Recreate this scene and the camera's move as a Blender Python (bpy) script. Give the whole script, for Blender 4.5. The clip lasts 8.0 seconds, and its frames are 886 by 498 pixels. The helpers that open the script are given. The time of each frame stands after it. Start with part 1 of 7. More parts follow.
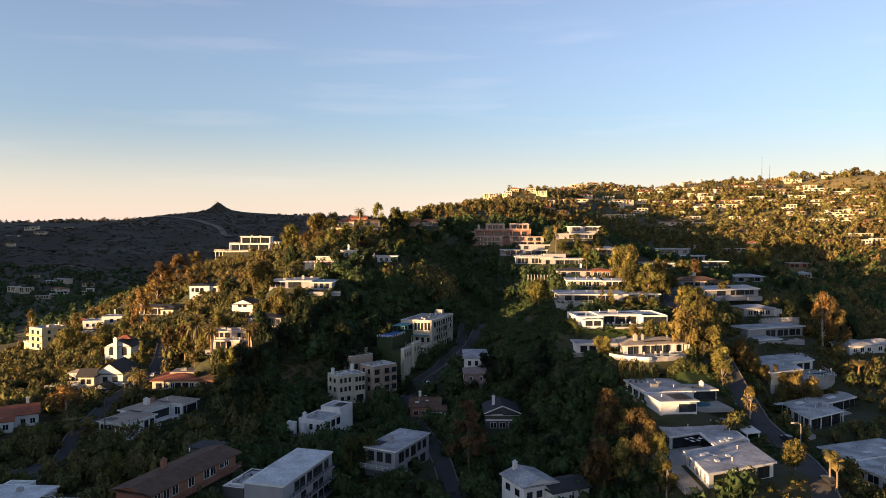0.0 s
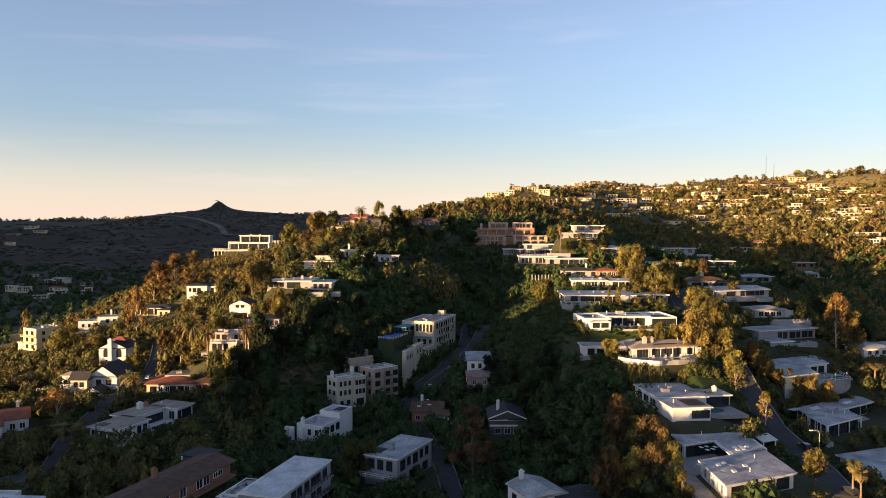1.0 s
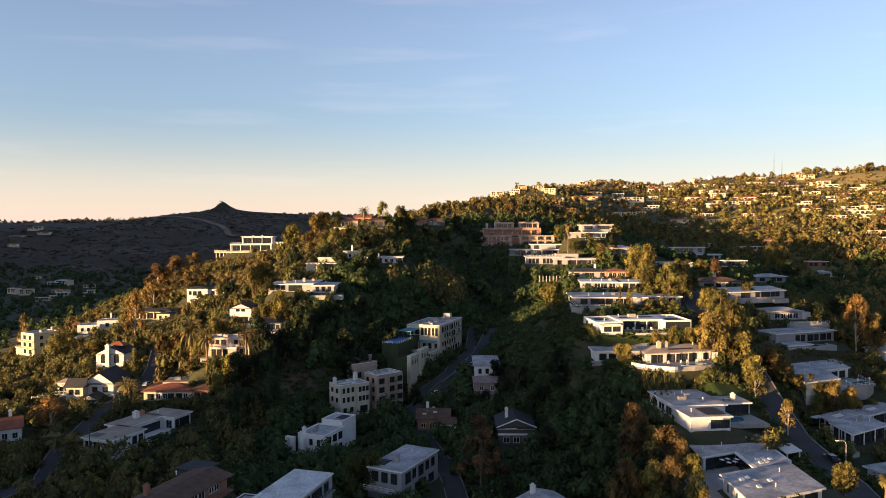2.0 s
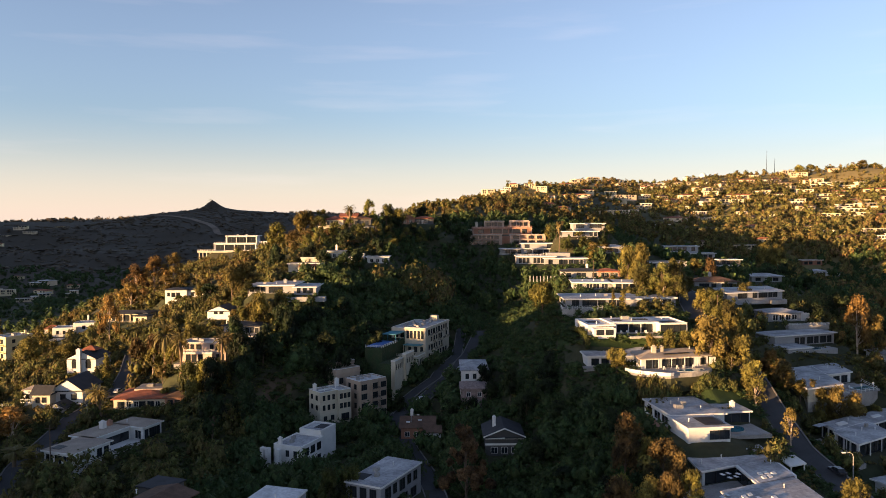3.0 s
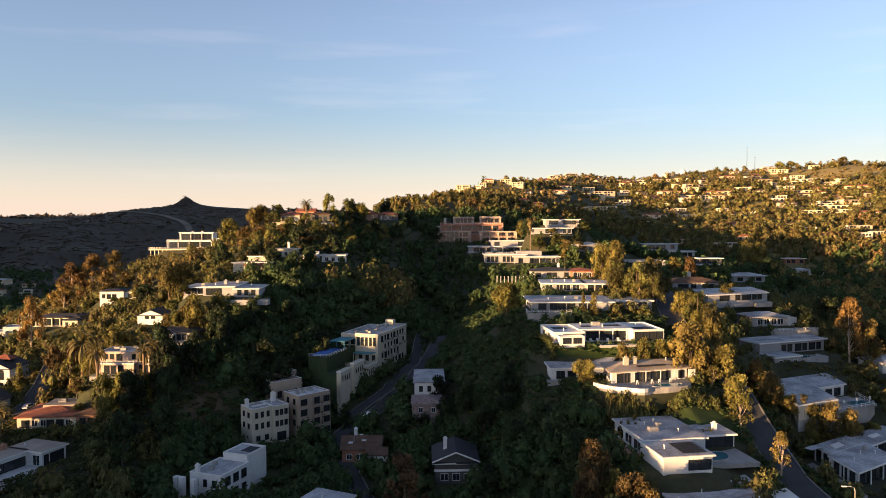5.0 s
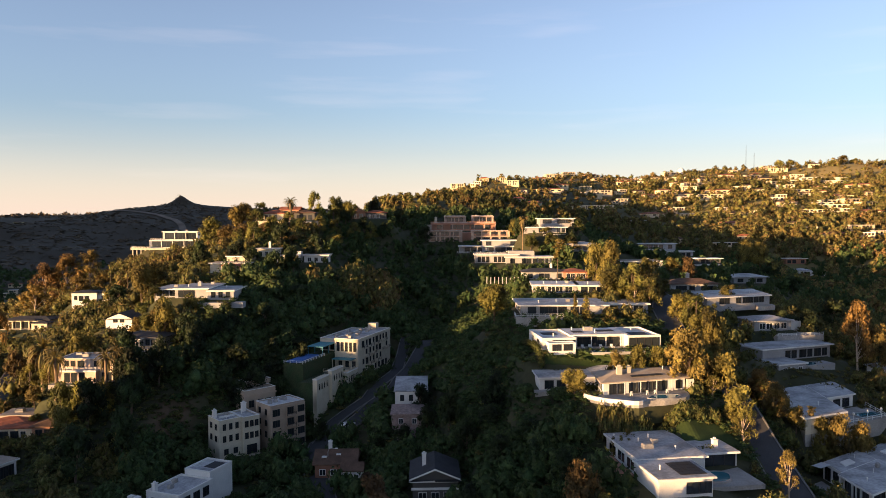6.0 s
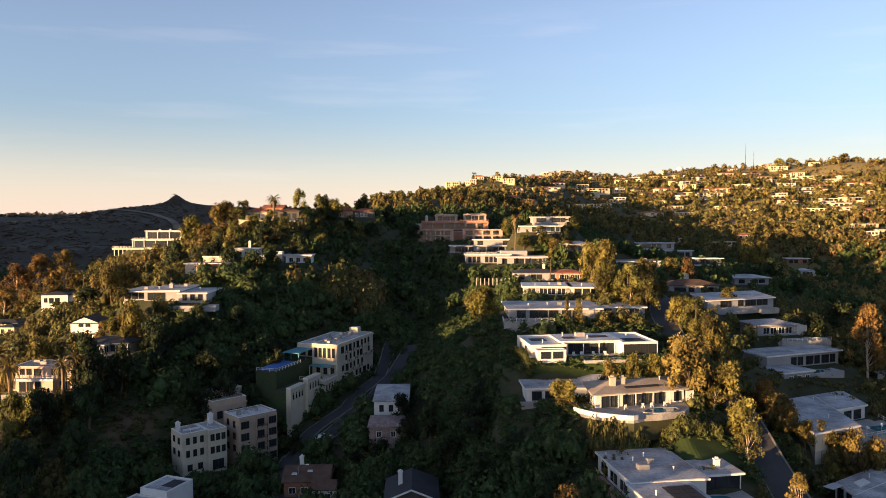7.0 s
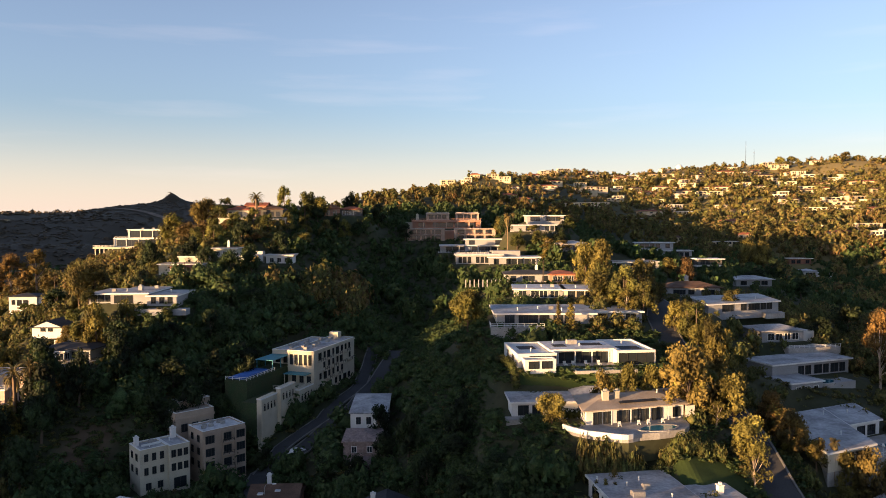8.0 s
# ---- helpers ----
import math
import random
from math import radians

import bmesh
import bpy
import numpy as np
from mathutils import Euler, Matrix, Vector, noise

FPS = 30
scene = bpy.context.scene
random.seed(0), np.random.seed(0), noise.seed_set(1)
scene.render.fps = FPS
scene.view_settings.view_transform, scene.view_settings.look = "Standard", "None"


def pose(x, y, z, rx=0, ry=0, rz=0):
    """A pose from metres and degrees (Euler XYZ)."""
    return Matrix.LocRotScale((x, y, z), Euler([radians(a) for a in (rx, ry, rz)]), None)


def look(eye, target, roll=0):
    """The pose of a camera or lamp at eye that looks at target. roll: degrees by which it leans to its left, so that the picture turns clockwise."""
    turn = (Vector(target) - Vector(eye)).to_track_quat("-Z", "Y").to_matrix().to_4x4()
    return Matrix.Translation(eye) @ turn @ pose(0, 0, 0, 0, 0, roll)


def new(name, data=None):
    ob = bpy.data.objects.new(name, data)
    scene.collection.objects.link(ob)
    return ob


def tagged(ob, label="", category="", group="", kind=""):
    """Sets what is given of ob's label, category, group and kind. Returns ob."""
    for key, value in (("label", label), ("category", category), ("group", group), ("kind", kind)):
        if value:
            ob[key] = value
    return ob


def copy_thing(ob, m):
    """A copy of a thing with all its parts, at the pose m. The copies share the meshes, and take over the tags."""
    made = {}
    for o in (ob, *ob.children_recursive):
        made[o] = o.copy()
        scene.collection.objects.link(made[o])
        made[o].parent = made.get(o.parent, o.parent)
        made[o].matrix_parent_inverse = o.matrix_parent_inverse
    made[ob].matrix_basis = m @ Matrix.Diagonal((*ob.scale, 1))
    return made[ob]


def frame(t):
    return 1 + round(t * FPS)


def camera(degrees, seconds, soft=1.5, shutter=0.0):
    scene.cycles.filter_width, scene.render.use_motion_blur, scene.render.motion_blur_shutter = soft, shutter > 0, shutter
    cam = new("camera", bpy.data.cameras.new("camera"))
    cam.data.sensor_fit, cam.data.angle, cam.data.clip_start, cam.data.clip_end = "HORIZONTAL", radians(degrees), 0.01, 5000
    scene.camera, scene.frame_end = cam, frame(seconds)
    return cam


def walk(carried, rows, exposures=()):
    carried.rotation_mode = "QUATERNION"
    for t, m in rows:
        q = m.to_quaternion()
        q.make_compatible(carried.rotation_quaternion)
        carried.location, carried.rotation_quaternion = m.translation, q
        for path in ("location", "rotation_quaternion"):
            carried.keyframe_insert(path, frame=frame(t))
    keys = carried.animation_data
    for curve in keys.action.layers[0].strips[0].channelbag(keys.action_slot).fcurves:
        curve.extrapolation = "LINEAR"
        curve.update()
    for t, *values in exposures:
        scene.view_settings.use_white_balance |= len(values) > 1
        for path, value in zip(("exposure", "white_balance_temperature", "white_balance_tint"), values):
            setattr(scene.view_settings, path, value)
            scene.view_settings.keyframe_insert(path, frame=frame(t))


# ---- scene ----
cam = camera(64.0, 8.0, soft=0.7)
ROWS = [
    (0.0, 0.000, 0.000, 60.000, 0.000, -1.700, 0.000),
    (0.5, 0.081, 3.641, 59.964, 0.030, -1.728, -0.101),
    (1.0, -0.539, 7.272, 60.003, 0.093, -1.789, -0.025),
    (1.5, -1.147, 10.972, 60.382, 0.478, -1.809, 0.266),
    (3.0, 1.459, 26.057, 60.674, -0.156, -1.969, 0.355),
    (3.5, 3.522, 32.272, 60.616, -0.888, -2.032, 0.423),
    (4.0, 5.920, 38.382, 60.377, -1.373, -2.078, 0.419),
    (4.5, 8.460, 44.475, 60.125, -1.514, -2.135, 0.326),
    (6.0, 15.838, 63.589, 59.593, -1.710, -2.230, 0.225),
    (6.5, 18.250, 70.193, 59.391, -1.769, -2.241, 0.241),
    (7.0, 20.713, 76.714, 59.207, -1.792, -2.278, 0.241),
    (7.5, 23.012, 83.168, 59.226, -1.834, -2.342, 0.181),
    (8.0, 25.402, 89.750, 59.110, -1.862, -2.375, 0.171),
]
walk(cam, [(t, pose(x, y, z, 90 + pitch, roll, yaw)) for t, x, y, z, yaw, pitch, roll in ROWS])

# ---- light ----
SUN_AZ, SUN_EL = radians(238), radians(3.4)
world = bpy.data.worlds.new("sky")
scene.world = world
world.use_nodes = True
wn, wl = world.node_tree.nodes, world.node_tree.links
sky = wn.new("ShaderNodeTexSky")
sky.sky_type, sky.sun_disc = "NISHITA", False
sky.sun_elevation, sky.sun_rotation = SUN_EL, SUN_AZ
sky.altitude, sky.air_density, sky.dust_density, sky.ozone_density = 200, 1.0, 0.6, 3.0
pale = wn.new("ShaderNodeHueSaturation")
pale.inputs["Saturation"].default_value, pale.inputs["Value"].default_value = 0.74, 1.42
wl.new(sky.outputs[0], pale.inputs["Color"])
# evening haze: cream near the horizon, with thin streaks of high cloud
where = wn.new("ShaderNodeTexCoord")
split = wn.new("ShaderNodeSeparateXYZ")
wl.new(where.outputs["Generated"], split.inputs[0])
low = wn.new("ShaderNodeMapRange")
low.interpolation_type = "SMOOTHSTEP"
low.inputs[1].default_value, low.inputs[2].default_value, low.inputs[3].default_value, low.inputs[4].default_value = -0.02, 0.16, 0.55, 0.0
wl.new(split.outputs["Z"], low.inputs[0])
haze = wn.new("ShaderNodeMix")
haze.data_type = "RGBA"
haze.inputs[7].default_value = (4.35, 3.65, 3.05, 1)
wl.new(low.outputs[0], haze.inputs[0])
wl.new(pale.outputs[0], haze.inputs[6])
stretch = wn.new("ShaderNodeMapping")
stretch.inputs["Scale"].default_value = (2.2, 2.2, 22)
wl.new(where.outputs["Generated"], stretch.inputs[0])
streak = wn.new("ShaderNodeTexNoise")
streak.inputs["Scale"].default_value, streak.inputs["Detail"].default_value = 1.6, 5
wl.new(stretch.outputs[0], streak.inputs["Vector"])
thin = wn.new("ShaderNodeMapRange")
thin.inputs[1].default_value, thin.inputs[2].default_value, thin.inputs[3].default_value, thin.inputs[4].default_value = 0.56, 0.9, 0.0, 0.14
wl.new(streak.outputs[0], thin.inputs[0])
cloud = wn.new("ShaderNodeMix")
cloud.data_type = "RGBA"
cloud.inputs[7].default_value = (4.6, 3.9, 3.5, 1)
wl.new(thin.outputs[0], cloud.inputs[0])
wl.new(haze.outputs[2], cloud.inputs[6])
wl.new(cloud.outputs[2], wn["Background"].inputs[0])
# the sky deepens towards the zenith
deep = wn.new("ShaderNodeMapRange")
deep.inputs[1].default_value, deep.inputs[2].default_value, deep.inputs[3].default_value, deep.inputs[4].default_value = 0.26, 0.8, 0.093, 0.073
wl.new(split.outputs["Z"], deep.inputs[0])
wl.new(deep.outputs[0], wn["Background"].inputs[1])
sun = new("sun", bpy.data.lights.new("sun", "SUN"))
sun.data.energy, sun.data.angle, sun.data.color = 5.0, radians(0.6), (1.0, 0.64, 0.28)
to_sun = Vector((math.sin(SUN_AZ) * math.cos(SUN_EL), math.cos(SUN_AZ) * math.cos(SUN_EL), math.sin(SUN_EL)))
sun.matrix_world = look(to_sun * 300, (0, 0, 0))
scene.view_settings.exposure = 1.80
scene.view_settings.use_white_balance = True
scene.view_settings.white_balance_temperature, scene.view_settings.white_balance_tint = 6520, 21


# ---- materials ----
def material(name, colour, rough=0.8, spot=0.25, scale=0.5, fine=6.0, bump=0.0, metal=0.0, tint=None, each=0.0, island=0.0, spec=0.3, leafy=0.0):
    """A plain surface with stains (scale, per metre) and grain (fine); tint: the colour of the stains; each: change from object to object."""
    m = bpy.data.materials.new(name)
    m.use_nodes = True
    n, l = m.node_tree.nodes, m.node_tree.links
    b = n["Principled BSDF"]
    b.inputs["Roughness"].default_value, b.inputs["Metallic"].default_value = rough, metal
    b.inputs["Specular IOR Level"].default_value = spec
    geo = n.new("ShaderNodeNewGeometry")
    big, small = n.new("ShaderNodeTexNoise"), n.new("ShaderNodeTexNoise")
    big.inputs["Scale"].default_value, small.inputs["Scale"].default_value = scale, fine
    big.inputs["Detail"].default_value, small.inputs["Detail"].default_value = 4, 3
    for t in (big, small):
        l.new(geo.outputs["Position"], t.inputs["Vector"])
    ramp = n.new("ShaderNodeMapRange")
    ramp.inputs[1].default_value, ramp.inputs[2].default_value = 0.35, 0.68
    l.new(big.outputs[0], ramp.inputs[0])
    mix = n.new("ShaderNodeMix")
    mix.data_type = "RGBA"
    mix.inputs[6].default_value = (*colour, 1)
    mix.inputs[7].default_value = (*(tint or [c * (1 - spot) for c in colour]), 1)
    l.new(ramp.outputs[0], mix.inputs[0])
    hsv = n.new("ShaderNodeHueSaturation")
    l.new(mix.outputs[2], hsv.inputs["Color"])
    val = n.new("ShaderNodeMapRange")
    val.inputs[1].default_value, val.inputs[2].default_value = 0.3, 0.7
    val.inputs[3].default_value, val.inputs[4].default_value = 1 - spot * 0.5, 1 + spot * 0.5
    l.new(small.outputs[0], val.inputs[0])
    out = val.outputs[0]
    if each or island:
        src = n.new("ShaderNodeObjectInfo").outputs["Random"] if each else geo.outputs["Random Per Island"]
        amount = each or island
        vr = n.new("ShaderNodeMapRange")
        vr.inputs[3].default_value, vr.inputs[4].default_value = 1 - amount, 1 + amount
        l.new(src, vr.inputs[0])
        mul = n.new("ShaderNodeMath")
        mul.operation = "MULTIPLY"
        l.new(out, mul.inputs[0]), l.new(vr.outputs[0], mul.inputs[1])
        out = mul.outputs[0]
        white = n.new("ShaderNodeTexWhiteNoise")
        white.noise_dimensions = "1D"
        l.new(src, white.inputs["W"])
        hr = n.new("ShaderNodeMapRange")
        hr.inputs[3].default_value, hr.inputs[4].default_value = 0.5 - amount * 0.09, 0.5 + amount * 0.06
        l.new(white.outputs[0], hr.inputs[0])
        l.new(hr.outputs[0], hsv.inputs["Hue"])
    l.new(out, hsv.inputs["Value"])
    l.new(hsv.outputs[0], b.inputs["Base Color"])
    if leafy:
        tr, mx_ = n.new("ShaderNodeBsdfTranslucent"), n.new("ShaderNodeMixShader")
        mx_.inputs[0].default_value = leafy
        l.new(hsv.outputs[0], tr.inputs["Color"])
        l.new(b.outputs[0], mx_.inputs[1]), l.new(tr.outputs[0], mx_.inputs[2])
        l.new(mx_.outputs[0], n["Material Output"].inputs["Surface"])
    if bump:
        bp = n.new("ShaderNodeBump")
        bp.inputs["Distance"].default_value = bump
        l.new(small.outputs[0], bp.inputs["Height"])
        l.new(bp.outputs[0], b.inputs["Normal"])
    return m


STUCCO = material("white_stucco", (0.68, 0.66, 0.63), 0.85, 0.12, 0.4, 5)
CREAM = material("cream_stucco", (0.53, 0.475, 0.37), 0.85, 0.15, 0.4, 5)
YELLOW = material("yellow_stucco", (0.70, 0.58, 0.33), 0.85, 0.15, 0.4, 5)
PINK = material("pink_stucco", (0.50, 0.38, 0.31), 0.85, 0.15, 0.4, 5)
TERRA = material("terracotta_stucco", (0.42, 0.22, 0.15), 0.85, 0.2, 0.3, 5)
GREYWALL = material("grey_stucco", (0.30, 0.30, 0.31), 0.8, 0.15, 0.4, 5)
DARKWALL = material("dark_board", (0.09, 0.085, 0.08), 0.7, 0.2, 0.4, 8)
BRICK = material("reddish_board", (0.30, 0.14, 0.09), 0.8, 0.25, 0.4, 8)
ROOFGREY = material("grey_roof_coating", (0.44, 0.44, 0.45), 0.7, 0.45, 0.22, 1.6, tint=(0.22, 0.22, 0.23))
ROOFWHITE = material("white_roof_coating", (0.64, 0.64, 0.65), 0.6, 0.35, 0.22, 1.6, tint=(0.40, 0.40, 0.41))
ROOFTAN = material("tan_gravel_roof", (0.38, 0.32, 0.26), 0.9, 0.3, 0.2, 3, tint=(0.27, 0.22, 0.18))
SHINGLE = material("brown_shingle", (0.13, 0.075, 0.05), 0.85, 0.4, 0.5, 4)
TILE = material("red_clay_tile", (0.33, 0.11, 0.06), 0.8, 0.35, 0.5, 5)
DARKROOF = material("charcoal_shingle", (0.045, 0.045, 0.05), 0.8, 0.3, 0.5, 5)
# white stucco, darkened in colour for house walls that lie in shade
SHADESTUCCO = material("shade_darkened_stucco", (0.33, 0.325, 0.33), 0.85, 0.2, 0.3, 5)
# cream stucco with the warm sunlight mixed into its tone
HILLWALL = material("sun_warmed_stucco", (0.62, 0.51, 0.33), 0.85, 0.2, 0.3, 5, each=0.2)
TRIM = material("white_painted_trim", (0.70, 0.69, 0.66), 0.6, 0.1, 0.5, 5)
GLASS = material("window_glass", (0.025, 0.03, 0.035), 0.06, 0.2, 0.2, 1, spec=0.6)
FRAMEDARK = material("dark_metal_frame", (0.04, 0.04, 0.042), 0.4, 0.1, 1, 5, metal=0.4)
CONCRETE = material("concrete", (0.36, 0.34, 0.32), 0.85, 0.3, 0.3, 3)
KERB = material("dark_kerb_concrete", (0.17, 0.165, 0.155), 0.9, 0.3, 0.3, 3)
ASPHALT = material("asphalt", (0.055, 0.055, 0.058), 0.9, 0.3, 0.15, 4)
WATER = material("pool_water", (0.03, 0.16, 0.20), 0.05, 0.15, 0.3, 1, spec=0.5)
BARK = material("bark", (0.12, 0.085, 0.06), 0.9, 0.3, 1, 6)
PALEBARK = material("pale_bark", (0.40, 0.31, 0.23), 0.9, 0.3, 1, 6)
LEAF = material("green_foliage", (0.170, 0.165, 0.040), 0.75, 0.85, 0.25, 3.2, bump=0.10, each=0.35, leafy=0.3)
LEAFOLIVE = material("olive_foliage", (0.225, 0.192, 0.045), 0.75, 0.85, 0.25, 3.2, bump=0.10, each=0.3, leafy=0.3)
LEAFAMBER = material("amber_foliage", (0.29, 0.19, 0.05), 0.75, 0.85, 0.25, 3.2, bump=0.10, each=0.2, leafy=0.3)
LEAFRUST = material("rust_foliage", (0.175, 0.118, 0.038), 0.75, 0.85, 0.25, 3.2, bump=0.10, each=0.2, leafy=0.3)
FROND = material("palm_frond", (0.17, 0.14, 0.045), 0.6, 0.3, 0.5, 3, each=0.2, leafy=0.25)
LAWN = material("lawn", (0.034, 0.058, 0.014), 0.9, 0.3, 0.2, 3)
SOIL = material("hillside_soil", (0.036, 0.044, 0.020), 0.95, 0.4, 0.03, 0.5, tint=(0.056, 0.052, 0.026))


def cover(m, colour, second, ranges):
    """Lays another ground cover over a soil within soft ranges along x and y; noise frays its edge."""
    n, l = m.node_tree.nodes, m.node_tree.links
    geo, noise = n.new("ShaderNodeNewGeometry"), n.new("ShaderNodeTexNoise")
    noise.inputs["Scale"].default_value, noise.inputs["Detail"].default_value = 0.02, 6
    l.new(geo.outputs["Position"], noise.inputs["Vector"])
    split_ = n.new("ShaderNodeSeparateXYZ")
    l.new(geo.outputs["Position"], split_.inputs[0])
    fac = None
    for axis, a, b in ranges:
        r = n.new("ShaderNodeMapRange")
        r.inputs[1].default_value, r.inputs[2].default_value = a, b
        l.new(split_.outputs[axis], r.inputs[0])
        if fac is None:
            fac = r.outputs[0]
        else:
            mul = n.new("ShaderNodeMath")
            mul.operation = "MULTIPLY"
            l.new(fac, mul.inputs[0]), l.new(r.outputs[0], mul.inputs[1])
            fac = mul.outputs[0]
    tone = n.new("ShaderNodeMix")
    tone.data_type = "RGBA"
    tone.inputs[6].default_value, tone.inputs[7].default_value = (*colour, 1), (*second, 1)
    l.new(noise.outputs[0], tone.inputs[0])
    mix = n.new("ShaderNodeMix")
    mix.data_type = "RGBA"
    b_ = n["Principled BSDF"].inputs["Base Color"]
    l.new(fac, mix.inputs[0])
    l.new(b_.links[0].from_socket, mix.inputs[6])
    l.new(tone.outputs[2], mix.inputs[7])
    l.new(mix.outputs[2], b_)


cover(SOIL, (0.34, 0.255, 0.10), (0.10, 0.090, 0.038), [("X", 150, 330), ("Y", 330, 480)])  # dry golden grass, its tone raised to carry sunlight on the eastern hillside
cover(SOIL, (0.135, 0.086, 0.052), (0.075, 0.056, 0.034), [("X", -60, -56), ("X", -46, -50), ("Y", 246, 251), ("Y", 266, 261)])  # bare reddish earth above the flats
cover(SOIL, (0.058, 0.043, 0.028), (0.042, 0.035, 0.023), [("X", -120, -320), ("Y", 560, 900)])  # brown chaparral on the western mountain


# ---- meshes ----
class Shape:
    """Collects vertices and faces of one part."""

    def __init__(self):
        self.v, self.f = [], []

    def prism(self, poly, z0, z1, top=None):
        """poly: counter-clockwise corners; top: corners of the upper face where it differs."""
        k, n = len(self.v), len(poly)
        self.v += [(x, y, z0) for x, y in poly] + [(x, y, z1) for x, y in (top or poly)]
        self.f += [tuple(range(k + n - 1, k - 1, -1)), tuple(range(k + n, k + 2 * n))]
        self.f += [(k + i, k + (i + 1) % n, k + n + (i + 1) % n, k + n + i) for i in range(n)]
        return self

    def box(self, x0, x1, y0, y1, z0, z1):
        return self.prism([(x0, y0), (x1, y0), (x1, y1), (x0, y1)], z0, z1)

    def hip(self, x0, x1, y0, y1, z0, z1, thick=0.25, inset=1.0):
        """A hipped roof with a short ridge along the longer side; inset 0 makes gable ends."""
        self.box(x0, x1, y0, y1, z0, z0 + thick)
        k, z = len(self.v), z0 + thick + 0.004
        if x1 - x0 >= y1 - y0:
            r, ym = (y1 - y0) / 2 * inset, (y0 + y1) / 2
            ridge = [(x0 + r, ym, z1), (x1 - r, ym, z1)]
        else:
            r, xm = (x1 - x0) / 2 * inset, (x0 + x1) / 2
            ridge = [(xm, y0 + r, z1), (xm, y1 - r, z1)]
        self.v += [(x0, y0, z), (x1, y0, z), (x1, y1, z), (x0, y1, z)] + ridge
        if x1 - x0 >= y1 - y0:
            f = [(0, 1, 5, 4), (2, 3, 4, 5)] + ([(1, 2, 5), (3, 0, 4)] if inset else [])
        else:
            f = [(1, 2, 5, 4), (3, 0, 4, 5)] + ([(0, 1, 4), (2, 3, 5)] if inset else [])
        self.f += [tuple(k + i for i in q) for q in f]
        return self

    def tube(self, rings, sides=7, cap=True):
        """rings: (x, y, z, radius) along a stem."""
        k = len(self.v)
        for x, y, z, r in rings:
            self.v += [(x + r * math.cos(a * math.tau / sides), y + r * math.sin(a * math.tau / sides), z) for a in range(sides)]
        for j in range(len(rings) - 1):
            self.f += [(k + j * sides + a, k + j * sides + (a + 1) % sides, k + (j + 1) * sides + (a + 1) % sides, k + (j + 1) * sides + a) for a in range(sides)]
        if cap:
            self.f.append(tuple(k + (len(rings) - 1) * sides + a for a in range(sides)))
        return self

    def mesh(self, name, mat):
        me = bpy.data.meshes.new(name)
        me.from_pydata(self.v, [], self.f)
        me.materials.append(mat)
        me.update()
        return me


def part(name, shape, mat, parent, label=""):
    ob = new(name, shape.mesh(name, mat) if isinstance(shape, Shape) else shape)
    ob.parent = parent
    return tagged(ob, label) if label else ob


def thing(name, x, y, z, turn, label, category, group="", kind=""):
    ob = new(name)
    ob.empty_display_size = 0.5
    ob.matrix_world = pose(x, y, z, 0, 0, turn)
    return tagged(ob, label, category, group, kind)


# ---- the lie of the land ----
SITES = {}


def site(key, x0, y0, x1, y1, z, depth):
    """A levelled house plot: the left and right end of its front line, its height and its depth."""
    SITES[key] = (x0, y0, x1, y1, z, depth, math.hypot(x1 - x0, y1 - y0), math.atan2(y1 - y0, x1 - x0))


site("u_house", 54.8, 146, 78.5, 156.1, 5.7, 31)
site("pool_house", 56.9, 184, 66.9, 185.2, 11.3, 27)
site("court_house", 101.9, 218.9, 125.8, 228.9, 11.8, 22)
site("vault_house", 101.6, 194.6, 130.6, 212.4, 4.0, 15)
site("corner_house", 103, 164, 128, 173, -1, 19)
site("patio_house", 56.2, 219.3, 75.8, 223.8, 20.7, 11)
site("garage_wing", 44, 232, 60, 232, 19, 8)
site("white_pavilion", 47, 246, 79, 248.5, 26, 15)
site("ranch_upper", 56, 318, 82, 315, 33.5, 19)
site("ranch_lower", 46, 279, 71, 278, 31, 19)
site("long_house", 109, 292, 133.5, 300, 31.5, 18)
site("pool_terrace_house", 115, 263, 139, 271, 18.5, 10)
site("block_a", -36.8, 246.7, -28.6, 253.5, -2, 7)
site("block_b", -25.3, 254.5, -17.3, 261.6, -3, 8)
site("apartment", -4.6, 289, 4.4, 313.6, 9.5, 15)
site("white_cube", -36.5, 215, -29, 233, -6, 11)
site("grey_cottage", -12.5, 184, -4, 201, -6, 12)
site("grey_block", -35, 153, -28, 177, -6, 12)
site("brown_house", -60.5, 145, -51, 172, 0.5, 12)
site("ell_house", -95.5, 206, -84, 236, -1, 10)
site("hip_house", -104, 252, -89, 253, 2.0, 14)
site("pink_house", -88.5, 266, -72.5, 265, 14.3, 11)
site("arched_house", -141, 294, -130, 294, 5, 12)
site("black_gable_house", -136, 262, -120, 262, 1, 12)
site("yellow_house", -211, 360, -201.5, 355, -1.5, 12)
site("villa", -198, 388, -179, 392, 4.5, 12)
site("red_bungalow", -146, 216, -129, 226, -3.5, 12)
site("flat_white", -105, 154, -86, 153, -3, 10)
site("craftsman", 13.5, 219, 23.5, 219, -3, 12)
site("white_shed_house", 8, 264, 16, 264, 6, 18)
site("stone_house", 8, 256, 16.5, 256, 3, 7)
site("red_cottage", -11, 238, -2, 238, -4, 9)
site("white_gable_house", 18.5, 160, 29, 165, -6, 9)
site("glass_villa", -154, 508, -125, 508, 43.8, 14)
site("white_bungalow", -129, 360, -112, 361, 26.5, 11)
site("gable_house", -91, 305, -73, 304, 24, 11)
site("porch_house", -153, 352, -133, 350, 16.8, 10)
site("modern_villa", -74, 306, -50, 306, 34, 20)
site("dark_bungalow", -80, 290, -66, 288, 20.5, 9)
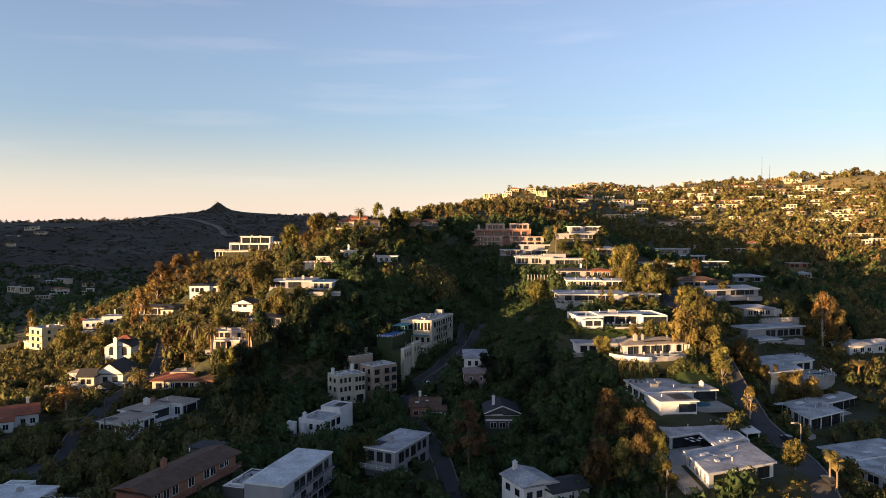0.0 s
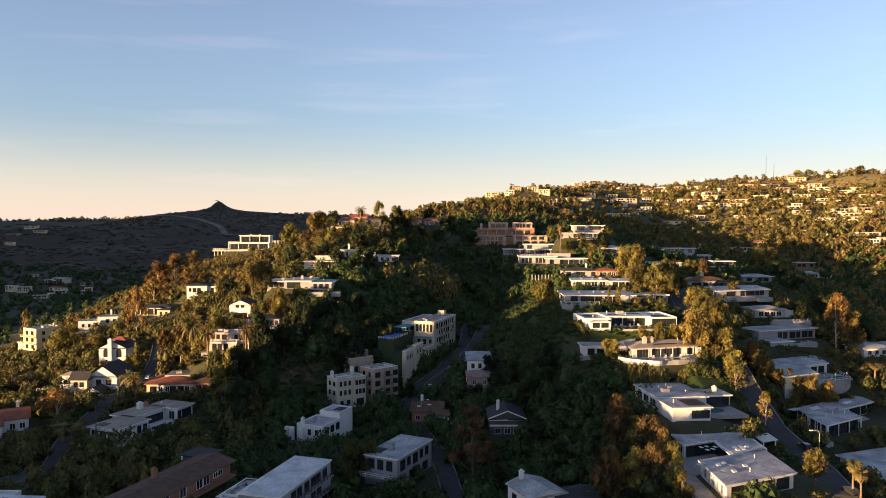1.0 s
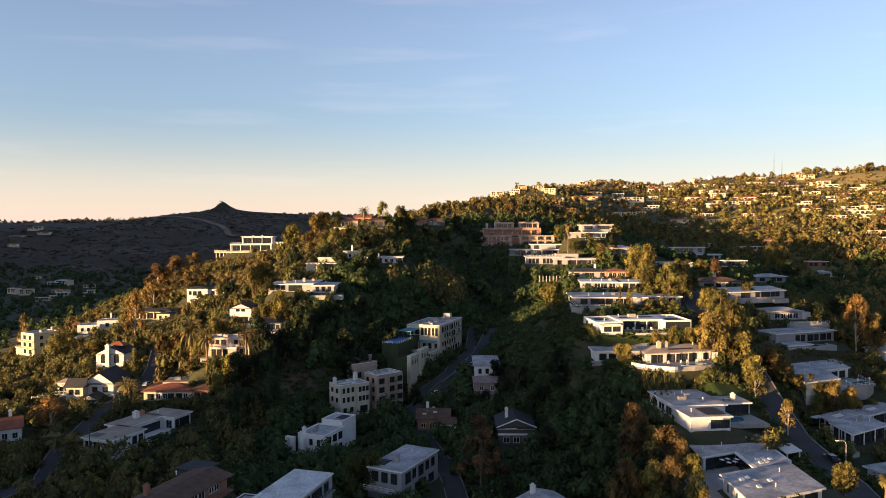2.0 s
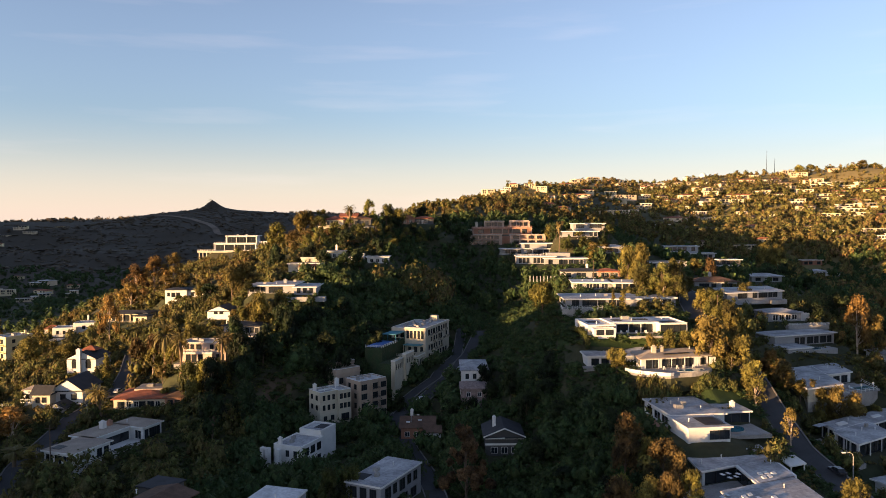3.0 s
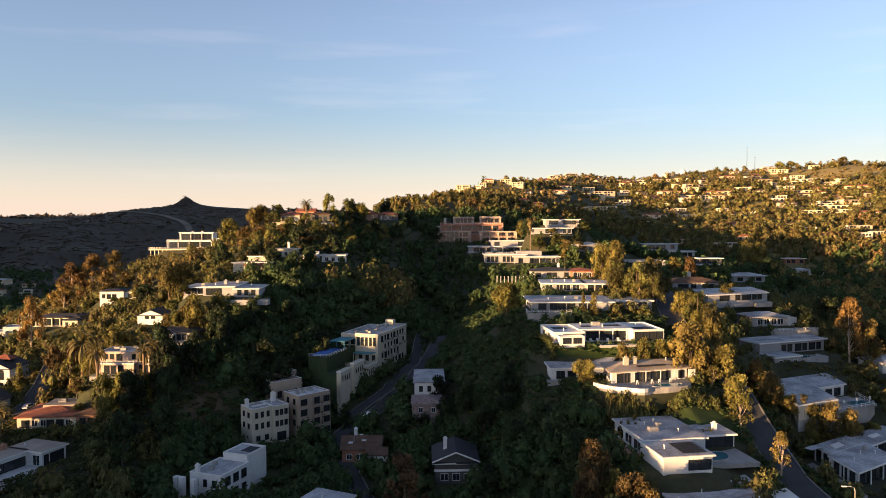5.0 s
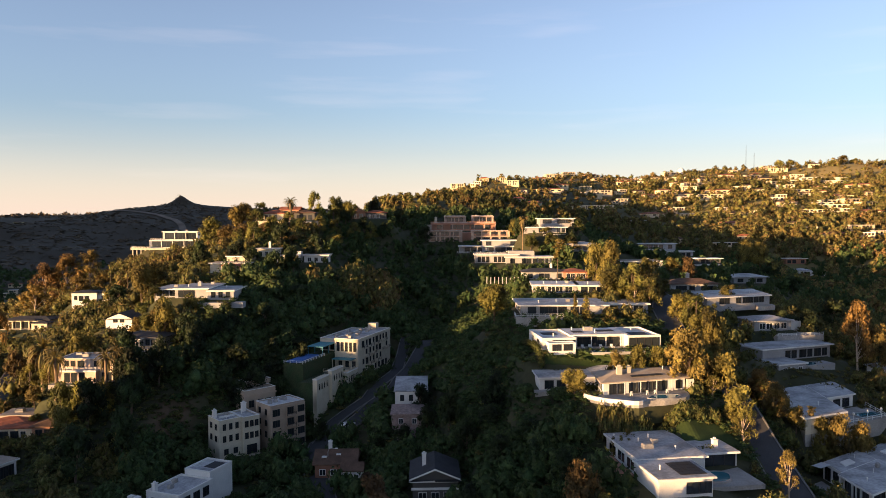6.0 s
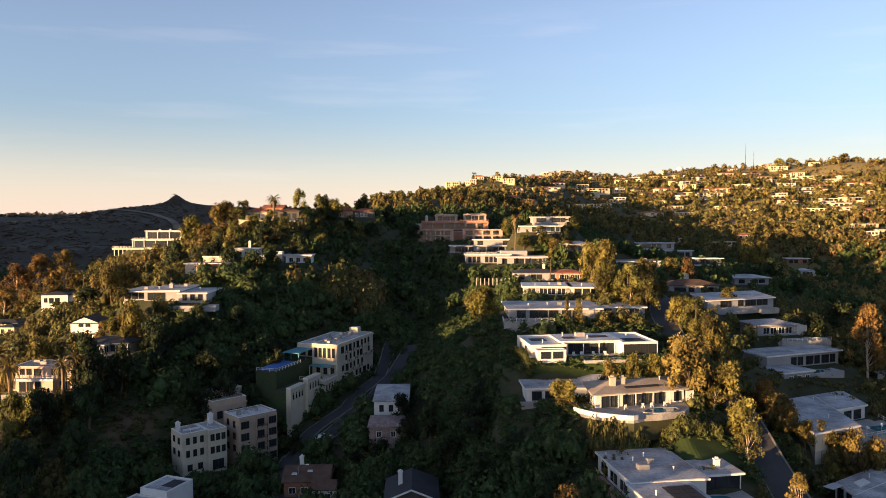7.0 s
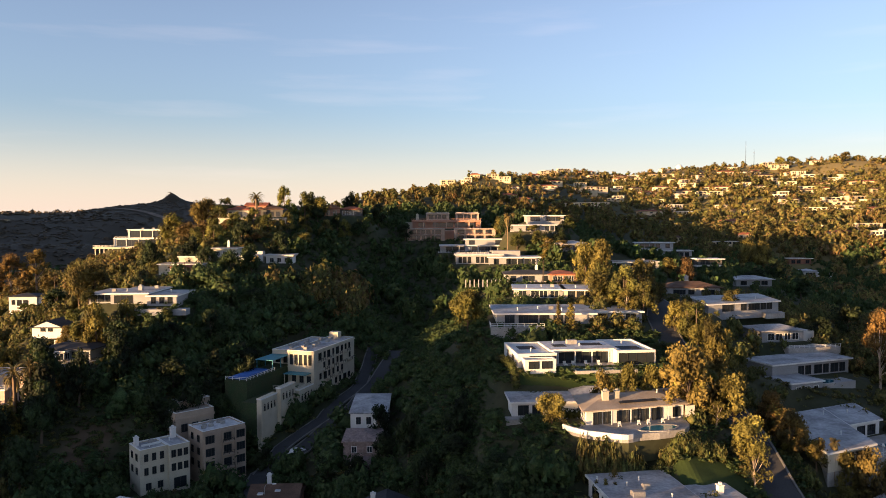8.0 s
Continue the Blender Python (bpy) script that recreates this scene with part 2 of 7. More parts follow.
site("red_roof_cottage", -67, 341, -53, 341, 40, 10)
site("cream_cottage", -54, 362, -39, 362, 45, 10)
site("wedge_house", -37, 365, -25, 365, 42.5, 8)
site("hilltop_house", -62, 414, -38, 414, 60.5, 12)
site("far_red_house", -22, 440, -3, 440, 61, 10)
site("condo_low", 19, 452, 64, 451, 48.5, 12)
site("condo_high", 21, 468, 58, 468, 54.5, 16)
site("terrace_upper", 35, 424, 71, 423, 43.5, 14)
site("terrace_lower", 41, 394, 76, 393, 40, 14)
site("row_house", 57, 350, 82, 349, 36, 10)
site("white_villa", 78, 436, 95, 436, 58, 10)
site("deck_villa", 69, 422, 89, 422, 53.5, 10)
site("blue_roof_house", 88, 400, 99, 401, 45, 10)
site("split_level", 147, 512, 187, 508, 36.5, 14)
site("low_roof_house", 110, 398, 130, 399, 37, 10)
site("hip_ranch", 112, 334, 127, 333, 32, 11)
site("deck_house", 157, 420, 169, 420, 36, 8)
site("grey_ranch", 157, 380, 171, 380, 31, 9)
site("rear_house", 121, 284, 134, 286, 24.5, 9)
site("far_cabin", 259, 513, 274, 513, 23.5, 9)
site("far_lodge", 261, 534, 274, 534, 30, 8)
site("grey_hip_house", 151, 262, 164, 265, 13, 11)

# ridge and valley lines: x, y, height
VALLEY = [(20, 60, -22), (17, 110, -17), (14, 145, -14), (6, 195, -9.5), (3, 232, -5), (4, 262, 2), (14, 300, 9), (24, 340, 17), (22, 385, 27), (10, 425, 38), (-14, 415, 46)]
EAST = [(30, 170, -8), (38, 205, 4), (30, 245, 10), (36, 275, 23), (37, 287, 27), (29, 292, 19), (48, 365, 34), (190, 300, 14), (205, 400, 22), (240, 450, 19), (160, 225, 8), (140, 180, -4), (112, 186, 0), (89, 190, 6.5), (89, 215, 14), (89, 160, 3.5), (76, 209, 15), (51, 215, 18.6), (62, 214.5, 19.4), (72, 215.5, 19.4), (95, 240, 22), (98, 300, 33), (140, 460, 37), (60, 130, 0), (100, 130, -8), (200, 200, -6), (90, 100, -12)]
EASTHILL = [(311, 587, 49), (401, 704, 73), (295, 690, 56), (196, 640, 55), (218, 800, 80), (138, 690, 79), (100, 560, 62), (388, 1050, 126), (577, 1000, 129), (450, 850, 98), (204, 1000, 119), (300, 1010, 122), (95, 834, 106), (-22, 620, 76), (20, 645, 80), (74, 800, 98), (330, 480, 24), (520, 760, 96), (700, 900, 125), (480, 560, 60), (10, 500, 62), (15, 585, 74), (60, 602, 74), (600, 500, 60), (480, 300, 5), (900, 700, 100), (500, 1300, 110), (100, 1200, 80), (900, 1100, 136)]
SPUR = [(-110, 440, 41), (-90, 395, 44), (-150, 385, 22), (-30, 390, 51), (-60, 235, 0), (-20, 225, -5), (-40, 290, 20), (-25, 330, 30), (-150, 330, 10), (-165, 250, -6), (-180, 440, 22), (-150, 200, -8), (-75, 190, -4), (-60, 120, -8), (-120, 110, -10), (-20, 140, -12), (-170, 520, 33), (-115, 260, 1), (-92, 332, 27), (-139, 325, 12), (-104, 276, 6), (-45, 268, 12), (-60, 278, 17), (-25, 294, 15)]
WESTVALLEY = [(-350, 650, -5), (-280, 350, -14), (-240, 480, 0), (-240, 620, 4), (-450, 450, -12), (-160, 650, 20), (-40, 560, 50), (-60, 700, 40), (-300, 850, 0), (-600, 700, -5), (-420, 150, -20), (-90, 950, 50), (-700, 1000, 0)]
WESTHILL = [(-631, 1994, 126), (-668, 1990, 106), (-596, 1990, 106), (-740, 1990, 100), (-803, 1990, 93), (-930, 1990, 72), (-1090, 1990, 36), (-1250, 1990, 4), (-564, 1990, 97), (-420, 2000, 95), (-250, 2000, 80), (-600, 1500, 55), (-900, 1500, 60), (-1200, 1500, 8), (-1050, 1480, 12), (-350, 1450, 40), (-750, 1250, 20), (0, 1900, 60), (-100, 1450, 45)]
# unseen hills, added and shaped to cast shade over canyon and western valley
SHADEHILLS = [(-170, -12, 17), (-178, 1, 21), (-186, 14, 24), (-192, 25, 28), (-200, 38, 32), (-208, 50, 36), (-216, 63, 40), (-225, 77, 42), (-232, 88, 51), (-238, 99, 57), (-243, 105, 53), (-246, 110, 46), (-250, 116, 54), (-253, 122, 60), (-257, 127, 55), (-259, 131, 42), (-261, 134, 24), (-263, 138, 5), (-267, 144, -3), (-170, 100, -6), (-800, 450, 70), (-900, 620, 85), (-700, 320, 50), (-760, 540, 65), (-1350, 1000, 200)]
# heights at (-1600, 1050) and (-2100, 1650) are unseen, added to shade the mountain
RIM = [(-2600, 3000, 40), (-1800, 2900, 60), (-1490, 2900, 88), (-1300, 2900, 94), (-1000, 2900, 96), (-420, 2900, 105), (300, 2900, 60), (1500, 2500, 60), (2600, 2500, 40), (2600, 500, 20), (2600, -1200, 0), (0, -1200, -25), (-2600, -1200, -20), (-2600, 800, 0), (-1600, 1050, 240), (-2100, 1650, 260), (-1000, 200, -18), (0, -300, -25), (800, 0, -10), (1400, 1000, 90)]


def terrain():
    pts = [p for line in (VALLEY, EAST, EASTHILL, SPUR, WESTVALLEY, WESTHILL, SHADEHILLS, RIM) for p in line]
    for x0, y0, x1, y1, z, depth, w, a in SITES.values():
        pts.append(((x0 + x1) / 2 - math.sin(a) * depth / 2, (y0 + y1) / 2 + math.cos(a) * depth / 2, z))
    p = np.array(pts, float)
    n = len(p)
    d = np.hypot(p[:, None, 0] - p[None, :, 0], p[:, None, 1] - p[None, :, 1])
    k = np.zeros((n + 3, n + 3))
    k[:n, :n] = d - np.eye(n) * 3
    k[:n, n], k[:n, n + 1:], k[n, :n], k[n + 1:, :n] = 1, p[:, :2] / 1000, 1, p[:, :2].T / 1000
    c = np.linalg.solve(k, np.concatenate([p[:, 2], np.zeros(3)]))
    return p, c


CONTROL, WEIGHT = terrain()


def ground(x, y):
    """Height of the land; plots are levelled."""
    x, y = np.atleast_1d(np.asarray(x, float)), np.atleast_1d(np.asarray(y, float))
    z = WEIGHT[-3] + WEIGHT[-2] * x / 1000 + WEIGHT[-1] * y / 1000
    for (px, py, _), w in zip(CONTROL, WEIGHT):
        z = z + w * np.hypot(x - px, y - py)
    far = np.clip((np.hypot(x, y) - 500) / 700, 0, 1) * np.clip((1750 - y) / 300, 0, 1)
    z = z + far * (9 * np.sin(x / 83 + np.sin(y / 120) * 2) * np.sin(y / 71 + np.sin(x / 95) * 1.7) + 4 * np.sin(x / 31 + y / 47) * np.sin(y / 29))
    z = z + 9 * np.exp(-((x + 631) ** 2 + ((y - 1994) * 0.6) ** 2) / 330)
    for x0, y0, x1, y1, h, depth, w, a in SITES.values():
        u = (x - x0) * math.cos(a) + (y - y0) * math.sin(a)
        v = -(x - x0) * math.sin(a) + (y - y0) * math.cos(a)
        out = np.hypot(np.maximum(np.maximum(-u, u - w), 0), np.maximum(np.maximum(-v, v - depth), 0))
        s = np.clip((out - 1.5) / 7, 0, 1)
        s = s * s * (3 - 2 * s)
        z = z * s + (h - 0.05) * (1 - s)
    return z
# ---- end of land ----


def spaced(near0, near1, step, lo, hi, grow=1.12):
    out = list(np.arange(near0, near1 + 0.1, step))
    s = step
    while out[-1] < hi:
        s *= grow
        out.append(out[-1] + s)
    s = step
    while out[0] > lo:
        s *= grow
        out.insert(0, out[0] - s)
    return np.array(out)


gx, gy = spaced(-230, 230, 4, -3000, 3000, 1.07), spaced(90, 620, 4, -1200, 3800, 1.05)
gx, gy = np.unique(np.concatenate([gx, np.arange(-760, -480, 9.1)])), np.unique(np.concatenate([gy, np.arange(1560, 2040, 16.1)]))
mx, my = np.meshgrid(gx, gy)
mz = ground(mx.ravel(), my.ravel())
ground_mesh = bpy.data.meshes.new("ground")
nx, ny = len(gx), len(gy)
ii = (np.arange(ny - 1)[:, None] * nx + np.arange(nx - 1)[None]).ravel()
ground_mesh.from_pydata(np.stack([mx.ravel(), my.ravel(), mz], 1).tolist(), [], np.stack([ii, ii + 1, ii + nx + 1, ii + nx], 1).tolist())
ground_mesh.polygons.foreach_set("use_smooth", [True] * len(ground_mesh.polygons))
ground_mesh.materials.append(SOIL)
tagged(new("ground", ground_mesh), "dry scrub covered hillside soil with steep canyon", "ground", kind="structure")


# ---- parts of houses ----
PANES = {}


def house(key, name, label, category="house", group=""):
    x0, y0, x1, y1, z, depth, w, a = SITES[key]
    return thing(name, x0, y0, z, math.degrees(a), label, category, group)


def wing(h, x0, x1, y0, y1, z0, z1, wall, roof=None, style="flat", over=0.5, rise=1.5, trim=None, inset=1.0, below=2.0):
    """One volume: its walls, from a little under the ground, and its roof. Returns its box for windows."""
    trim = trim or TRIM
    b = below if z0 < 0.1 else 0
    if style == "parapet":
        s = Shape().box(x0, x1, y0, y1, z0 - b, z1 - 0.45)
        t = 0.3
        s.box(x0, x1, y0, y0 + t, z1 - 0.45, z1).box(x0, x1, y1 - t, y1, z1 - 0.45, z1)
        s.box(x0, x0 + t, y0 + t, y1 - t, z1 - 0.45, z1).box(x1 - t, x1, y0 + t, y1 - t, z1 - 0.45, z1)
        part("wall", s, wall, h)
        part("roof", Shape().box(x0 + t, x1 - t, y0 + t, y1 - t, z1 - 0.45, z1 - 0.3), roof or ROOFGREY, h)
        cap = Shape()
        for q in ((x0 - 0.05, x1 + 0.05, y0 - 0.05, y0 + t + 0.05), (x0 - 0.05, x1 + 0.05, y1 - t - 0.05, y1 + 0.05), (x0 - 0.05, x0 + t + 0.05, y0 + t + 0.05, y1 - t - 0.05), (x1 - t - 0.05, x1 + 0.05, y0 + t + 0.05, y1 - t - 0.05)):
            cap.box(*q, z1, z1 + 0.06)
        part("coping", cap, trim, h)
    else:
        part("wall", Shape().box(x0, x1, y0, y1, z0 - b, z1), wall, h)
        o = over
        if style == "flat":
            part("fascia", Shape().box(x0 - o, x1 + o, y0 - o, y1 + o, z1, z1 + 0.35), trim, h)
            part("roof", Shape().box(x0 - o + 0.18, x1 + o - 0.18, y0 - o + 0.18, y1 + o - 0.18, z1 + 0.35, z1 + 0.42), roof or ROOFGREY, h)
        else:
            part("roof", Shape().hip(x0 - o, x1 + o, y0 - o, y1 + o, z1, z1 + rise, inset=0.0 if style == "gable" else inset), roof or SHINGLE, h)
            if style == "gable":
                for end in (0, 1):
                    g = Shape()
                    if x1 - x0 >= y1 - y0:
                        ym, x = (y0 + y1) / 2, (x0, x1 - 0.2)[end]
                        g.v = [(x, y0, z1 + 0.2), (x + 0.2, y0, z1 + 0.2), (x, y1, z1 + 0.2), (x + 0.2, y1, z1 + 0.2), (x, ym, z1 + rise * 0.93), (x + 0.2, ym, z1 + rise * 0.93)]
                    else:
                        xm, y = (x0 + x1) / 2, (y0, y1 - 0.2)[end]
                        g.v = [(x0, y, z1 + 0.2), (x0, y + 0.2, z1 + 0.2), (x1, y, z1 + 0.2), (x1, y + 0.2, z1 + 0.2), (xm, y, z1 + rise * 0.93), (xm, y + 0.2, z1 + rise * 0.93)]
                    g.f = [(0, 2, 4), (1, 5, 3), (0, 4, 5, 1), (2, 3, 5, 4), (0, 1, 3, 2)]
                    part("gable", g, wall, h)
    return x0, x1, y0, y1


def skew(h, k, deep=1.0):
    """Slants the side walls of a finished house to fit the camera's view: x grows by k for each metre of depth."""
    for ob in h.children:
        m = ob.matrix_basis.copy()
        if m == Matrix.Identity(4):
            for v in ob.data.vertices:
                v.co.y *= deep
                v.co.x += k * v.co.y
        else:
            at = m.translation.copy()
            if abs(m.col[0][1]) > 0.5:
                m = Matrix.Rotation(-math.atan(k), 4, "Z") @ m
            m.translation = (at.x + k * at.y * deep, at.y * deep, at.z)
            ob.matrix_basis = m


def windows(h, box, face, n, z0, z1, u0=0.08, u1=0.92, fill=0.75, frame_mat=None, name="window", bars=1, sill=False, arch=False):
    """A row of n windows on one face (f, b, l, r) of a wing; each has a frame and a pane of glass."""
    x0, x1, y0, y1 = box
    length = (x1 - x0) if face in "fb" else (y1 - y0)
    step = length * (u1 - u0) / n
    w, hh = step * fill, z1 - z0
    frame_mat = frame_mat or TRIM
    key = (round(w, 2), round(hh, 2), frame_mat.name, bars, sill, arch)
    if key not in PANES:
        t = 0.09
        s = Shape()
        for yy in (-0.1, 0.02):
            s.v += [(-w / 2 - t, yy, -t), (w / 2 + t, yy, -t), (w / 2 + t, yy, hh + t), (-w / 2 - t, yy, hh + t), (-w / 2, yy, 0), (w / 2, yy, 0), (w / 2, yy, hh), (-w / 2, yy, hh)]
        for i in range(4):
            j = (i + 1) % 4
            s.f += [(i, j, j + 4, i + 4), (i, i + 8, j + 8, j), (i + 4, j + 4, j + 12, i + 12)]
        for i in range(1, bars + 1):
            xb = -w / 2 + w * i / (bars + 1)
            s.box(xb - 0.035, xb + 0.035, -0.08, 0.01, 0, hh)
        if sill:
            s.box(-w / 2 - 0.2, w / 2 + 0.2, -0.22, -0.1, -t - 0.08, -t)
        if arch:
            k = [(math.cos(i * math.pi / 8) * (w / 2 + t), math.sin(i * math.pi / 8) * (w / 2 + t)) for i in range(9)]
            q = len(s.v)
            s.v += [(a, -0.1, hh + t + b) for a, b in k] + [(a * 0.8, -0.1, hh + t + b * 0.8) for a, b in k]
            s.f += [(q + i, q + i + 1, q + i + 10, q + i + 9) for i in range(8)]
        p = Shape().box(-w / 2, w / 2, -0.03, -0.012, 0, hh)
        if arch:
            q = len(p.v)
            p.v += [(math.cos(i * math.pi / 8) * w * 0.48, -0.04, hh + t + math.sin(i * math.pi / 8) * w * 0.48) for i in range(9)]
            p.f.append(tuple(range(q, q + 9)))
        PANES[key] = (s.mesh("frame", frame_mat), p.mesh("pane", GLASS))
    pick = random.Random(round(length * 100) + n * 7 + ord(face) + round(z0 * 10))
    for i in range(n):
        u = length * u0 + step * (i + 0.5)
        if n > 3 and not arch and name == "window" and not sill:
            u += step * pick.uniform(-0.12, 0.12)
            if pick.random() < 0.16:
                continue
            if pick.random() < 0.3 and fill < 0.7:
                wide = (min(0.9, fill + 0.25), z1 - z0)
                windows(h, (x0 + u - step / 2, x0 + u + step / 2, y0, y1) if face == "f" else (x0, x1, y0 + u - step / 2, y0 + u + step / 2) if face == "r" else box, face, 1, z0 - (0.4 if z0 > 0.55 else 0), z1, 0.0, 1.0, wide[0], FRAMEDARK, name, 1) if face in "fr" else None
                if face in "fr":
                    continue
        if face == "f":
            m = pose(x0 + u, y0 - 0.003, z0)
        elif face == "b":
            m = pose(x1 - u, y1 + 0.003, z0, 0, 0, 180)
        elif face == "l":
            m = pose(x0 - 0.003, y1 - u, z0, 0, 0, -90)
        else:
            m = pose(x1 + 0.003, y0 + u, z0, 0, 0, 90)
        ob = new(name, PANES[key][0])
        ob.parent, ob.matrix_local = h, m
        pane = new("pane", PANES[key][1])
        pane.parent = ob


def glazing(h, box, face, n, z0=0.15, z1=2.5, u0=0.04, u1=0.96):
    windows(h, box, face, n, z0, z1, u0, u1, 0.92, FRAMEDARK, "sliding_door", 0)


def chimney(h, x, y, z0, z1, mat=None, w=0.9):
    part("chimney", Shape().box(x - w / 2, x + w / 2, y - w / 2, y + w / 2, z0, z1).box(x - w / 2 - 0.1, x + w / 2 + 0.1, y - w / 2 - 0.1, y + w / 2 + 0.1, z1, z1 + 0.15).box(x - w / 4, x + w / 4, y - w / 4, y + w / 4, z1 + 0.15, z1 + 0.5), mat or STUCCO, h)


def roof_unit(h, x, y, z, w=1.2, d=0.9, hh=0.8):
    part("air_conditioner", Shape().box(x, x + w, y, y + d, z, z + hh).box(x + 0.1, x + w - 0.1, y + 0.1, y + d - 0.1, z + hh, z + hh + 0.08), CONCRETE, h, "grey metal rooftop air conditioner")


def vent(h, x, y, z):
    part("vent_pipe", Shape().tube([(x, y, z, 0.12), (x, y, z + 0.7, 0.12), (x, y, z + 0.7, 0.2), (x, y, z + 0.85, 0.16)], 8), TRIM, h)


def skylight(h, x, y, z, w=1.2, d=1.2):
    p = part("skylight", Shape().box(x, x + w, y, y + d, z, z + 0.22), TRIM, h, "white framed roof skylight")
    part("pane", Shape().box(x + 0.1, x + w - 0.1, y + 0.1, y + d - 0.1, z + 0.222, z + 0.25), SKYPANE, p)


def solar(h, x, y, z, nx_, ny_, w=1.0, d=1.6):
    for i in range(nx_):
        for j in range(ny_):
            part("solar_panel", Shape().box(x + i * w, x + i * w + w * 0.95, y + j * d, y + j * d + d * 0.95, z + 0.06, z + 0.12), SOLAR, h)


def railing(h, pts, z, hh=1.0, mat=None):
    """A balustrade along corner points: posts, a top rail and a mid rail."""
    mat = mat or TRIM
    for (xa, ya), (xb, yb) in zip(pts, pts[1:]):
        n = max(2, int(math.hypot(xb - xa, yb - ya) / 1.6))
        s = Shape()
        ang = math.atan2(yb - ya, xb - xa)
        nx_, ny_ = -math.sin(ang) * 0.04, math.cos(ang) * 0.04
        for zz in (hh - 0.08, hh * 0.45):
            s.prism([(xa + nx_, ya + ny_), (xa - nx_, ya - ny_), (xb - nx_, yb - ny_), (xb + nx_, yb + ny_)], z + zz, z + zz + 0.08)
        part("rail", s, mat, h)
        for i in range(n + 1):
            x, y = xa + (xb - xa) * i / n, ya + (yb - ya) * i / n
            part("post", Shape().box(x - 0.05, x + 0.05, y - 0.05, y + 0.05, z, z + hh), mat, h)


def slab(h, name, x0, x1, y0, y1, z0, z1, mat, label=""):
    return part(name, Shape().box(x0, x1, y0, y1, z0, z1), mat, h, label)


def posts(h, xs, y, z0, z1, mat=None, w=0.3):
    for x in xs:
        part("column", Shape().box(x - w / 2, x + w / 2, y - w / 2, y + w / 2, z0, z1), mat or TRIM, h)


def stairs(h, x0, x1, y, z0, z1, mat):
    n = max(2, int((z1 - z0) / 0.18))
    s = Shape()
    for i in range(n):
        s.box(x0, x1, y - i * 0.3, y - i * 0.3 + 0.3, z0, z1 - i * (z1 - z0) / n)
    part("steps", s, mat, h)


def pool(x, y, z, turn, w, d, label, curved=False):
    p = thing("swimming_pool", x, y, z, turn, label, "pool")
    if curved:
        ring = [(w / 2 * math.cos(i * math.tau / 24) * (1 + 0.18 * math.sin(i * math.tau / 12)), d / 2 * math.sin(i * math.tau / 24)) for i in range(24)]
    else:
        ring = [(-w / 2, -d / 2), (w / 2, -d / 2), (w / 2, d / 2), (-w / 2, d / 2)]
    out = [(a * (1 + 0.8 / w), b * (1 + 0.8 / d)) for a, b in ring]
    s, n = Shape(), len(ring)
    s.v = [(a, b, 0.10) for a, b in ring] + [(a, b, 0.10) for a, b in out] + [(a, b, -0.6) for a, b in out] + [(a, b, 0.02) for a, b in ring]
    for i in range(n):
        j = (i + 1) % n
        s.f += [(i, i + n, j + n, j)[::-1], (i + n, i + 2 * n, j + 2 * n, j + n)[::-1], (i, j, j + 3 * n, i + 3 * n)[::-1]]
    part("coping", s, CONCRETE, p)
    wtr = Shape()
    wtr.v, wtr.f = [(a, b, 0.04) for a, b in ring], [tuple(range(n))]
    part("water", wtr, WATER, p)
    return p


SKYPANE = material("frosted_skylight", (0.5, 0.52, 0.55), 0.3, 0.1, 1, 3)
BLUE = material("blue_tarp", (0.03, 0.13, 0.42), 0.6, 0.3, 0.5, 3)
TEAL = material("teal_awning", (0.06, 0.24, 0.30), 0.7, 0.25, 0.5, 3)
SOLAR = material("dark_solar_glass", (0.018, 0.017, 0.020), 0.45, 0.2, 0.5, 3)
IVY = material("ivy_cover", (0.030, 0.055, 0.022), 0.9, 0.7, 0.5, 4, bump=0.3, tint=(0.045, 0.055, 0.025))
TANWALL = material("tan_stucco", (0.40, 0.31, 0.24), 0.85, 0.15, 0.4, 5)
STONE = material("pinkish_stone", (0.30, 0.22, 0.20), 0.9, 0.45, 1.2, 4)

# ---- east slope, lower row ----
h = house("u_house", "courtyard_house", "white flat-roofed courtyard house with wide grey roof")
a = wing(h, 0.7, 18.9, 0, 15, 0, 3.0, STUCCO, ROOFGREY, over=0.7)
b = wing(h, 10, 20, 15.02, 27.5, 0, 3.0, STUCCO, ROOFGREY, over=0.0)
c = wing(h, 0.8, 21, 27.6, 36, 0, 3.0, STUCCO, ROOFGREY, over=0.7)
slab(h, "fascia", 9.4, 10.0, 15.8, 26.8, 3.0, 3.35, TRIM), slab(h, "fascia", 20.0, 20.5, 15.8, 26.8, 3.0, 3.35, TRIM)
windows(h, a, "f", 4, 0.2, 2.5, 0.05, 0.95, 0.8, FRAMEDARK, "sliding_door", 1)
windows(h, a, "l", 5, 0.6, 2.4, 0.08, 0.95, 0.4)
glazing(h, c, "f", 3, u0=0.03, u1=0.48)
glazing(h, b, "l", 4)
windows(h, c, "l", 2, 0.5, 2.4)
slab(h, "patio", -6, 10, 15.7, 27, -0.6, 0.1, CONCRETE, "pale concrete courtyard paving")
slab(h, "path", -5.5, -0.8, 0, 15.7, -0.6, 0.06, CONCRETE)
for x, y in ((3, 10), (4.6, 10.4), (5, 5), (12, 19), (13.6, 19), (12, 17), (13.6, 17), (15.2, 18), (9, 7)):
    skylight(h, x, y, 3.42, 1.0, 1.3)
for x, y in ((9, 4), (14, 11), (18, 24), (8, 32), (2, 31), (16, 33)):
    vent(h, x, y, 3.42)
roof_unit(h, 17, 31, 3.42)
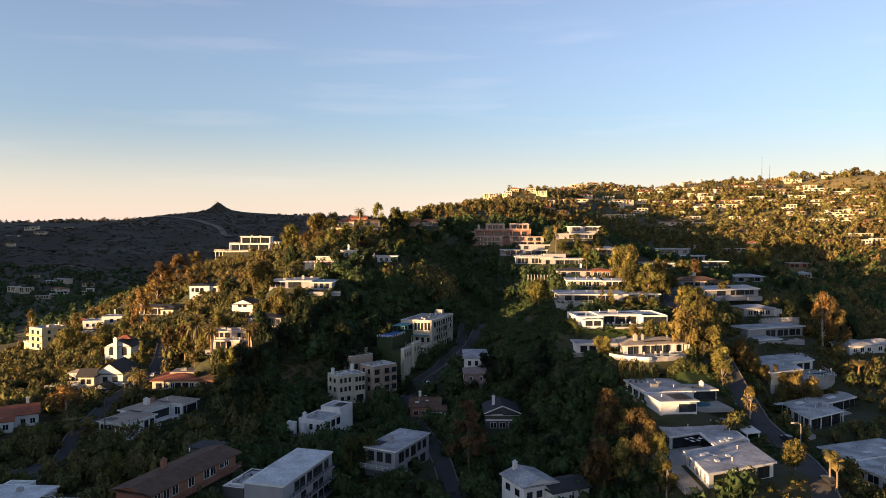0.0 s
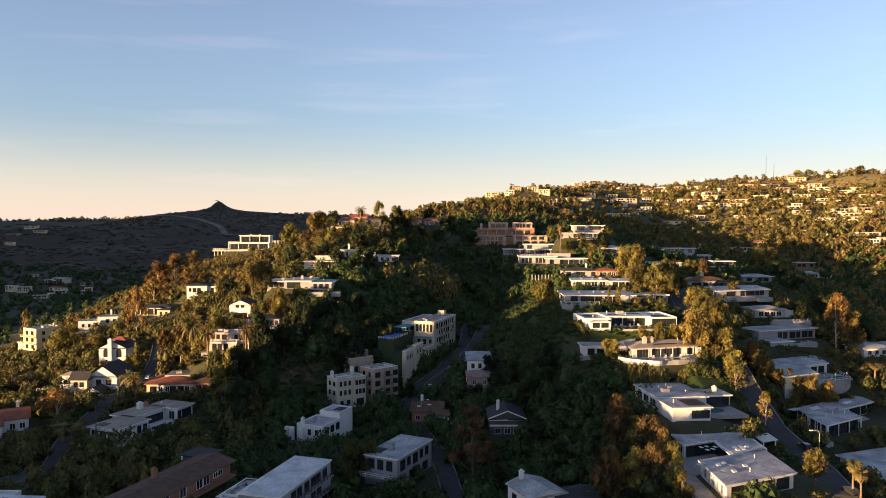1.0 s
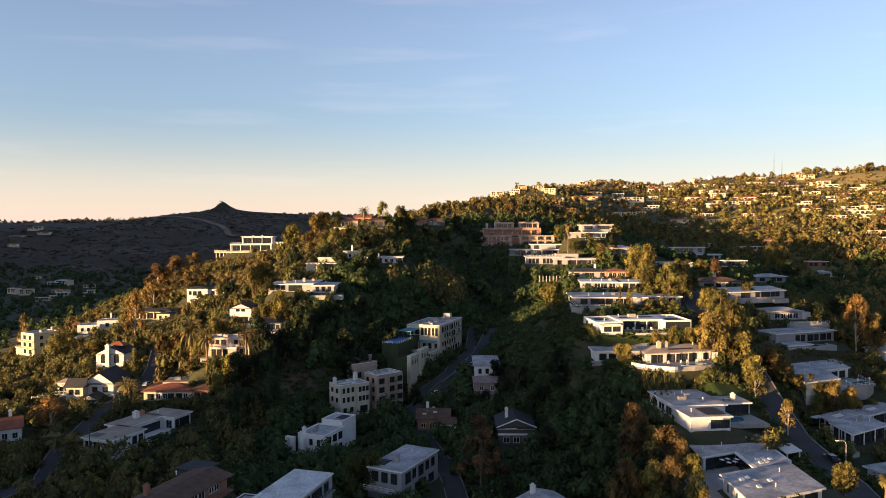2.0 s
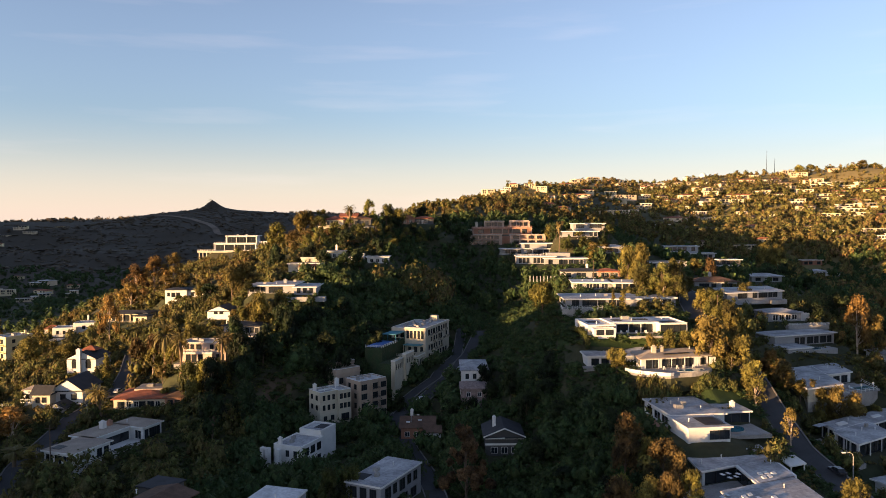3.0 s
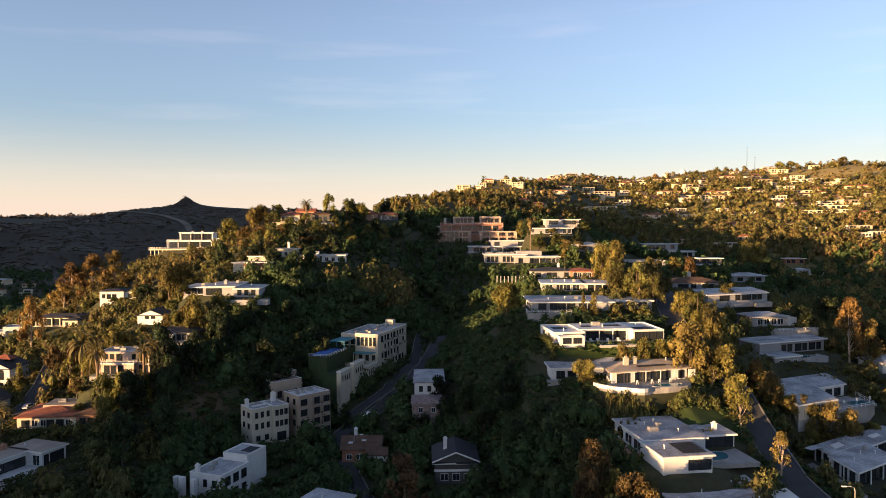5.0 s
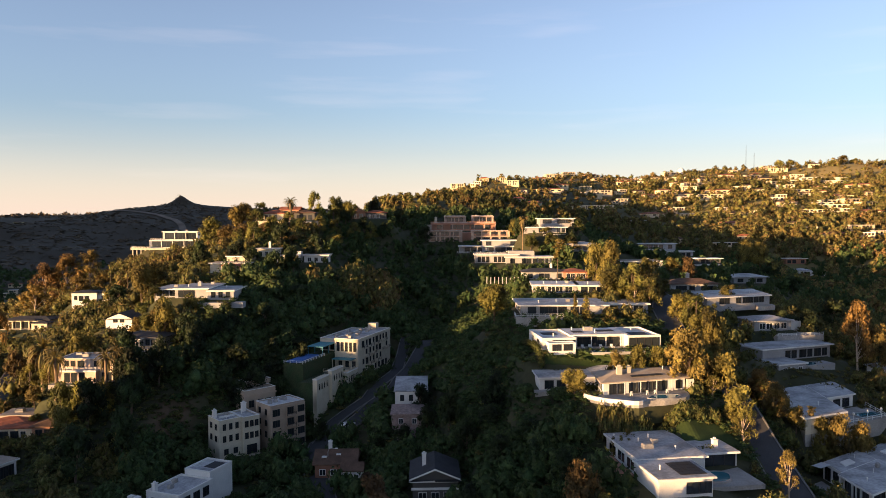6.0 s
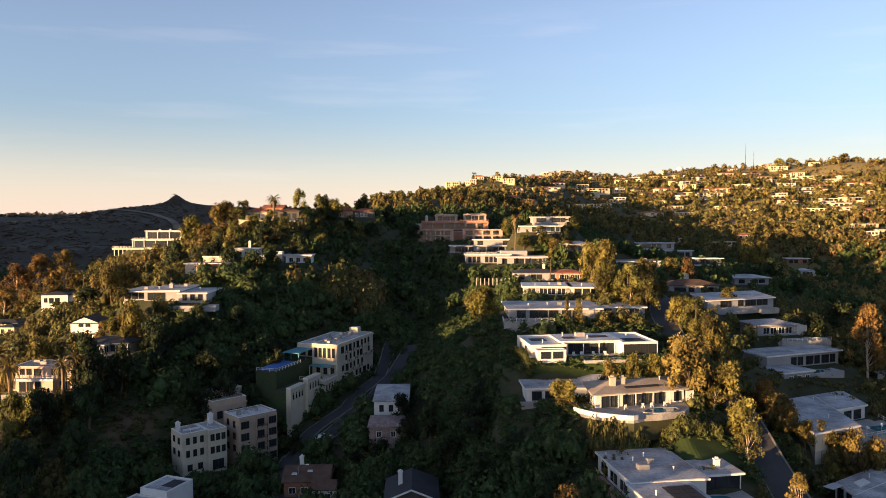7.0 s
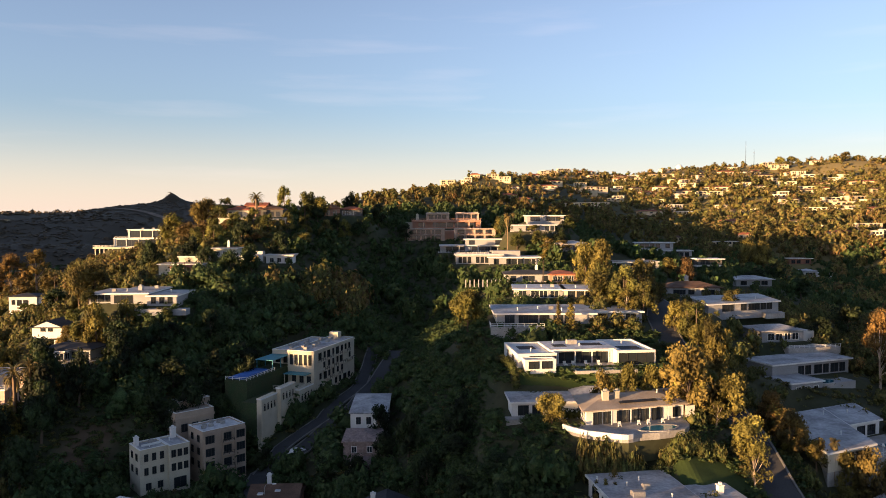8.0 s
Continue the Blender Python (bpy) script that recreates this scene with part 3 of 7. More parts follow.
for y in (18, 20, 23):
    part("table", Shape().box(-5.4, -3.2, y, y + 1.3, 0.65, 0.72).tube([(-4.3, y + 0.65, 0.1, 0.3), (-4.3, y + 0.65, 0.65, 0.08)], 8), TRIM, h, "white outdoor table on the patio")
railing(h, [(-6, 27), (-6, 0)], 0.1, 1.0, FRAMEDARK)
slab(h, "carport_roof", 22.6, 27.5, 22, 28, 2.6, 2.85, TRIM, "white flat carport roof")
posts(h, (23.1, 27), 22.4, -1, 2.6), posts(h, (23.1, 27), 27.6, -1, 2.6)
skew(h, 0.44, 0.87)


h = house("pool_house", "flat_roof_house", "white flat-roofed house with stained grey roof")
a = wing(h, 0, 10, 0, 10, 0, 3.0, STUCCO, ROOFGREY, over=0.5)
b = wing(h, 0.6, 14, 10.02, 26, 0, 3.2, STUCCO, ROOFGREY, over=0.5)
c = wing(h, 14.6, 22, 12.5, 19.5, 0, 2.8, STUCCO, ROOFGREY, over=0.5)
windows(h, a, "f", 2, 0.5, 2.4, 0.5, 0.98, 0.9, FRAMEDARK)
windows(h, b, "l", 3, 0.5, 2.4)
windows(h, b, "f", 1, 0.6, 2.3, 0.0, 0.16)
glazing(h, c, "f", 3)
for x, y in ((2, 4), (5, 20), (8, 22), (1, 23), (10, 14)):
    vent(h, x, y, 3.55)
roof_unit(h, 4, 15, 3.6, 2, 1.4)
roof_unit(h, 7, 18, 3.6)
solar(h, 4.5, 1, 3.42, 5, 4)
slab(h, "terrace", 10.6, 22, 3, 12, -0.8, 0.06, CONCRETE, "pale concrete pool terrace")
chimney(h, 19, 15.5, 2.8, 4.6)
slab(h, "patio", -3.6, 0.1, 10.5, 22, -2, 0.3, TERRA, "red tiled side terrace")
pool(70.5, 193, 11.6, 20, 6.5, 5, "small turquoise pool on a concrete terrace", True)

h = house("vault_house", "flat_roof_house", "white modern house with pale roof planes")
a = wing(h, 0, 15, 0, 9.5, 0, 3.2, STUCCO, ROOFGREY, over=0.9)
b = wing(h, 0.6, 15, 10.42, 17, 0, 3.2, STUCCO, ROOFGREY, over=0.0)
c = wing(h, 16.0, 32, 9, 16, 0, 3.0, STUCCO, ROOFGREY, over=0.6)
windows(h, a, "f", 4, 0.1, 2.8, 0.03, 0.98, 0.9, FRAMEDARK, "sliding_door", 0)
windows(h, a, "l", 3, 0.2, 2.9, 0.05, 0.95, 0.6, FRAMEDARK)
windows(h, b, "l", 2, 0.2, 2.9, 0.05, 0.95, 0.6, FRAMEDARK)
windows(h, c, "f", 5, 0.2, 2.6, 0.02, 0.98, 0.85, FRAMEDARK)
posts(h, (-0.6, 4.6, 9.8, 15.6), -0.6, -0.5, 3.2), posts(h, (-0.6,), 4.5, -0.5, 3.2), posts(h, (-0.6,), 9.0, -0.5, 3.2)
skylight(h, 4, 12, 3.62, 4, 2.2), skylight(h, 20, 11.5, 3.45, 4, 1.6)
for x, y in ((3, 4), (8, 6), (12, 4), (10, 14)):
    vent(h, x, y, 3.6)
roof_unit(h, 11, 7, 3.6)
slab(h, "driveway", -5, -1, -4, 16, -1, 0.06, CONCRETE, "pale concrete driveway")
slab(h, "terrace", 16.1, 26, 4.5, 8.3, -1, 0.06, CONCRETE, "pale paved terrace")
skew(h, 0.6, 0.85)


h = house("court_house", "flat_roof_house", "white house wrapped round a small court")
a = wing(h, 0, 13, 0, 18, 0, 3.1, CREAM, ROOFGREY, over=0.6, below=0.6)
slab(h, "retaining_wall", 0, 13, 0.05, 17, -7, -0.6, CONCRETE, "grey concrete retaining wall")
b = wing(h, 14.3, 24, 9, 18, 0, 3.1, STUCCO, ROOFGREY, over=0.6)
windows(h, a, "f", 4, 0.4, 2.4, 0.15, 0.98, 0.6, FRAMEDARK)
windows(h, b, "f", 2, 0.3, 2.4, 0.2, 0.9, 0.7, FRAMEDARK)
windows(h, a, "r", 2, 0.4, 2.4, 0.05, 0.45)
slab(h, "terrace", 13.8, 28, 0, 8.3, -4, 0.1, CONCRETE, "white edged terrace")
railing(h, [(14.5, 0.1), (27.9, 0.1), (27.9, 8)], 0.1, 1.0)
for x, y in ((3, 12), (8, 5), (11, 15), (18, 14)):
    vent(h, x, y, 3.52)
roof_unit(h, 2, 14, 3.52)
for x in (17, 22, 27):
    part("globe_lamp", Shape().tube([(x, 1, 0.1, 0.06), (x, 1, 1.6, 0.06), (x, 1, 1.6, 0.25), (x, 1, 1.9, 0.36), (x, 1, 2.2, 0.25), (x, 1, 2.3, 0.05)], 8), TRIM, h, "white globe garden lamp")
skew(h, 0.62, 1.18)
pool(124.5, 231.6, 12.1, 14, 7, 3.5, "small dark pool beside a terrace")

h = house("corner_house", "flat_roof_house", "white house with large stained low roof")
a = wing(h, 0, 27, 0, 9, 0, 3.0, STUCCO, ROOFGREY, over=0.8)
b = wing(h, 3, 24, 9.9, 20, 0, 3.4, STUCCO, ROOFGREY, over=0.8)
windows(h, a, "f", 6, 0.3, 2.4, frame_mat=FRAMEDARK)
windows(h, a, "l", 2, 0.5, 2.3)
skylight(h, 9, 12, 3.8, 2, 1), skylight(h, 16, 13, 3.8, 2, 1)
for x, y in ((4, 3), (12, 5), (20, 4), (10, 16)):
    vent(h, x, y, 3.42)

h = house("patio_house", "hipped_ranch_house", "cream house with low tan roof and pool patio")
a = wing(h, 0, 20.5, 0, 10, 0, 2.8, STUCCO, ROOFTAN, "hip", over=1.0, rise=1.5)
windows(h, a, "f", 2, 0.15, 2.3, 0.06, 0.26, 0.8, FRAMEDARK, "sliding_door", 1), windows(h, a, "f", 4, 0.15, 2.3, 0.3, 0.78, 0.86, FRAMEDARK, "sliding_door", 1), windows(h, a, "f", 1, 0.4, 2.2, 0.88, 0.97, 0.8, FRAMEDARK)
windows(h, a, "l", 2, 0.5, 2.2)
solar(h, 7, 0.3, 3.55, 8, 1, 1.0, 2.6)
chimney(h, 4.5, 3, 3.2, 5.4, CREAM, 1.3), chimney(h, 7, 3.4, 3.2, 5.2, CREAM, 1.0), vent(h, 16, 4, 4)
posts(h, (5, 9, 13, 17), -0.8, 0, 2.8, STUCCO, 0.2)
edge = [(-4.6, 1.2), (-2.8, -1.5), (-0.6, -3.8), (3.1, -6.2), (5.4, -7.6), (6.6, -8.0), (7.6, -7.8)]
part("patio", Shape().prism(edge + [(9.1, -7.3), (13, -7.5), (18.4, -6.8), (20.2, -4.5), (20.5, -0.02), (-0.02, -0.02), (-1.4, 1.8)], -1.2, 0.05), CONCRETE, h, "pale curved patio paving")
part("planted_bank", Shape().prism([(x + 0.05, y + 0.02) for x, y in edge] + [(18.3, -6.6), (18.3, -1.5), (-1.3, 1.6)], -5, -1.21), SOIL, h, "dark earth bank under the patio")
part("garden_wall", Shape().prism([(x - 0.1, y - 0.3) for x, y in edge] + [(x + 0.1, y) for x, y in edge[::-1]], -0.5, 0.4), STUCCO, h, "low white curved garden wall")
slab(h, "end_wall", 20.9, 22.8, -0.5, 0.1, -2, 2.4, STUCCO)
for x in (6, 10, 12, 15):
    part("garden_chair", Shape().box(x, x + 0.6, -2.5, -1.9, 0.35, 0.42).box(x, x + 0.6, -1.98, -1.9, 0.42, 0.9).box(x, x + 0.06, -2.5, -1.9, 0.05, 0.35).box(x + 0.54, x + 0.6, -2.5, -1.9, 0.05, 0.35), TRIM, h, "white garden chair on the patio")
skew(h, 0.3)
pool(69.0, 216.9, 20.82, 10, 7.4, 3.4, "kidney-shaped pool on a pale patio", True)

h = house("garage_wing", "garage_house", "white garage house with low grey roof")
a = wing(h, 0, 16, 0, 8, 0, 2.7, STUCCO, ROOFGREY, over=0.6)
b = wing(h, 14, 40, 4, 13, 0, 2.9, STUCCO, ROOFGREY, "hip", over=0.6, rise=1.2)
windows(h, a, "f", 3, 0.3, 2.2, 0.05, 0.6, 0.7, FRAMEDARK)
slab(h, "driveway", -1.5, 11, -2.6, -0.02, -1.5, 0.05, CONCRETE, "concrete parking strip")

h = house("white_pavilion", "modern_pavilion", "white modernist pavilion with long glass front")
a = wing(h, 0, 9, 0, 15, 0, 3.1, STUCCO, ROOFWHITE, "parapet")
b = wing(h, 9, 23, 3.5, 13, 0, 3.0, STUCCO, ROOFWHITE, over=1.0)
c = wing(h, 23, 32, 0, 15, 0, 3.3, STUCCO, ROOFWHITE, "parapet")
d = wing(h, 1, 8, -3, 0, 0, 2.3, STUCCO, ROOFWHITE, "parapet")
glazing(h, a, "f", 3, u0=0.3, u1=0.98), glazing(h, b, "f", 6), glazing(h, c, "f", 4, 0.2, 2.7)
windows(h, d, "f", 2, 0.4, 1.9, frame_mat=FRAMEDARK)
windows(h, a, "l", 2, 0.6, 2.3, 0.1, 0.9, 0.4)
windows(h, c, "l", 1, 0.4, 2.6, 0.05, 0.25)
slab(h, "roof_well", 2, 6, 7, 11, 2.82, 2.9, DARKROOF), slab(h, "roof_well", 25, 30, 3, 7, 3.02, 3.1, DARKROOF), slab(h, "roof_well", 10, 13, 6, 9, 3.43, 3.5, DARKROOF), slab(h, "roof_well", 17, 22, 7, 10, 3.43, 3.5, DARKROOF)
roof_unit(h, 14, 9, 3.42, 2.4, 1.5, 0.9)
for x, y in ((11, 11), (16, 6), (28, 11), (4, 4)):
    vent(h, x, y, 3.4 if 9 < x < 23 else 2.85)
slab(h, "terrace", 9, 23, 0.2, 3.4, -0.5, 0.05, CONCRETE, "pale stone terrace before the glass")
posts(h, (10, 14, 18, 22), 2.7, 0, 3.0, TRIM, 0.2)
for x in (11, 13, 16, 19):
    part("sun_lounger", Shape().box(x, x + 0.7, 0.6, 2.2, 0.25, 0.35).box(x, x + 0.7, 2.2, 2.3, 0.35, 0.85).box(x + 0.05, x + 0.12, 0.7, 2.2, 0.05, 0.25).box(x + 0.58, x + 0.65, 0.7, 2.2, 0.05, 0.25), TRIM, h, "white sun lounger on the terrace")
pool(66.0, 243.4, 26.05, 4, 13, 2.2, "long narrow pool in a pale terrace")

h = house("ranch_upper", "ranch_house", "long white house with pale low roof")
a = wing(h, 0, 16, 2, 18, 0, 2.6, SHADESTUCCO, ROOFWHITE, over=0.8)
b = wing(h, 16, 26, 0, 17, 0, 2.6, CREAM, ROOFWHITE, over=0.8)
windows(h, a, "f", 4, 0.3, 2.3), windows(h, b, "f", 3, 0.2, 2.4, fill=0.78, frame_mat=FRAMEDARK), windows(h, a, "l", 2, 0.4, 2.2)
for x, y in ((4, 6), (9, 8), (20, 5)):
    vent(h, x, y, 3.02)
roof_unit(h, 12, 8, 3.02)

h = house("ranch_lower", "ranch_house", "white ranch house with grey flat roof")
a = wing(h, 0, 26, 0, 18, 0, 2.6, SHADESTUCCO, ROOFGREY, over=1.0)
b = wing(h, 26, 40, 4, 16, 0, 2.5, SHADESTUCCO, ROOFGREY, over=0.6)
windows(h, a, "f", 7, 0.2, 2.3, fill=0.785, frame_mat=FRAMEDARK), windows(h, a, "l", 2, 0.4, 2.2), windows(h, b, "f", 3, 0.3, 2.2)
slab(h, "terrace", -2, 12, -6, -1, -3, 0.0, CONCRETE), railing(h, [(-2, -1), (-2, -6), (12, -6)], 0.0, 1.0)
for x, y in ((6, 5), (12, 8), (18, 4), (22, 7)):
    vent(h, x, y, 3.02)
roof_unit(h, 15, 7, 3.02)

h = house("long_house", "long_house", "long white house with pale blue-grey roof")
a = wing(h, 0, 26, 0, 18, 0, 2.5, SHADESTUCCO, ROOFGREY, over=0.7)
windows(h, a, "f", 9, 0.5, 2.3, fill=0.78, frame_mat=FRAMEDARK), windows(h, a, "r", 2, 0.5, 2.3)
vent(h, 9, 4, 2.92), chimney(h, 12, 9, 2.8, 4.2, SHADESTUCCO, 0.8), vent(h, 20, 6, 2.92)
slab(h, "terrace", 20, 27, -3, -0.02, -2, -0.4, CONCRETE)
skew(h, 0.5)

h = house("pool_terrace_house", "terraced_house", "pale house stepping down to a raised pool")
a = wing(h, 0, 26, 2, 11, 0, 3.4, SHADESTUCCO, ROOFGREY, over=0.8)
b = wing(h, -2, 8, -6, 1.6, -2.5, 0.5, SHADESTUCCO, ROOFGREY, over=0.4, below=0)
windows(h, a, "f", 6, 0.4, 2.6, 0.3, 0.98, 0.6, FRAMEDARK), windows(h, b, "f", 3, -2.0, -0.3, fill=0.5), windows(h, b, "r", 2, -2.0, -0.2, fill=0.5)
slab(h, "pool_deck", 8.4, 19, -6, 1.9, -5, -0.2, SHADESTUCCO, "white raised pool deck wall")
slab(h, "wall_base", -2, 8, -6, 1.6, -5.5, -2.5, SHADESTUCCO)
pool(126, 262.5, 18.35, 17, 7, 4, "bright blue pool on a raised deck", True)

# ---- canyon floor ----
h = house("block_a", "apartment_block", "pale three-storey apartment block with grey roof")
a = wing(h, 0, 6.2, 0, 7, 0, 10.2, CREAM, ROOFGREY, "parapet", below=5)
b = wing(h, 6.22, 10.8, -1.0, 7, 0, 10.2, CREAM, ROOFGREY, "parapet", below=5)
for z in (4.4, 7.5):
    windows(h, a, "f", 3, z, z + 1.5, fill=0.42, frame_mat=FRAMEDARK)
    windows(h, b, "f", 3, z, z + 1.5, 0.04, 0.96, 0.6, frame_mat=FRAMEDARK)
    windows(h, a, "l", 2, z, z + 1.4, fill=0.35, frame_mat=FRAMEDARK)
    windows(h, b, "r", 2, z, z + 1.4, fill=0.35, frame_mat=FRAMEDARK)
windows(h, a, "f", 2, 1.0, 2.4, fill=0.4, frame_mat=FRAMEDARK), windows(h, b, "f", 1, 0.3, 2.6, fill=0.7, frame_mat=FRAMEDARK)
chimney(h, 0.9, 5.0, 9.3, 11.8, STUCCO, 0.9), chimney(h, 9.6, 6, 9.3, 12.2, STUCCO, 1.1)
roof_unit(h, 3.6, 4.4, 9.9), slab(h, "roof_ridge", 1.6, 6.0, 3.4, 3.8, 9.9, 10.3, TRIM)
vent(h, 3, 2.4, 9.9), vent(h, 8, 4, 9.9)

h = house("block_b", "apartment_block", "four-storey tan apartment block with white roof")
a = wing(h, 0, 10.7, 0, 8, 0, 12.9, TANWALL, ROOFWHITE, "parapet", below=5)
for x0, x1 in ((0.0, 3.0), (4.6, 7.2), (7.8, 10.7)):
    slab(h, "bay", x0 + 0.1, x1 - 0.1, -0.45, -0.01, -3, 12.4, TANWALL)
    for z in (0.8, 3.9, 7.0, 10.0):
        windows(h, (x0, x1, -0.46, 8), "f", 1, z, z + 1.7, 0.08, 0.92, 0.8, FRAMEDARK, "window", 2)
for z in (3.5, 6.6, 9.6):
    slab(h, "balcony", 4.5, 7.3, -1.3, -0.46, z - 0.1, z + 0.1, TANWALL)
    railing(h, [(4.5, -1.25), (7.3, -1.25)], z + 0.1, 0.8, FRAMEDARK)
    windows(h, a, "l", 2, z + 0.5, z + 2.0, fill=0.3, frame_mat=FRAMEDARK)
for x, y in ((1.4, 3.2), (2.2, 4.6), (3.4, 3.6), (6.2, 5.2), (7.4, 6.0), (6.6, 4.0), (5.0, 6.6)):
    roof_unit(h, x, y, 12.6, 1.0, 0.8, 0.6)
p = wing(h, -1.6, 8.2, 11.5, 16.5, 8, 15.2, TANWALL, ROOFTAN, "parapet", below=0)
q = wing(h, 1.0, 9.6, 16.6, 20, 9, 16.6, TANWALL, ROOFTAN, "parapet", below=0)
slab(h, "penthouse_base", -1.6, 8.2, 11.6, 16.5, -3, 8, TANWALL), slab(h, "penthouse_base", 1.0, 9.6, 16.6, 20, -3, 9, TANWALL)
slab(h, "parapet_band", -1.8, 8.4, 11.3, 11.48, 13.4, 13.9, TANWALL), windows(h, p, "f", 3, 10.4, 12.2, fill=0.5, frame_mat=FRAMEDARK)

h = house("apartment", "apartment_building", "cream apartment building with balconies and grey roof")
W = SITES["apartment"][6]
a = wing(h, 0, W, 0, 8.4, 0, 12.6, CREAM, ROOFGREY, "parapet", below=6)
b = wing(h, 2.6, W, 8.42, 15, 0, 12.0, CREAM, ROOFGREY, "parapet", below=6)
for z, n in ((0.9, 7), (4.0, 8), (7.0, 8), (9.9, 8)):
    windows(h, a, "f", n, z, z + 1.6, fill=0.34, frame_mat=FRAMEDARK)
windows(h, a, "l", 5, 8.6, 11.4, 0.06, 0.94, 0.56, FRAMEDARK, "tall_window", 0)
windows(h, a, "l", 3, 3.6, 5.4, 0.1, 0.95, 0.45, FRAMEDARK), windows(h, b, "l", 2, 8.4, 10.6, 0.1, 0.9, 0.6, FRAMEDARK)
slab(h, "cornice", -0.25, W + 0.2, -0.25, -0.01, 12.0, 12.35, CREAM), slab(h, "cornice", -0.25, -0.01, 0, 8.4, 12.0, 12.35, CREAM)
slab(h, "string_course", -0.15, W + 0.1, -0.15, -0.01, 6.3, 6.55, CREAM), slab(h, "string_course", -0.15, -0.01, 0, 8.4, 7.7, 7.95, CREAM)
for x, z in ((2.2, 9.3), (7.6, 9.3), (13.2, 9.3), (19, 9.3), (4.8, 6.4), (10.4, 6.4), (16.4, 6.4), (21.4, 6.4), (7.6, 3.4), (13.2, 3.4)):
    slab(h, "balcony", x, x + 2.4, -1.2, -0.16, z - 0.2, z, CREAM), railing(h, [(x, -1.15), (x + 2.4, -1.15)], z, 0.9, FRAMEDARK)
for x, y in ((3, 4), (5, 6), (8, 4), (9.5, 7), (12, 5), (14, 10), (16, 4), (17.5, 7), (20, 5), (22, 9), (11, 12), (7, 11), (18, 12)):
    roof_unit(h, x, y, 12.3 if y < 8 else 11.7, 1.4, 1.0, 0.7)
slab(h, "stair_tower", W - 3.4, W - 1, 4, 7, 12, 14.4, CREAM)
slab(h, "awning", -3.4, -0.1, 0.8, 7.8, 6.4, 6.6, TEAL, "faded teal terrace awning"), posts(h, (-3.2,), 1.0, 3.4, 6.4, CREAM, 0.2), posts(h, (-3.2,), 7.6, 3.4, 6.4, CREAM, 0.2)
slab(h, "lower_terrace", -8, -0.1, 0.4, 8.3, -6, 3.4, CREAM, "cream walled terrace"), railing(h, [(-8, 8.3), (-8, 0.5), (-0.2, 0.5)], 3.4, 0.9, CREAM)
slab(h, "upper_terrace", -20, 2.5, 8.6, 15.2, -4, 8.0, IVY, "ivy covered terrace wall")
slab(h, "awning", -6.5, 2.4, 9.2, 14.8, 10.6, 10.8, TEAL, "faded teal terrace awning"), posts(h, (-6.2, -2, 2.1), 9.5, 8.0, 10.6, TEAL, 0.2), posts(h, (-6.2, -2), 14.5, 8.0, 10.6, TEAL, 0.2)
slab(h, "tarp", -19.4, -7.2, 10.2, 14.6, 8.1, 8.5, BLUE, "bright blue tarpaulin cover"), railing(h, [(-20, 15), (-20, 8.7), (-6.5, 8.7)], 8.0, 0.9, TRIM)
for x0, x1, y0, top in ((-23, -15.5, 2.4, 4.2), (-15.48, -8, 1.4, 5.4), (-7.98, 0.0, 0.2, 3.3)):
    arc = wing(h, x0, x1, y0, y0 + 1.4, top - 6.5, top, CREAM, CREAM, "flat", over=0.05, below=3)
    windows(h, arc, "f", 4, top - 3.1, top - 1.7, fill=0.5, frame_mat=CREAM, bars=0, arch=True, name="arch")
slab(h, "arcade_base", -23, 0, 2.6, 3.6, -10, 0.6, CREAM), slab(h, "planted_bank", -22.8, -8.1, 3.85, 8.5, -8, 3.2, IVY, "ivy covered planting bank")

h = house("white_cube", "stepped_house", "white boxy house with flat grey roofs")
a = wing(h, 0, 11, 0, 9, 0, 7.0, STUCCO, ROOFGREY, "parapet", below=5)
b = wing(h, 11.02, 19, 0.8, 8, 0, 8.4, STUCCO, ROOFGREY, "parapet", below=5)
windows(h, a, "f", 3, 0.8, 2.6, fill=0.5, frame_mat=FRAMEDARK), windows(h, a, "f", 3, 4.0, 6.0, fill=0.6, frame_mat=FRAMEDARK)
windows(h, b, "r", 2, 4.8, 6.8, fill=0.5, frame_mat=FRAMEDARK), windows(h, a, "l", 3, 4.0, 5.6, fill=0.35, frame_mat=FRAMEDARK)
roof_unit(h, 3, 5, 6.7), roof_unit(h, 6, 6.5, 6.7), chimney(h, 1, 7.5, 6.6, 8.4), slab(h, "roof_well", 14, 18, 2, 5, 8.12, 8.2, DARKROOF)
for y in (5, 8.4, 10):
    part("chimney", Shape().box(-3.2, -2, y, y + 1.2, 1, 6.6), STUCCO, h)

h = house("grey_cottage", "stepped_house", "grey two-storey house with pale flat roof")
a = wing(h, 0, 19, 0, 9.5, 0, 7.2, GREYWALL, ROOFGREY, over=0.3, below=4)
windows(h, a, "f", 5, 4.2, 6.4, fill=0.5, frame_mat=FRAMEDARK), windows(h, a, "l", 3, 4.2, 6.6, fill=0.6, frame_mat=FRAMEDARK, bars=2), windows(h, a, "f", 4, 0.8, 2.6, fill=0.4, frame_mat=FRAMEDARK)
slab(h, "balcony", -3, 0, 0.5, 9, 2.8, 3.1, CONCRETE), railing(h, [(-3, 9), (-3, 0.5)], 3.1, 1.0)
slab(h, "roof_well", 2, 6, 6, 9, 7.63, 7.68, DARKROOF), roof_unit(h, 8, 6, 7.6, 1.6, 1.2), roof_unit(h, 5, 4, 7.6), vent(h, 14, 5, 7.6)

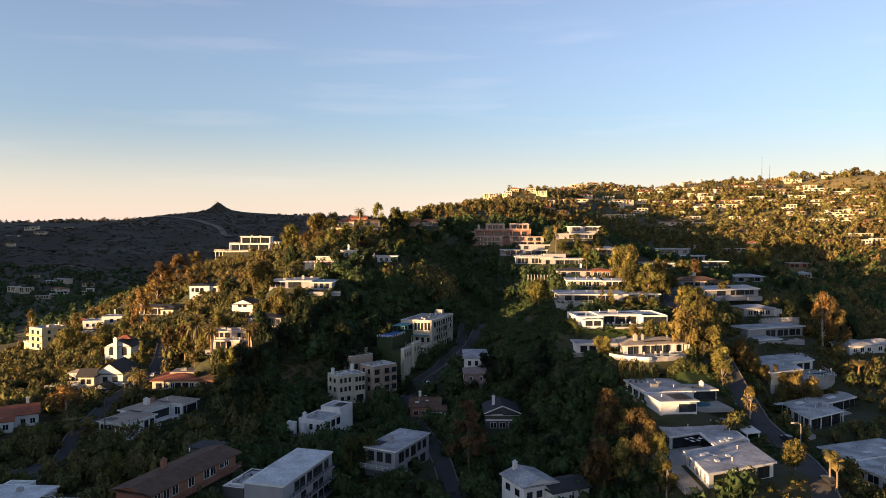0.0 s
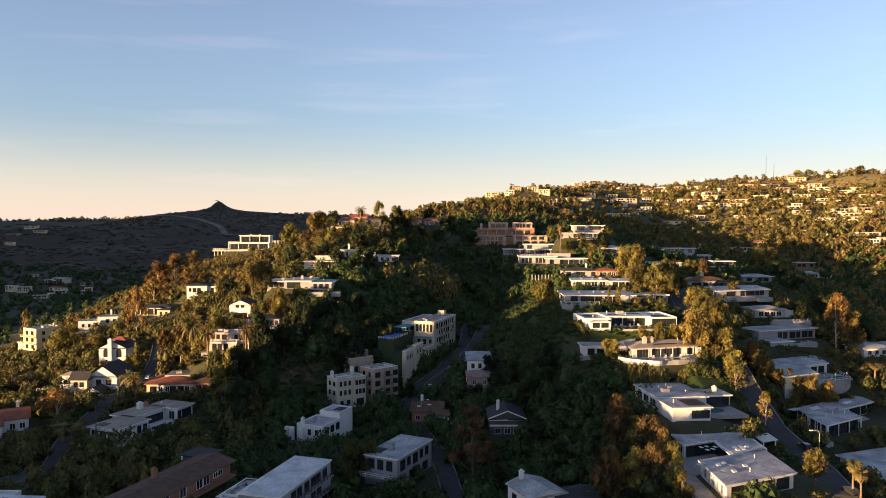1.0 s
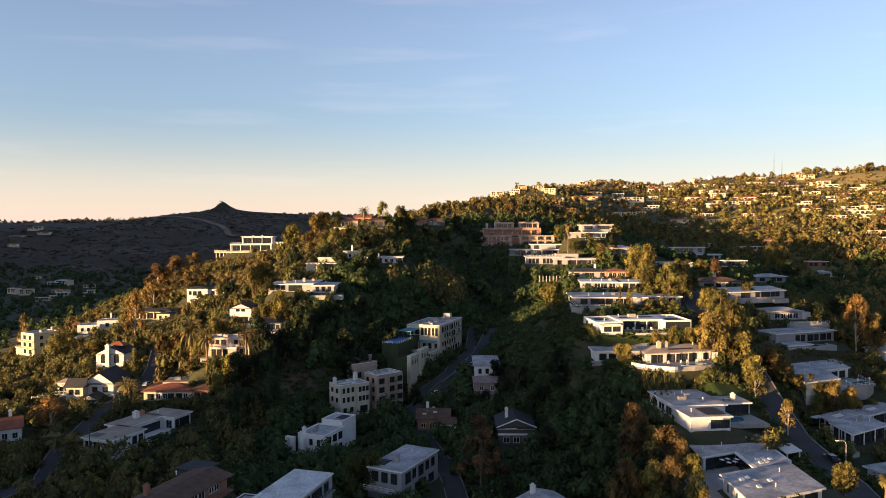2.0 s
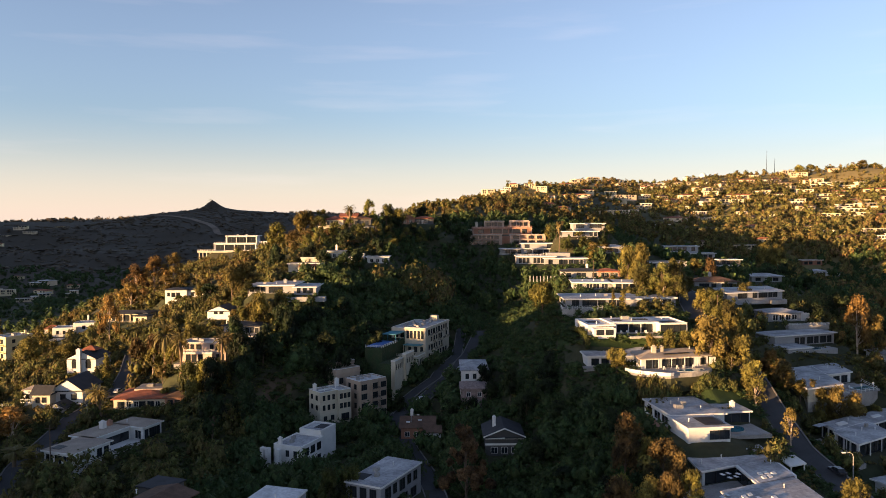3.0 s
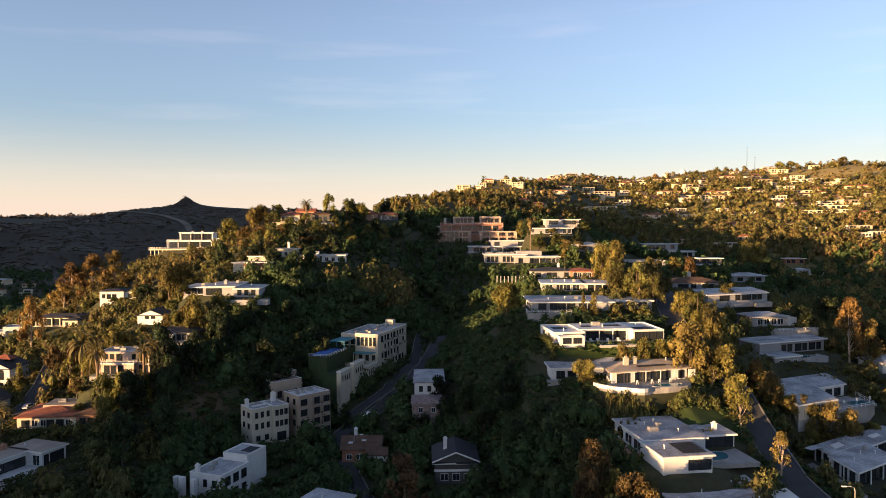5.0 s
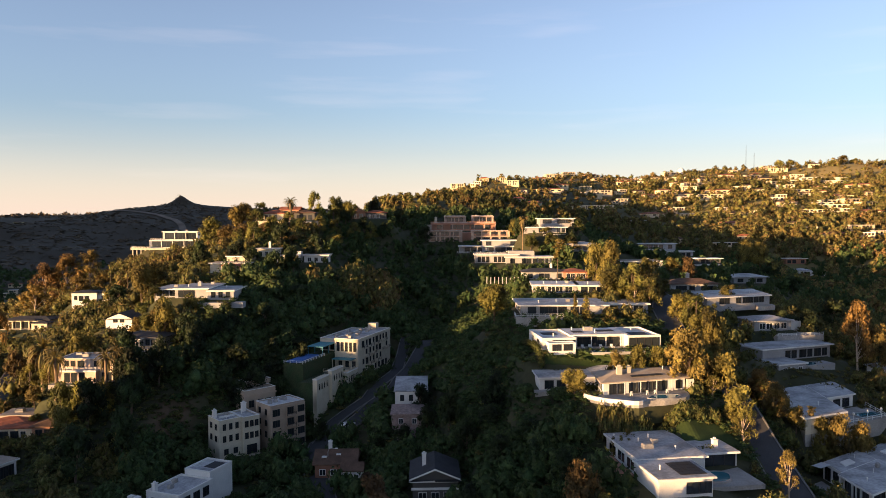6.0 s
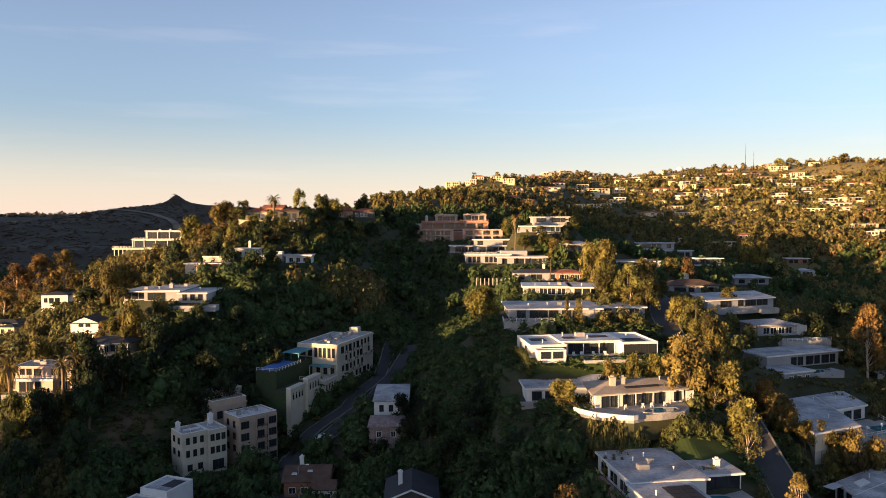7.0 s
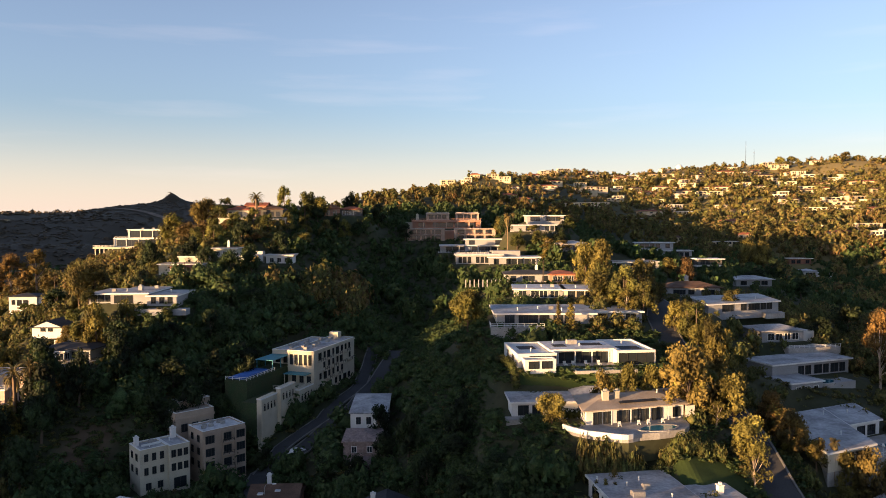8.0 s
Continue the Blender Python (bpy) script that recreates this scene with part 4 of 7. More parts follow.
h = house("grey_block", "apartment_block", "dark grey building with white roof and balconies")
a = wing(h, 0, 25, 0, 9.5, 0, 9.4, GREYWALL, ROOFWHITE, over=0.25, below=4)
for z in (0.8, 3.8, 6.6):
    windows(h, a, "f", 7, z, z + 2.0, fill=0.7, frame_mat=FRAMEDARK)
    slab(h, "balcony", 1, 24, -1.3, -0.02, z - 0.35, z - 0.15, GREYWALL), railing(h, [(1, -1.25), (24, -1.25)], z - 0.15, 0.9, FRAMEDARK)
b = wing(h, 0, 12, 9.8, 15, 0, 8.2, DARKWALL, ROOFGREY, "parapet", below=4)
for x, y in ((4, 11), (6, 12.5), (8, 10.6), (2, 12.8)):
    roof_unit(h, x, y, 7.9, 1.6, 1.0, 0.9)
part("roof_duct", Shape().box(1, 9, 8.6, 9.2, 9.7, 10.1).box(1.2, 1.8, 9.9, 14, 8.0, 8.5).box(0.4, 7, 14.0, 14.6, 8.0, 8.5), TRIM, h, "white painted roof ducts")
for x, y in ((9, 5), (14, 7), (19, 4)):
    vent(h, x, y, 9.8)

h = house("brown_house", "long_gabled_house", "long low house with brown shingle roof")
a = wing(h, 0, 29, 0, 9, 0, 4.2, BRICK, SHINGLE, "gable", over=1.1, rise=1.5, below=4)
windows(h, a, "f", 8, 1.8, 3.9, 0.02, 0.75, 0.7), windows(h, a, "f", 2, 2.4, 3.6, 0.78, 0.9, 0.85), windows(h, a, "r", 2, 1.8, 3.8)
chimney(h, 12, 7, 4.5, 7.2, BRICK, 1.0), vent(h, 22, 8, 6)
slab(h, "deck", 4, 29, -1.8, -0.02, 1.2, 1.5, BRICK), railing(h, [(4, -1.7), (29, -1.7)], 1.5, 1.0, BRICK)
slab(h, "annex", 29, 35, 7, 14, -4, 4.2, DARKWALL), slab(h, "annex_roof", 28.6, 35.4, 6.6, 14.4, 4.2, 4.5, DARKROOF)

# ---- west spur ----
h = house("ell_house", "ell_shaped_house", "white ell-shaped house with tan flat roof")
W = SITES["ell_house"][6]
a = wing(h, 0, 12, -3, 7, 0, 3.6, STUCCO, ROOFTAN, over=0.6, below=6)
b = wing(h, 12, 25, 3, 11, 0, 3.6, STUCCO, ROOFTAN, over=0.6, below=4)
c = wing(h, 25, W, -2, 9, 0, 3.6, STUCCO, ROOFTAN, over=0.6, below=5)
windows(h, a, "l", 3, 0.8, 3.0, 0.05, 0.95, 0.8, STUCCO, arch=False), windows(h, a, "f", 2, 0.8, 2.8, 0.6, 0.98, 0.6, FRAMEDARK)
glazing(h, b, "f", 4), windows(h, c, "f", 4, 0.3, 2.9, fill=0.6, frame_mat=FRAMEDARK), windows(h, c, "l", 1, 0.4, 2.8, 0.7, 0.95)
slab(h, "terrace", 12.4, 25, -4, 3.9, -5, 0.15, STUCCO, "white paved terrace")
railing(h, [(-1.5, 7), (-1.5, -5), (12, -5)], 0.2, 1.0), slab(h, "deck", -1.7, 12.2, -5.2, -3, -3.5, 0.15, STUCCO)
chimney(h, 20, 8, 4, 5.8, STUCCO, 1.4), chimney(h, 23, 8.6, 4, 5.2, TERRA, 1.2), solar(h, 1, 3, 4.05, 3, 2), vent(h, 27, 6, 4)

h = house("hip_house", "hipped_house", "brown hip-roofed house with flat grey roof deck")
a = wing(h, 0, 16, 0, 15, 0, 3.2, CREAM, TILE, "hip", over=0.7, rise=1.6, below=4)
slab(h, "roof_deck", 4, 14, 7, 15, 4.2, 4.9, ROOFTAN, "flat grey roof deck"), roof_unit(h, 7, 10, 4.9, 2.2, 1.6, 0.9)
b = wing(h, 16, 24, 0, 18, 0, 3.4, TERRA, SHINGLE, "hip", over=0.6, rise=1.4, below=5)
windows(h, a, "f", 6, 0.8, 2.4, fill=0.6), windows(h, b, "f", 3, 0.5, 2.6, fill=0.7, frame_mat=FRAMEDARK)
skylight(h, 19, 3, 4.2, 2, 1.6), skylight(h, 21.4, 3, 4.2, 2, 1.6), chimney(h, 23, 14, 3, 5.6, TERRA, 1.0)

h = house("pink_house", "flat_roof_house", "pink two-storey house with flat parapet roof")
a = wing(h, 0, 16, 2, 11, 0, 6.6, PINK, ROOFGREY, "parapet", below=4)
b = wing(h, 2, 12, 0, 1.98, 0, 3.2, PINK, ROOFGREY, over=0.2, below=4)
windows(h, a, "f", 6, 4.4, 5.9, fill=0.5, frame_mat=FRAMEDARK), windows(h, b, "f", 4, 0.3, 2.8, fill=0.7, frame_mat=FRAMEDARK), windows(h, a, "f", 2, 0.4, 2.6, 0.78, 0.98, 0.6, FRAMEDARK)
for x, y in ((5, 6), (8, 8), (12, 5), (2, 8)):
    roof_unit(h, x, y, 6.3, 1.8, 1.4, 0.7)
slab(h, "terrace", 0, 17, -3, -0.02, -1.5, 0.1, CONCRETE), solar(h, 3, 2.8, 6.3, 6, 1, 1.0, 1.4)
railing(h, [(2, 0.2), (12, 0.2)], 3.6, 0.9)

h = house("arched_house", "arched_house", "white gabled house with arched windows and tile roof")
a = wing(h, 0, 11, 0, 12, 0, 5.4, STUCCO, DARKROOF, "gable", over=0.4, rise=3.0, below=5)
windows(h, a, "f", 2, 2.0, 4.4, 0.02, 0.98, 0.34, FRAMEDARK, bars=2, arch=True), windows(h, a, "f", 2, -0.8, 0.9, 0.1, 0.95, 0.25, FRAMEDARK)
part("gable_wall", Shape().prism([(0.02, -0.06), (10.98, -0.06), (10.98, -0.01), (0.02, -0.01)], 5.3, 8.0, [(5.3, -0.06), (5.7, -0.06), (5.7, -0.01), (5.3, -0.01)]), STUCCO, h)
chimney(h, 5, -0.6, -3, 9.2, STUCCO, 1.5)
part("tile_cap", Shape().hip(3, 9, 4, 9, 8.0, 9.6), TILE, h, "red clay tile cap roof")

h = house("black_gable_house", "gabled_house", "white house with steep black gables and stair")
a = wing(h, 6, 16.5, 1, 14, 0, 4.4, STUCCO, DARKROOF, "gable", over=0.6, rise=4.2, below=4)
b = wing(h, 1.5, 7.5, -2.5, 3, 0, 4.0, CREAM, DARKROOF, "gable", over=0.6, rise=2.8, below=4)
c = wing(h, -5, 1.4, 4, 10, 0, 4.2, STUCCO, ROOFTAN, "hip", over=0.5, rise=1.2, below=4)
d = wing(h, 8, 14, -6, 0.4, -3.5, 0.2, STUCCO, DARKROOF, "gable", over=0.5, rise=2.0, below=0)
windows(h, b, "f", 2, 1.6, 3.2, 0.15, 0.85, 0.6, FRAMEDARK), windows(h, a, "f", 2, 1.6, 3.4, 0.2, 0.9, 0.45, FRAMEDARK), windows(h, c, "f", 3, 1.2, 2.8, fill=0.5, frame_mat=FRAMEDARK)
railing(h, [(-5, 2), (3, 2)], 0.6, 1.0), slab(h, "porch", -5, 3, 2, 4, -3, 0.6, STUCCO), railing(h, [(-12, 0), (-5, 2)], -0.6, 1.0)

h = house("yellow_house", "boxy_house", "yellow two-storey stucco house with flat roof")
a = wing(h, 0, 10.5, 0, 13, 0, 11.0, YELLOW, ROOFGREY, "parapet", below=5)
for z in (1.0, 4.4, 7.8):
    windows(h, a, "f", 2, z, z + 1.9, fill=0.4, frame_mat=FRAMEDARK), windows(h, a, "r", 2, z, z + 1.6, fill=0.25, frame_mat=FRAMEDARK)
slab(h, "balcony", -0.4, 10.9, -1.4, -0.02, 3.4, 3.7, YELLOW), slab(h, "balcony", -0.4, 10.9, -1.4, -0.02, 6.8, 7.1, YELLOW)
railing(h, [(-0.4, -1.3), (10.9, -1.3)], 3.7, 0.9, YELLOW), railing(h, [(-0.4, -1.3), (10.9, -1.3)], 7.1, 0.9, YELLOW)
b = wing(h, -6, -0.02, 1, 9, 0, 3.0, YELLOW, ROOFTAN, "flat", over=0.3, below=5)
roof_unit(h, 5, 6, 10.7, 2, 1.5), roof_unit(h, 7.5, 9, 10.7), chimney(h, 8, 11, 10.5, 12.4, YELLOW)

h = house("villa", "stucco_villa", "white stucco villa with flat parapet roofs")
a = wing(h, 0, 11, 0, 10, 0, 4.4, STUCCO, ROOFGREY, "parapet", below=4)
b = wing(h, 9, 20, 3, 13, 0, 6.2, STUCCO, ROOFGREY, "parapet", below=4)
c = wing(h, 2, 17, -10, -1, -4.2, -0.6, STUCCO, ROOFGREY, over=0.5, below=4)
windows(h, a, "f", 3, 1.2, 2.8, fill=0.35, frame_mat=FRAMEDARK), windows(h, b, "f", 2, 3.0, 4.8, 0.3, 0.95, 0.4, FRAMEDARK), windows(h, c, "f", 4, -3.2, -1.6, fill=0.5)
part("tile_roof", Shape().hip(-8, 1, 10, 17, 2.5, 4.4), TILE, h, "red clay tile hip roof"), slab(h, "rear_wing", -7.4, 0.4, 10.6, 16.4, -2, 2.5, STUCCO), chimney(h, 13, 16, 3, 8.5)

h = house("red_bungalow", "tile_roofed_house", "white house with red clay tile roofs")
a = wing(h, 0, 19, 2, 13, 0, 3.6, STUCCO, TILE, "gable", over=0.6, rise=2.6, below=4)
b = wing(h, 5, 12, -3, 2, 0, 3.2, STUCCO, TILE, "gable", over=0.5, rise=2.0, below=4)
windows(h, b, "f", 2, 0.8, 2.4, fill=0.5), windows(h, a, "f", 2, 0.8, 2.4, 0.7, 0.98, 0.5)
chimney(h, 4, 7, 5, 7.4), chimney(h, 16, 9, 5, 7.6), skylight(h, 7, -2, 4.2, 2.4, 2)

h = house("flat_white", "flat_roof_house", "white flat roof house beside the street")
a = wing(h, 0, 16, -10, 8, 0, 3.4, STUCCO, ROOFWHITE, over=0.4, below=3)
b = wing(h, 16.5, 27, -10, 3, 0, 2.6, STUCCO, ROOFWHITE, over=0.4, below=3)
c = wing(h, 3, 9, 8, 11, 0, 3.8, STUCCO, ROOFWHITE, "parapet", below=3)
windows(h, a, "r", 4, 0.6, 2.4, fill=0.5), vent(h, 5, 0, 3.8), roof_unit(h, 9, 4, 3.82)

h = house("craftsman", "gabled_cottage", "dark cottage with white-edged gable roof")
a = wing(h, 0, 10, 0, 12, 0, 5.0, DARKWALL, DARKROOF, "gable", over=0.8, rise=2.6, below=4)
slab(h, "band", -0.3, 10.3, -0.3, -0.05, 3.0, 3.5, TRIM), slab(h, "band", -0.3, 10.3, -0.3, -0.05, 4.7, 5.0, TRIM)
part("bargeboard", Shape().prism([(-0.8, -0.95), (5, -0.95), (5, -0.8), (-0.8, -0.8)], 5.0, 5.3, [(4.6, -0.95), (5, -0.95), (5, -0.8), (4.6, -0.8)]), TRIM, h)
for sx in (0, 1):
    s = Shape()
    xa, xb = (-0.8, 5) if sx == 0 else (10.8, 5)
    s.v = [(xa, -0.95, 5.25), (xa, -0.8, 5.25), (xb, -0.95, 7.6), (xb, -0.8, 7.6), (xa, -0.95, 5.6), (xa, -0.8, 5.6), (xb, -0.95, 7.95), (xb, -0.8, 7.95)]
    s.f = [(0, 2, 6, 4), (1, 5, 7, 3), (4, 6, 7, 5), (0, 1, 3, 2), (0, 4, 5, 1), (2, 3, 7, 6)]
    part("bargeboard", s, TRIM, h)
windows(h, a, "f", 3, 0.8, 2.4, fill=0.6), chimney(h, 2.6, 6, 5, 9.2, STUCCO, 0.9)

h = house("white_shed_house", "terraced_house", "white house with long pale shed roof")
a = wing(h, 0, 9, 0, 19, 0, 5.2, STUCCO, ROOFGREY, "hip", over=0.4, rise=1.0, below=4)
windows(h, a, "f", 3, 2.6, 4.2, fill=0.4, frame_mat=FRAMEDARK), windows(h, a, "l", 4, 2.6, 4.2, fill=0.4, frame_mat=FRAMEDARK)
h = house("stone_house", "stone_house", "pinkish stone house with rough roof")
a = wing(h, -0.5, 8, -4, 6, 0, 4.8, STONE, STONE, "hip", over=0.4, rise=1.4, below=6)
windows(h, a, "f", 2, 2.4, 3.8, fill=0.3), windows(h, a, "l", 3, 2.4, 3.8, fill=0.3), slab(h, "porch", 1, 6, -7, -4.02, -5, 1.6, STONE)
h = house("red_cottage", "shingled_cottage", "small cottage with dark red shingle roof")
a = wing(h, 0, 10, 0, 10, 0, 3.4, BRICK, SHINGLE, "gable", over=0.6, rise=2.4, below=4)
b = wing(h, 7, 12, -4, 1, 0, 3.0, STUCCO, SHINGLE, "gable", over=0.4, rise=1.6, below=4)
windows(h, b, "f", 2, 0.8, 2.2, fill=0.5), windows(h, a, "f", 2, 0.8, 2.2, 0.05, 0.6, 0.5), skylight(h, 1.5, 1.5, 4.6), skylight(h, 5, 2.6, 4.9), chimney(h, 3, 7, 4, 7)
h = house("white_gable_house", "gabled_house", "white house with grey gable roofs")
a = wing(h, 0, 9, 0, 10, 0, 6.6, STUCCO, ROOFGREY, "gable", over=0.5, rise=1.8, below=4)
b = wing(h, 6, 16, -3, 5, 0, 5.4, STUCCO, DARKROOF, "gable", over=0.5, rise=1.6, below=4)
windows(h, a, "f", 2, 4.0, 5.4, 0.02, 0.6, 0.5, FRAMEDARK), windows(h, a, "f", 2, 1.0, 2.4, 0.02, 0.6, 0.5, FRAMEDARK), windows(h, b, "f", 3, 3.0, 4.4, fill=0.5), windows(h, a, "l", 2, 4.0, 5.4, fill=0.4, frame_mat=FRAMEDARK), chimney(h, 3, 9, 7, 9.6)

# ---- spur top ----
h = house("glass_villa", "glass_villa", "white modern villa with glass front on terraces")
a = wing(h, 0, 29, 4, 14, 0, 4.6, STUCCO, ROOFWHITE, over=0.5, below=5)
b = wing(h, 8, 29, 5, 14, 5.1, 9.8, STUCCO, ROOFWHITE, over=0.9)
glazing(h, a, "f", 9, 0.4, 4.0), glazing(h, b, "f", 7, 5.4, 9.2), glazing(h, b, "l", 2, 5.4, 9.2)
posts(h, (0, 7, 14, 21, 28.6), 3.7, 0, 4.6, TRIM, 0.35), posts(h, (8, 15, 22, 28.6), 4.4, 5.1, 9.8, TRIM, 0.3)
slab(h, "terrace", -9, 29, -4, 3.9, -1.0, 0, CREAM, "broad cream terrace slab"), posts(h, (-8, -5.5, -3, -0.5, 2, 4.5), -3, -8, -1, CREAM, 0.5), railing(h, [(-9, 4), (-9, -4), (3, -4)], 0, 1.0)
railing(h, [(0, 4.2), (8, 4.2)], 5.0, 0.9)
for x in (-8, -6.5, -5, -3):
    part("planter", Shape().box(x, x + 0.7, -2, -1.3, 0, 0.9), CREAM, h)
roof_unit(h, 14, 9, 10.2), roof_unit(h, 20, 10, 10.2), wing(h, 29, 36, 6, 14, 0, 6.2, STUCCO, ROOFWHITE, "parapet", below=5)

h = house("white_bungalow", "bungalow", "small white house with flat dark roof")
a = wing(h, 0, 10, 0, 10, 0, 4.0, STUCCO, DARKROOF, "hip", over=0.5, rise=1.0, below=3)
b = wing(h, 10, 18, 1, 10, 0, 3.8, STUCCO, DARKROOF, "hip", over=0.5, rise=1.0, below=3)
windows(h, a, "f", 4, 1.2, 2.8, fill=0.5, frame_mat=FRAMEDARK), windows(h, b, "f", 2, 1.0, 2.8, fill=0.4, frame_mat=FRAMEDARK)
h = house("gable_house", "gabled_house", "white house with broad front gable")
a = wing(h, 0, 9, 0, 11, 0, 3.0, STUCCO, DARKROOF, "gable", over=0.7, rise=2.2, below=4)
b = wing(h, 9, 19, 2, 11, 0, 3.0, STUCCO, DARKROOF, "gable", over=0.6, rise=1.8, below=4)
part("gable_wall", Shape().prism([(0, -0.06), (9, -0.06), (9, -0.01), (0, -0.01)], 2.9, 4.9, [(4.3, -0.06), (4.7, -0.06), (4.7, -0.01), (4.3, -0.01)]), STUCCO, h)
windows(h, a, "f", 2, 2.0, 2.9, 0.25, 0.75, 0.6, FRAMEDARK), windows(h, b, "f", 3, 0.5, 2.3, 0.3, 0.98, 0.5, FRAMEDARK)
part("pergola", Shape().box(9, 19, -4, -3.7, -0.2, 0.0).box(9, 9.3, -4, 1.9, -2.6, -0.2).box(18.7, 19, -4, 1.9, -2.6, -0.2).box(14, 14.3, -4, -3.7, -2.6, -0.2), TRIM, h)
h = house("porch_house", "porch_house", "cream house with pillared porch and dark roof")
a = wing(h, 0, 18, 3.02, 11, 0, 3.6, CREAM, DARKROOF, "hip", over=1.0, rise=1.2, below=3)
b = wing(h, 14.5, 21, -3, 3, -4, 3.0, CREAM, DARKROOF, "hip", over=0.5, rise=0.8, below=0)
slab(h, "wall_base", 14.5, 21, -3, 3, -8, -4, CREAM)
posts(h, (0.5, 4, 7.5, 11, 14), 0.8, 0, 3.6, CREAM, 0.4), slab(h, "porch", -1, 14, 0, 3, -3, 0.05, CREAM), glazing(h, a, "f", 4, 0.2, 2.8, 0.05, 0.7), windows(h, b, "f", 2, 0.6, 2.2, fill=0.35, frame_mat=FRAMEDARK), windows(h, b, "f", 2, -2.2, -0.8, fill=0.35, frame_mat=FRAMEDARK)
part("porch_roof", Shape().hip(-0.8, 14.4, -0.2, 3.4, 3.62, 4.3), DARKROOF, h)
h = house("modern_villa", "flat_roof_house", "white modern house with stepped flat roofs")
a = wing(h, 6, 17, 0, 20, 0, 2.9, SHADESTUCCO, ROOFGREY, over=0.6, below=4)
b = wing(h, 17.2, 26, -1, 16, -0.6, 2.2, SHADESTUCCO, ROOFGREY, over=0.4, below=4)
c = wing(h, -2, 5.8, 3, 19, 0, 2.5, SHADESTUCCO, ROOFGREY, over=0.5, below=4)
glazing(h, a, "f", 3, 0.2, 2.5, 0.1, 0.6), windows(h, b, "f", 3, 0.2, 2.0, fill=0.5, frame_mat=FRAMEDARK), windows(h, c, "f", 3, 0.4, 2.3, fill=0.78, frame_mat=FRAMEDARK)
slab(h, "terrace", 14, 30, -5, -1, -3, -1.2, SHADESTUCCO, "white walled garden terrace"), chimney(h, 12, 8, 3.0, 4.6, SHADESTUCCO, 1.2), roof_unit(h, 3, 8, 2.92)
roof_unit(h, 14, 14, 3.32), vent(h, 9, 5, 3.32), vent(h, 21, 9, 2.62)
h = house("dark_bungalow", "bungalow", "low bungalow with charcoal roof and white corner window")
a = wing(h, 0, 14, 0, 9, 0, 2.8, GREYWALL, DARKROOF, "hip", over=0.9, rise=1.4, below=4)
b = wing(h, 3, 8, -2.5, 0, 0, 2.5, DARKWALL, DARKROOF, over=0.5, below=4)
windows(h, b, "f", 2, 0.3, 2.1, 0.02, 0.98, 0.9), windows(h, b, "r", 1, 0.3, 2.1, 0.05, 0.95, 0.9), windows(h, a, "f", 3, 0.5, 2.2, 0.6, 0.98, 0.7, FRAMEDARK)
slab(h, "deck", 8.4, 16, -5, -0.02, -3, 0.05, CONCRETE), railing(h, [(8.4, -5), (16, -5), (16, -0.2)], 0.05, 0.9, FRAMEDARK)
h = house("red_roof_cottage", "tile_roofed_cottage", "cream cottage with red tile porch roof")
a = wing(h, 0, 15, 2, 11, 0, 3.4, CREAM, ROOFTAN, over=0.5, below=4)
part("porch_roof", Shape().hip(5, 15, -2, 2, 2.6, 3.6), TILE, h, "red tile porch roof"), posts(h, (5.4, 8, 11, 14.6), -1.6, -2, 2.6, CREAM), windows(h, a, "f", 3, 0.3, 2.3, 0.35, 0.95, 0.6, FRAMEDARK), wing(h, 4, 14, 11, 18, 2, 5.6, CREAM, ROOFTAN, over=0.4, below=0), slab(h, "base", 4, 14, 11.1, 18, -2, 2, CREAM)
h = house("cream_cottage", "hillside_house", "pale cottage with low tan roof")
a = wing(h, 0, 9, 2, 10, 0, 3.2, CREAM, ROOFTAN, over=0.6, below=4)
b = wing(h, 8, 16, -6, 3, -2.5, 0.6, STUCCO, ROOFTAN, over=0.5, below=0)
slab(h, "base", 8, 16, -6, 3, -6, -2.5, STUCCO), windows(h, a, "f", 3, 0.5, 2.2, fill=0.5), windows(h, b, "f", 3, -1.8, -0.2, fill=0.4), chimney(h, 5, 6, 3.4, 6)
h = house("wedge_house", "shed_roof_house", "small house with white sloping roof edge")
a = wing(h, 3, 13, 0, 8, 0, 2.6, STUCCO, ROOFWHITE, "flat", over=0.6, below=4)
part("shed_roof", Shape().prism([(2, -1), (14, -1), (14, 8.5), (2, 8.5)], 3.1, 3.3, [(2.2, -1), (14, -1), (14, 8.5), (2.2, 8.5)]), ROOFWHITE, h)
windows(h, a, "f", 3, 0.4, 2.0, fill=0.5), slab(h, "studio", -2, 1.5, 1, 5, -3, 4.6, STUCCO)
h = house("hilltop_house", "tile_roofed_house", "hilltop house with red tile roofs and arcade")
a = wing(h, 0, 10, 0, 10, 0, 3.2, CREAM, TILE, "hip", over=0.8, rise=2.0, below=4)
b = wing(h, 8, 17, 3, 12, 0, 5.0, TERRA, TILE, "gable", over=0.8, rise=1.8, below=4)
c = wing(h, 15, 25, 1, 10, 0, 3.4, DARKWALL, SHINGLE, "hip", over=0.8, rise=2.0, below=4)
windows(h, a, "f", 4, 0.3, 2.4, fill=0.6, frame_mat=FRAMEDARK), windows(h, c, "f", 3, 0.3, 2.4, fill=0.6, frame_mat=FRAMEDARK), windows(h, b, "f", 2, 3.0, 4.4, fill=0.5, frame_mat=FRAMEDARK), slab(h, "terrace", -3, 27, -4, -0.02, -3, -0.3, CREAM)
h = house("far_red_house", "tile_roofed_house", "house with red gabled roofs on the ridge")
a = wing(h, 0, 8, 0, 9, 0, 3.6, TERRA, TILE, "gable", over=0.6, rise=2.2, below=4)
b = wing(h, 8, 19, 1, 9, 0, 3.2, DARKWALL, TILE, "hip", over=0.6, rise=1.6, below=4)
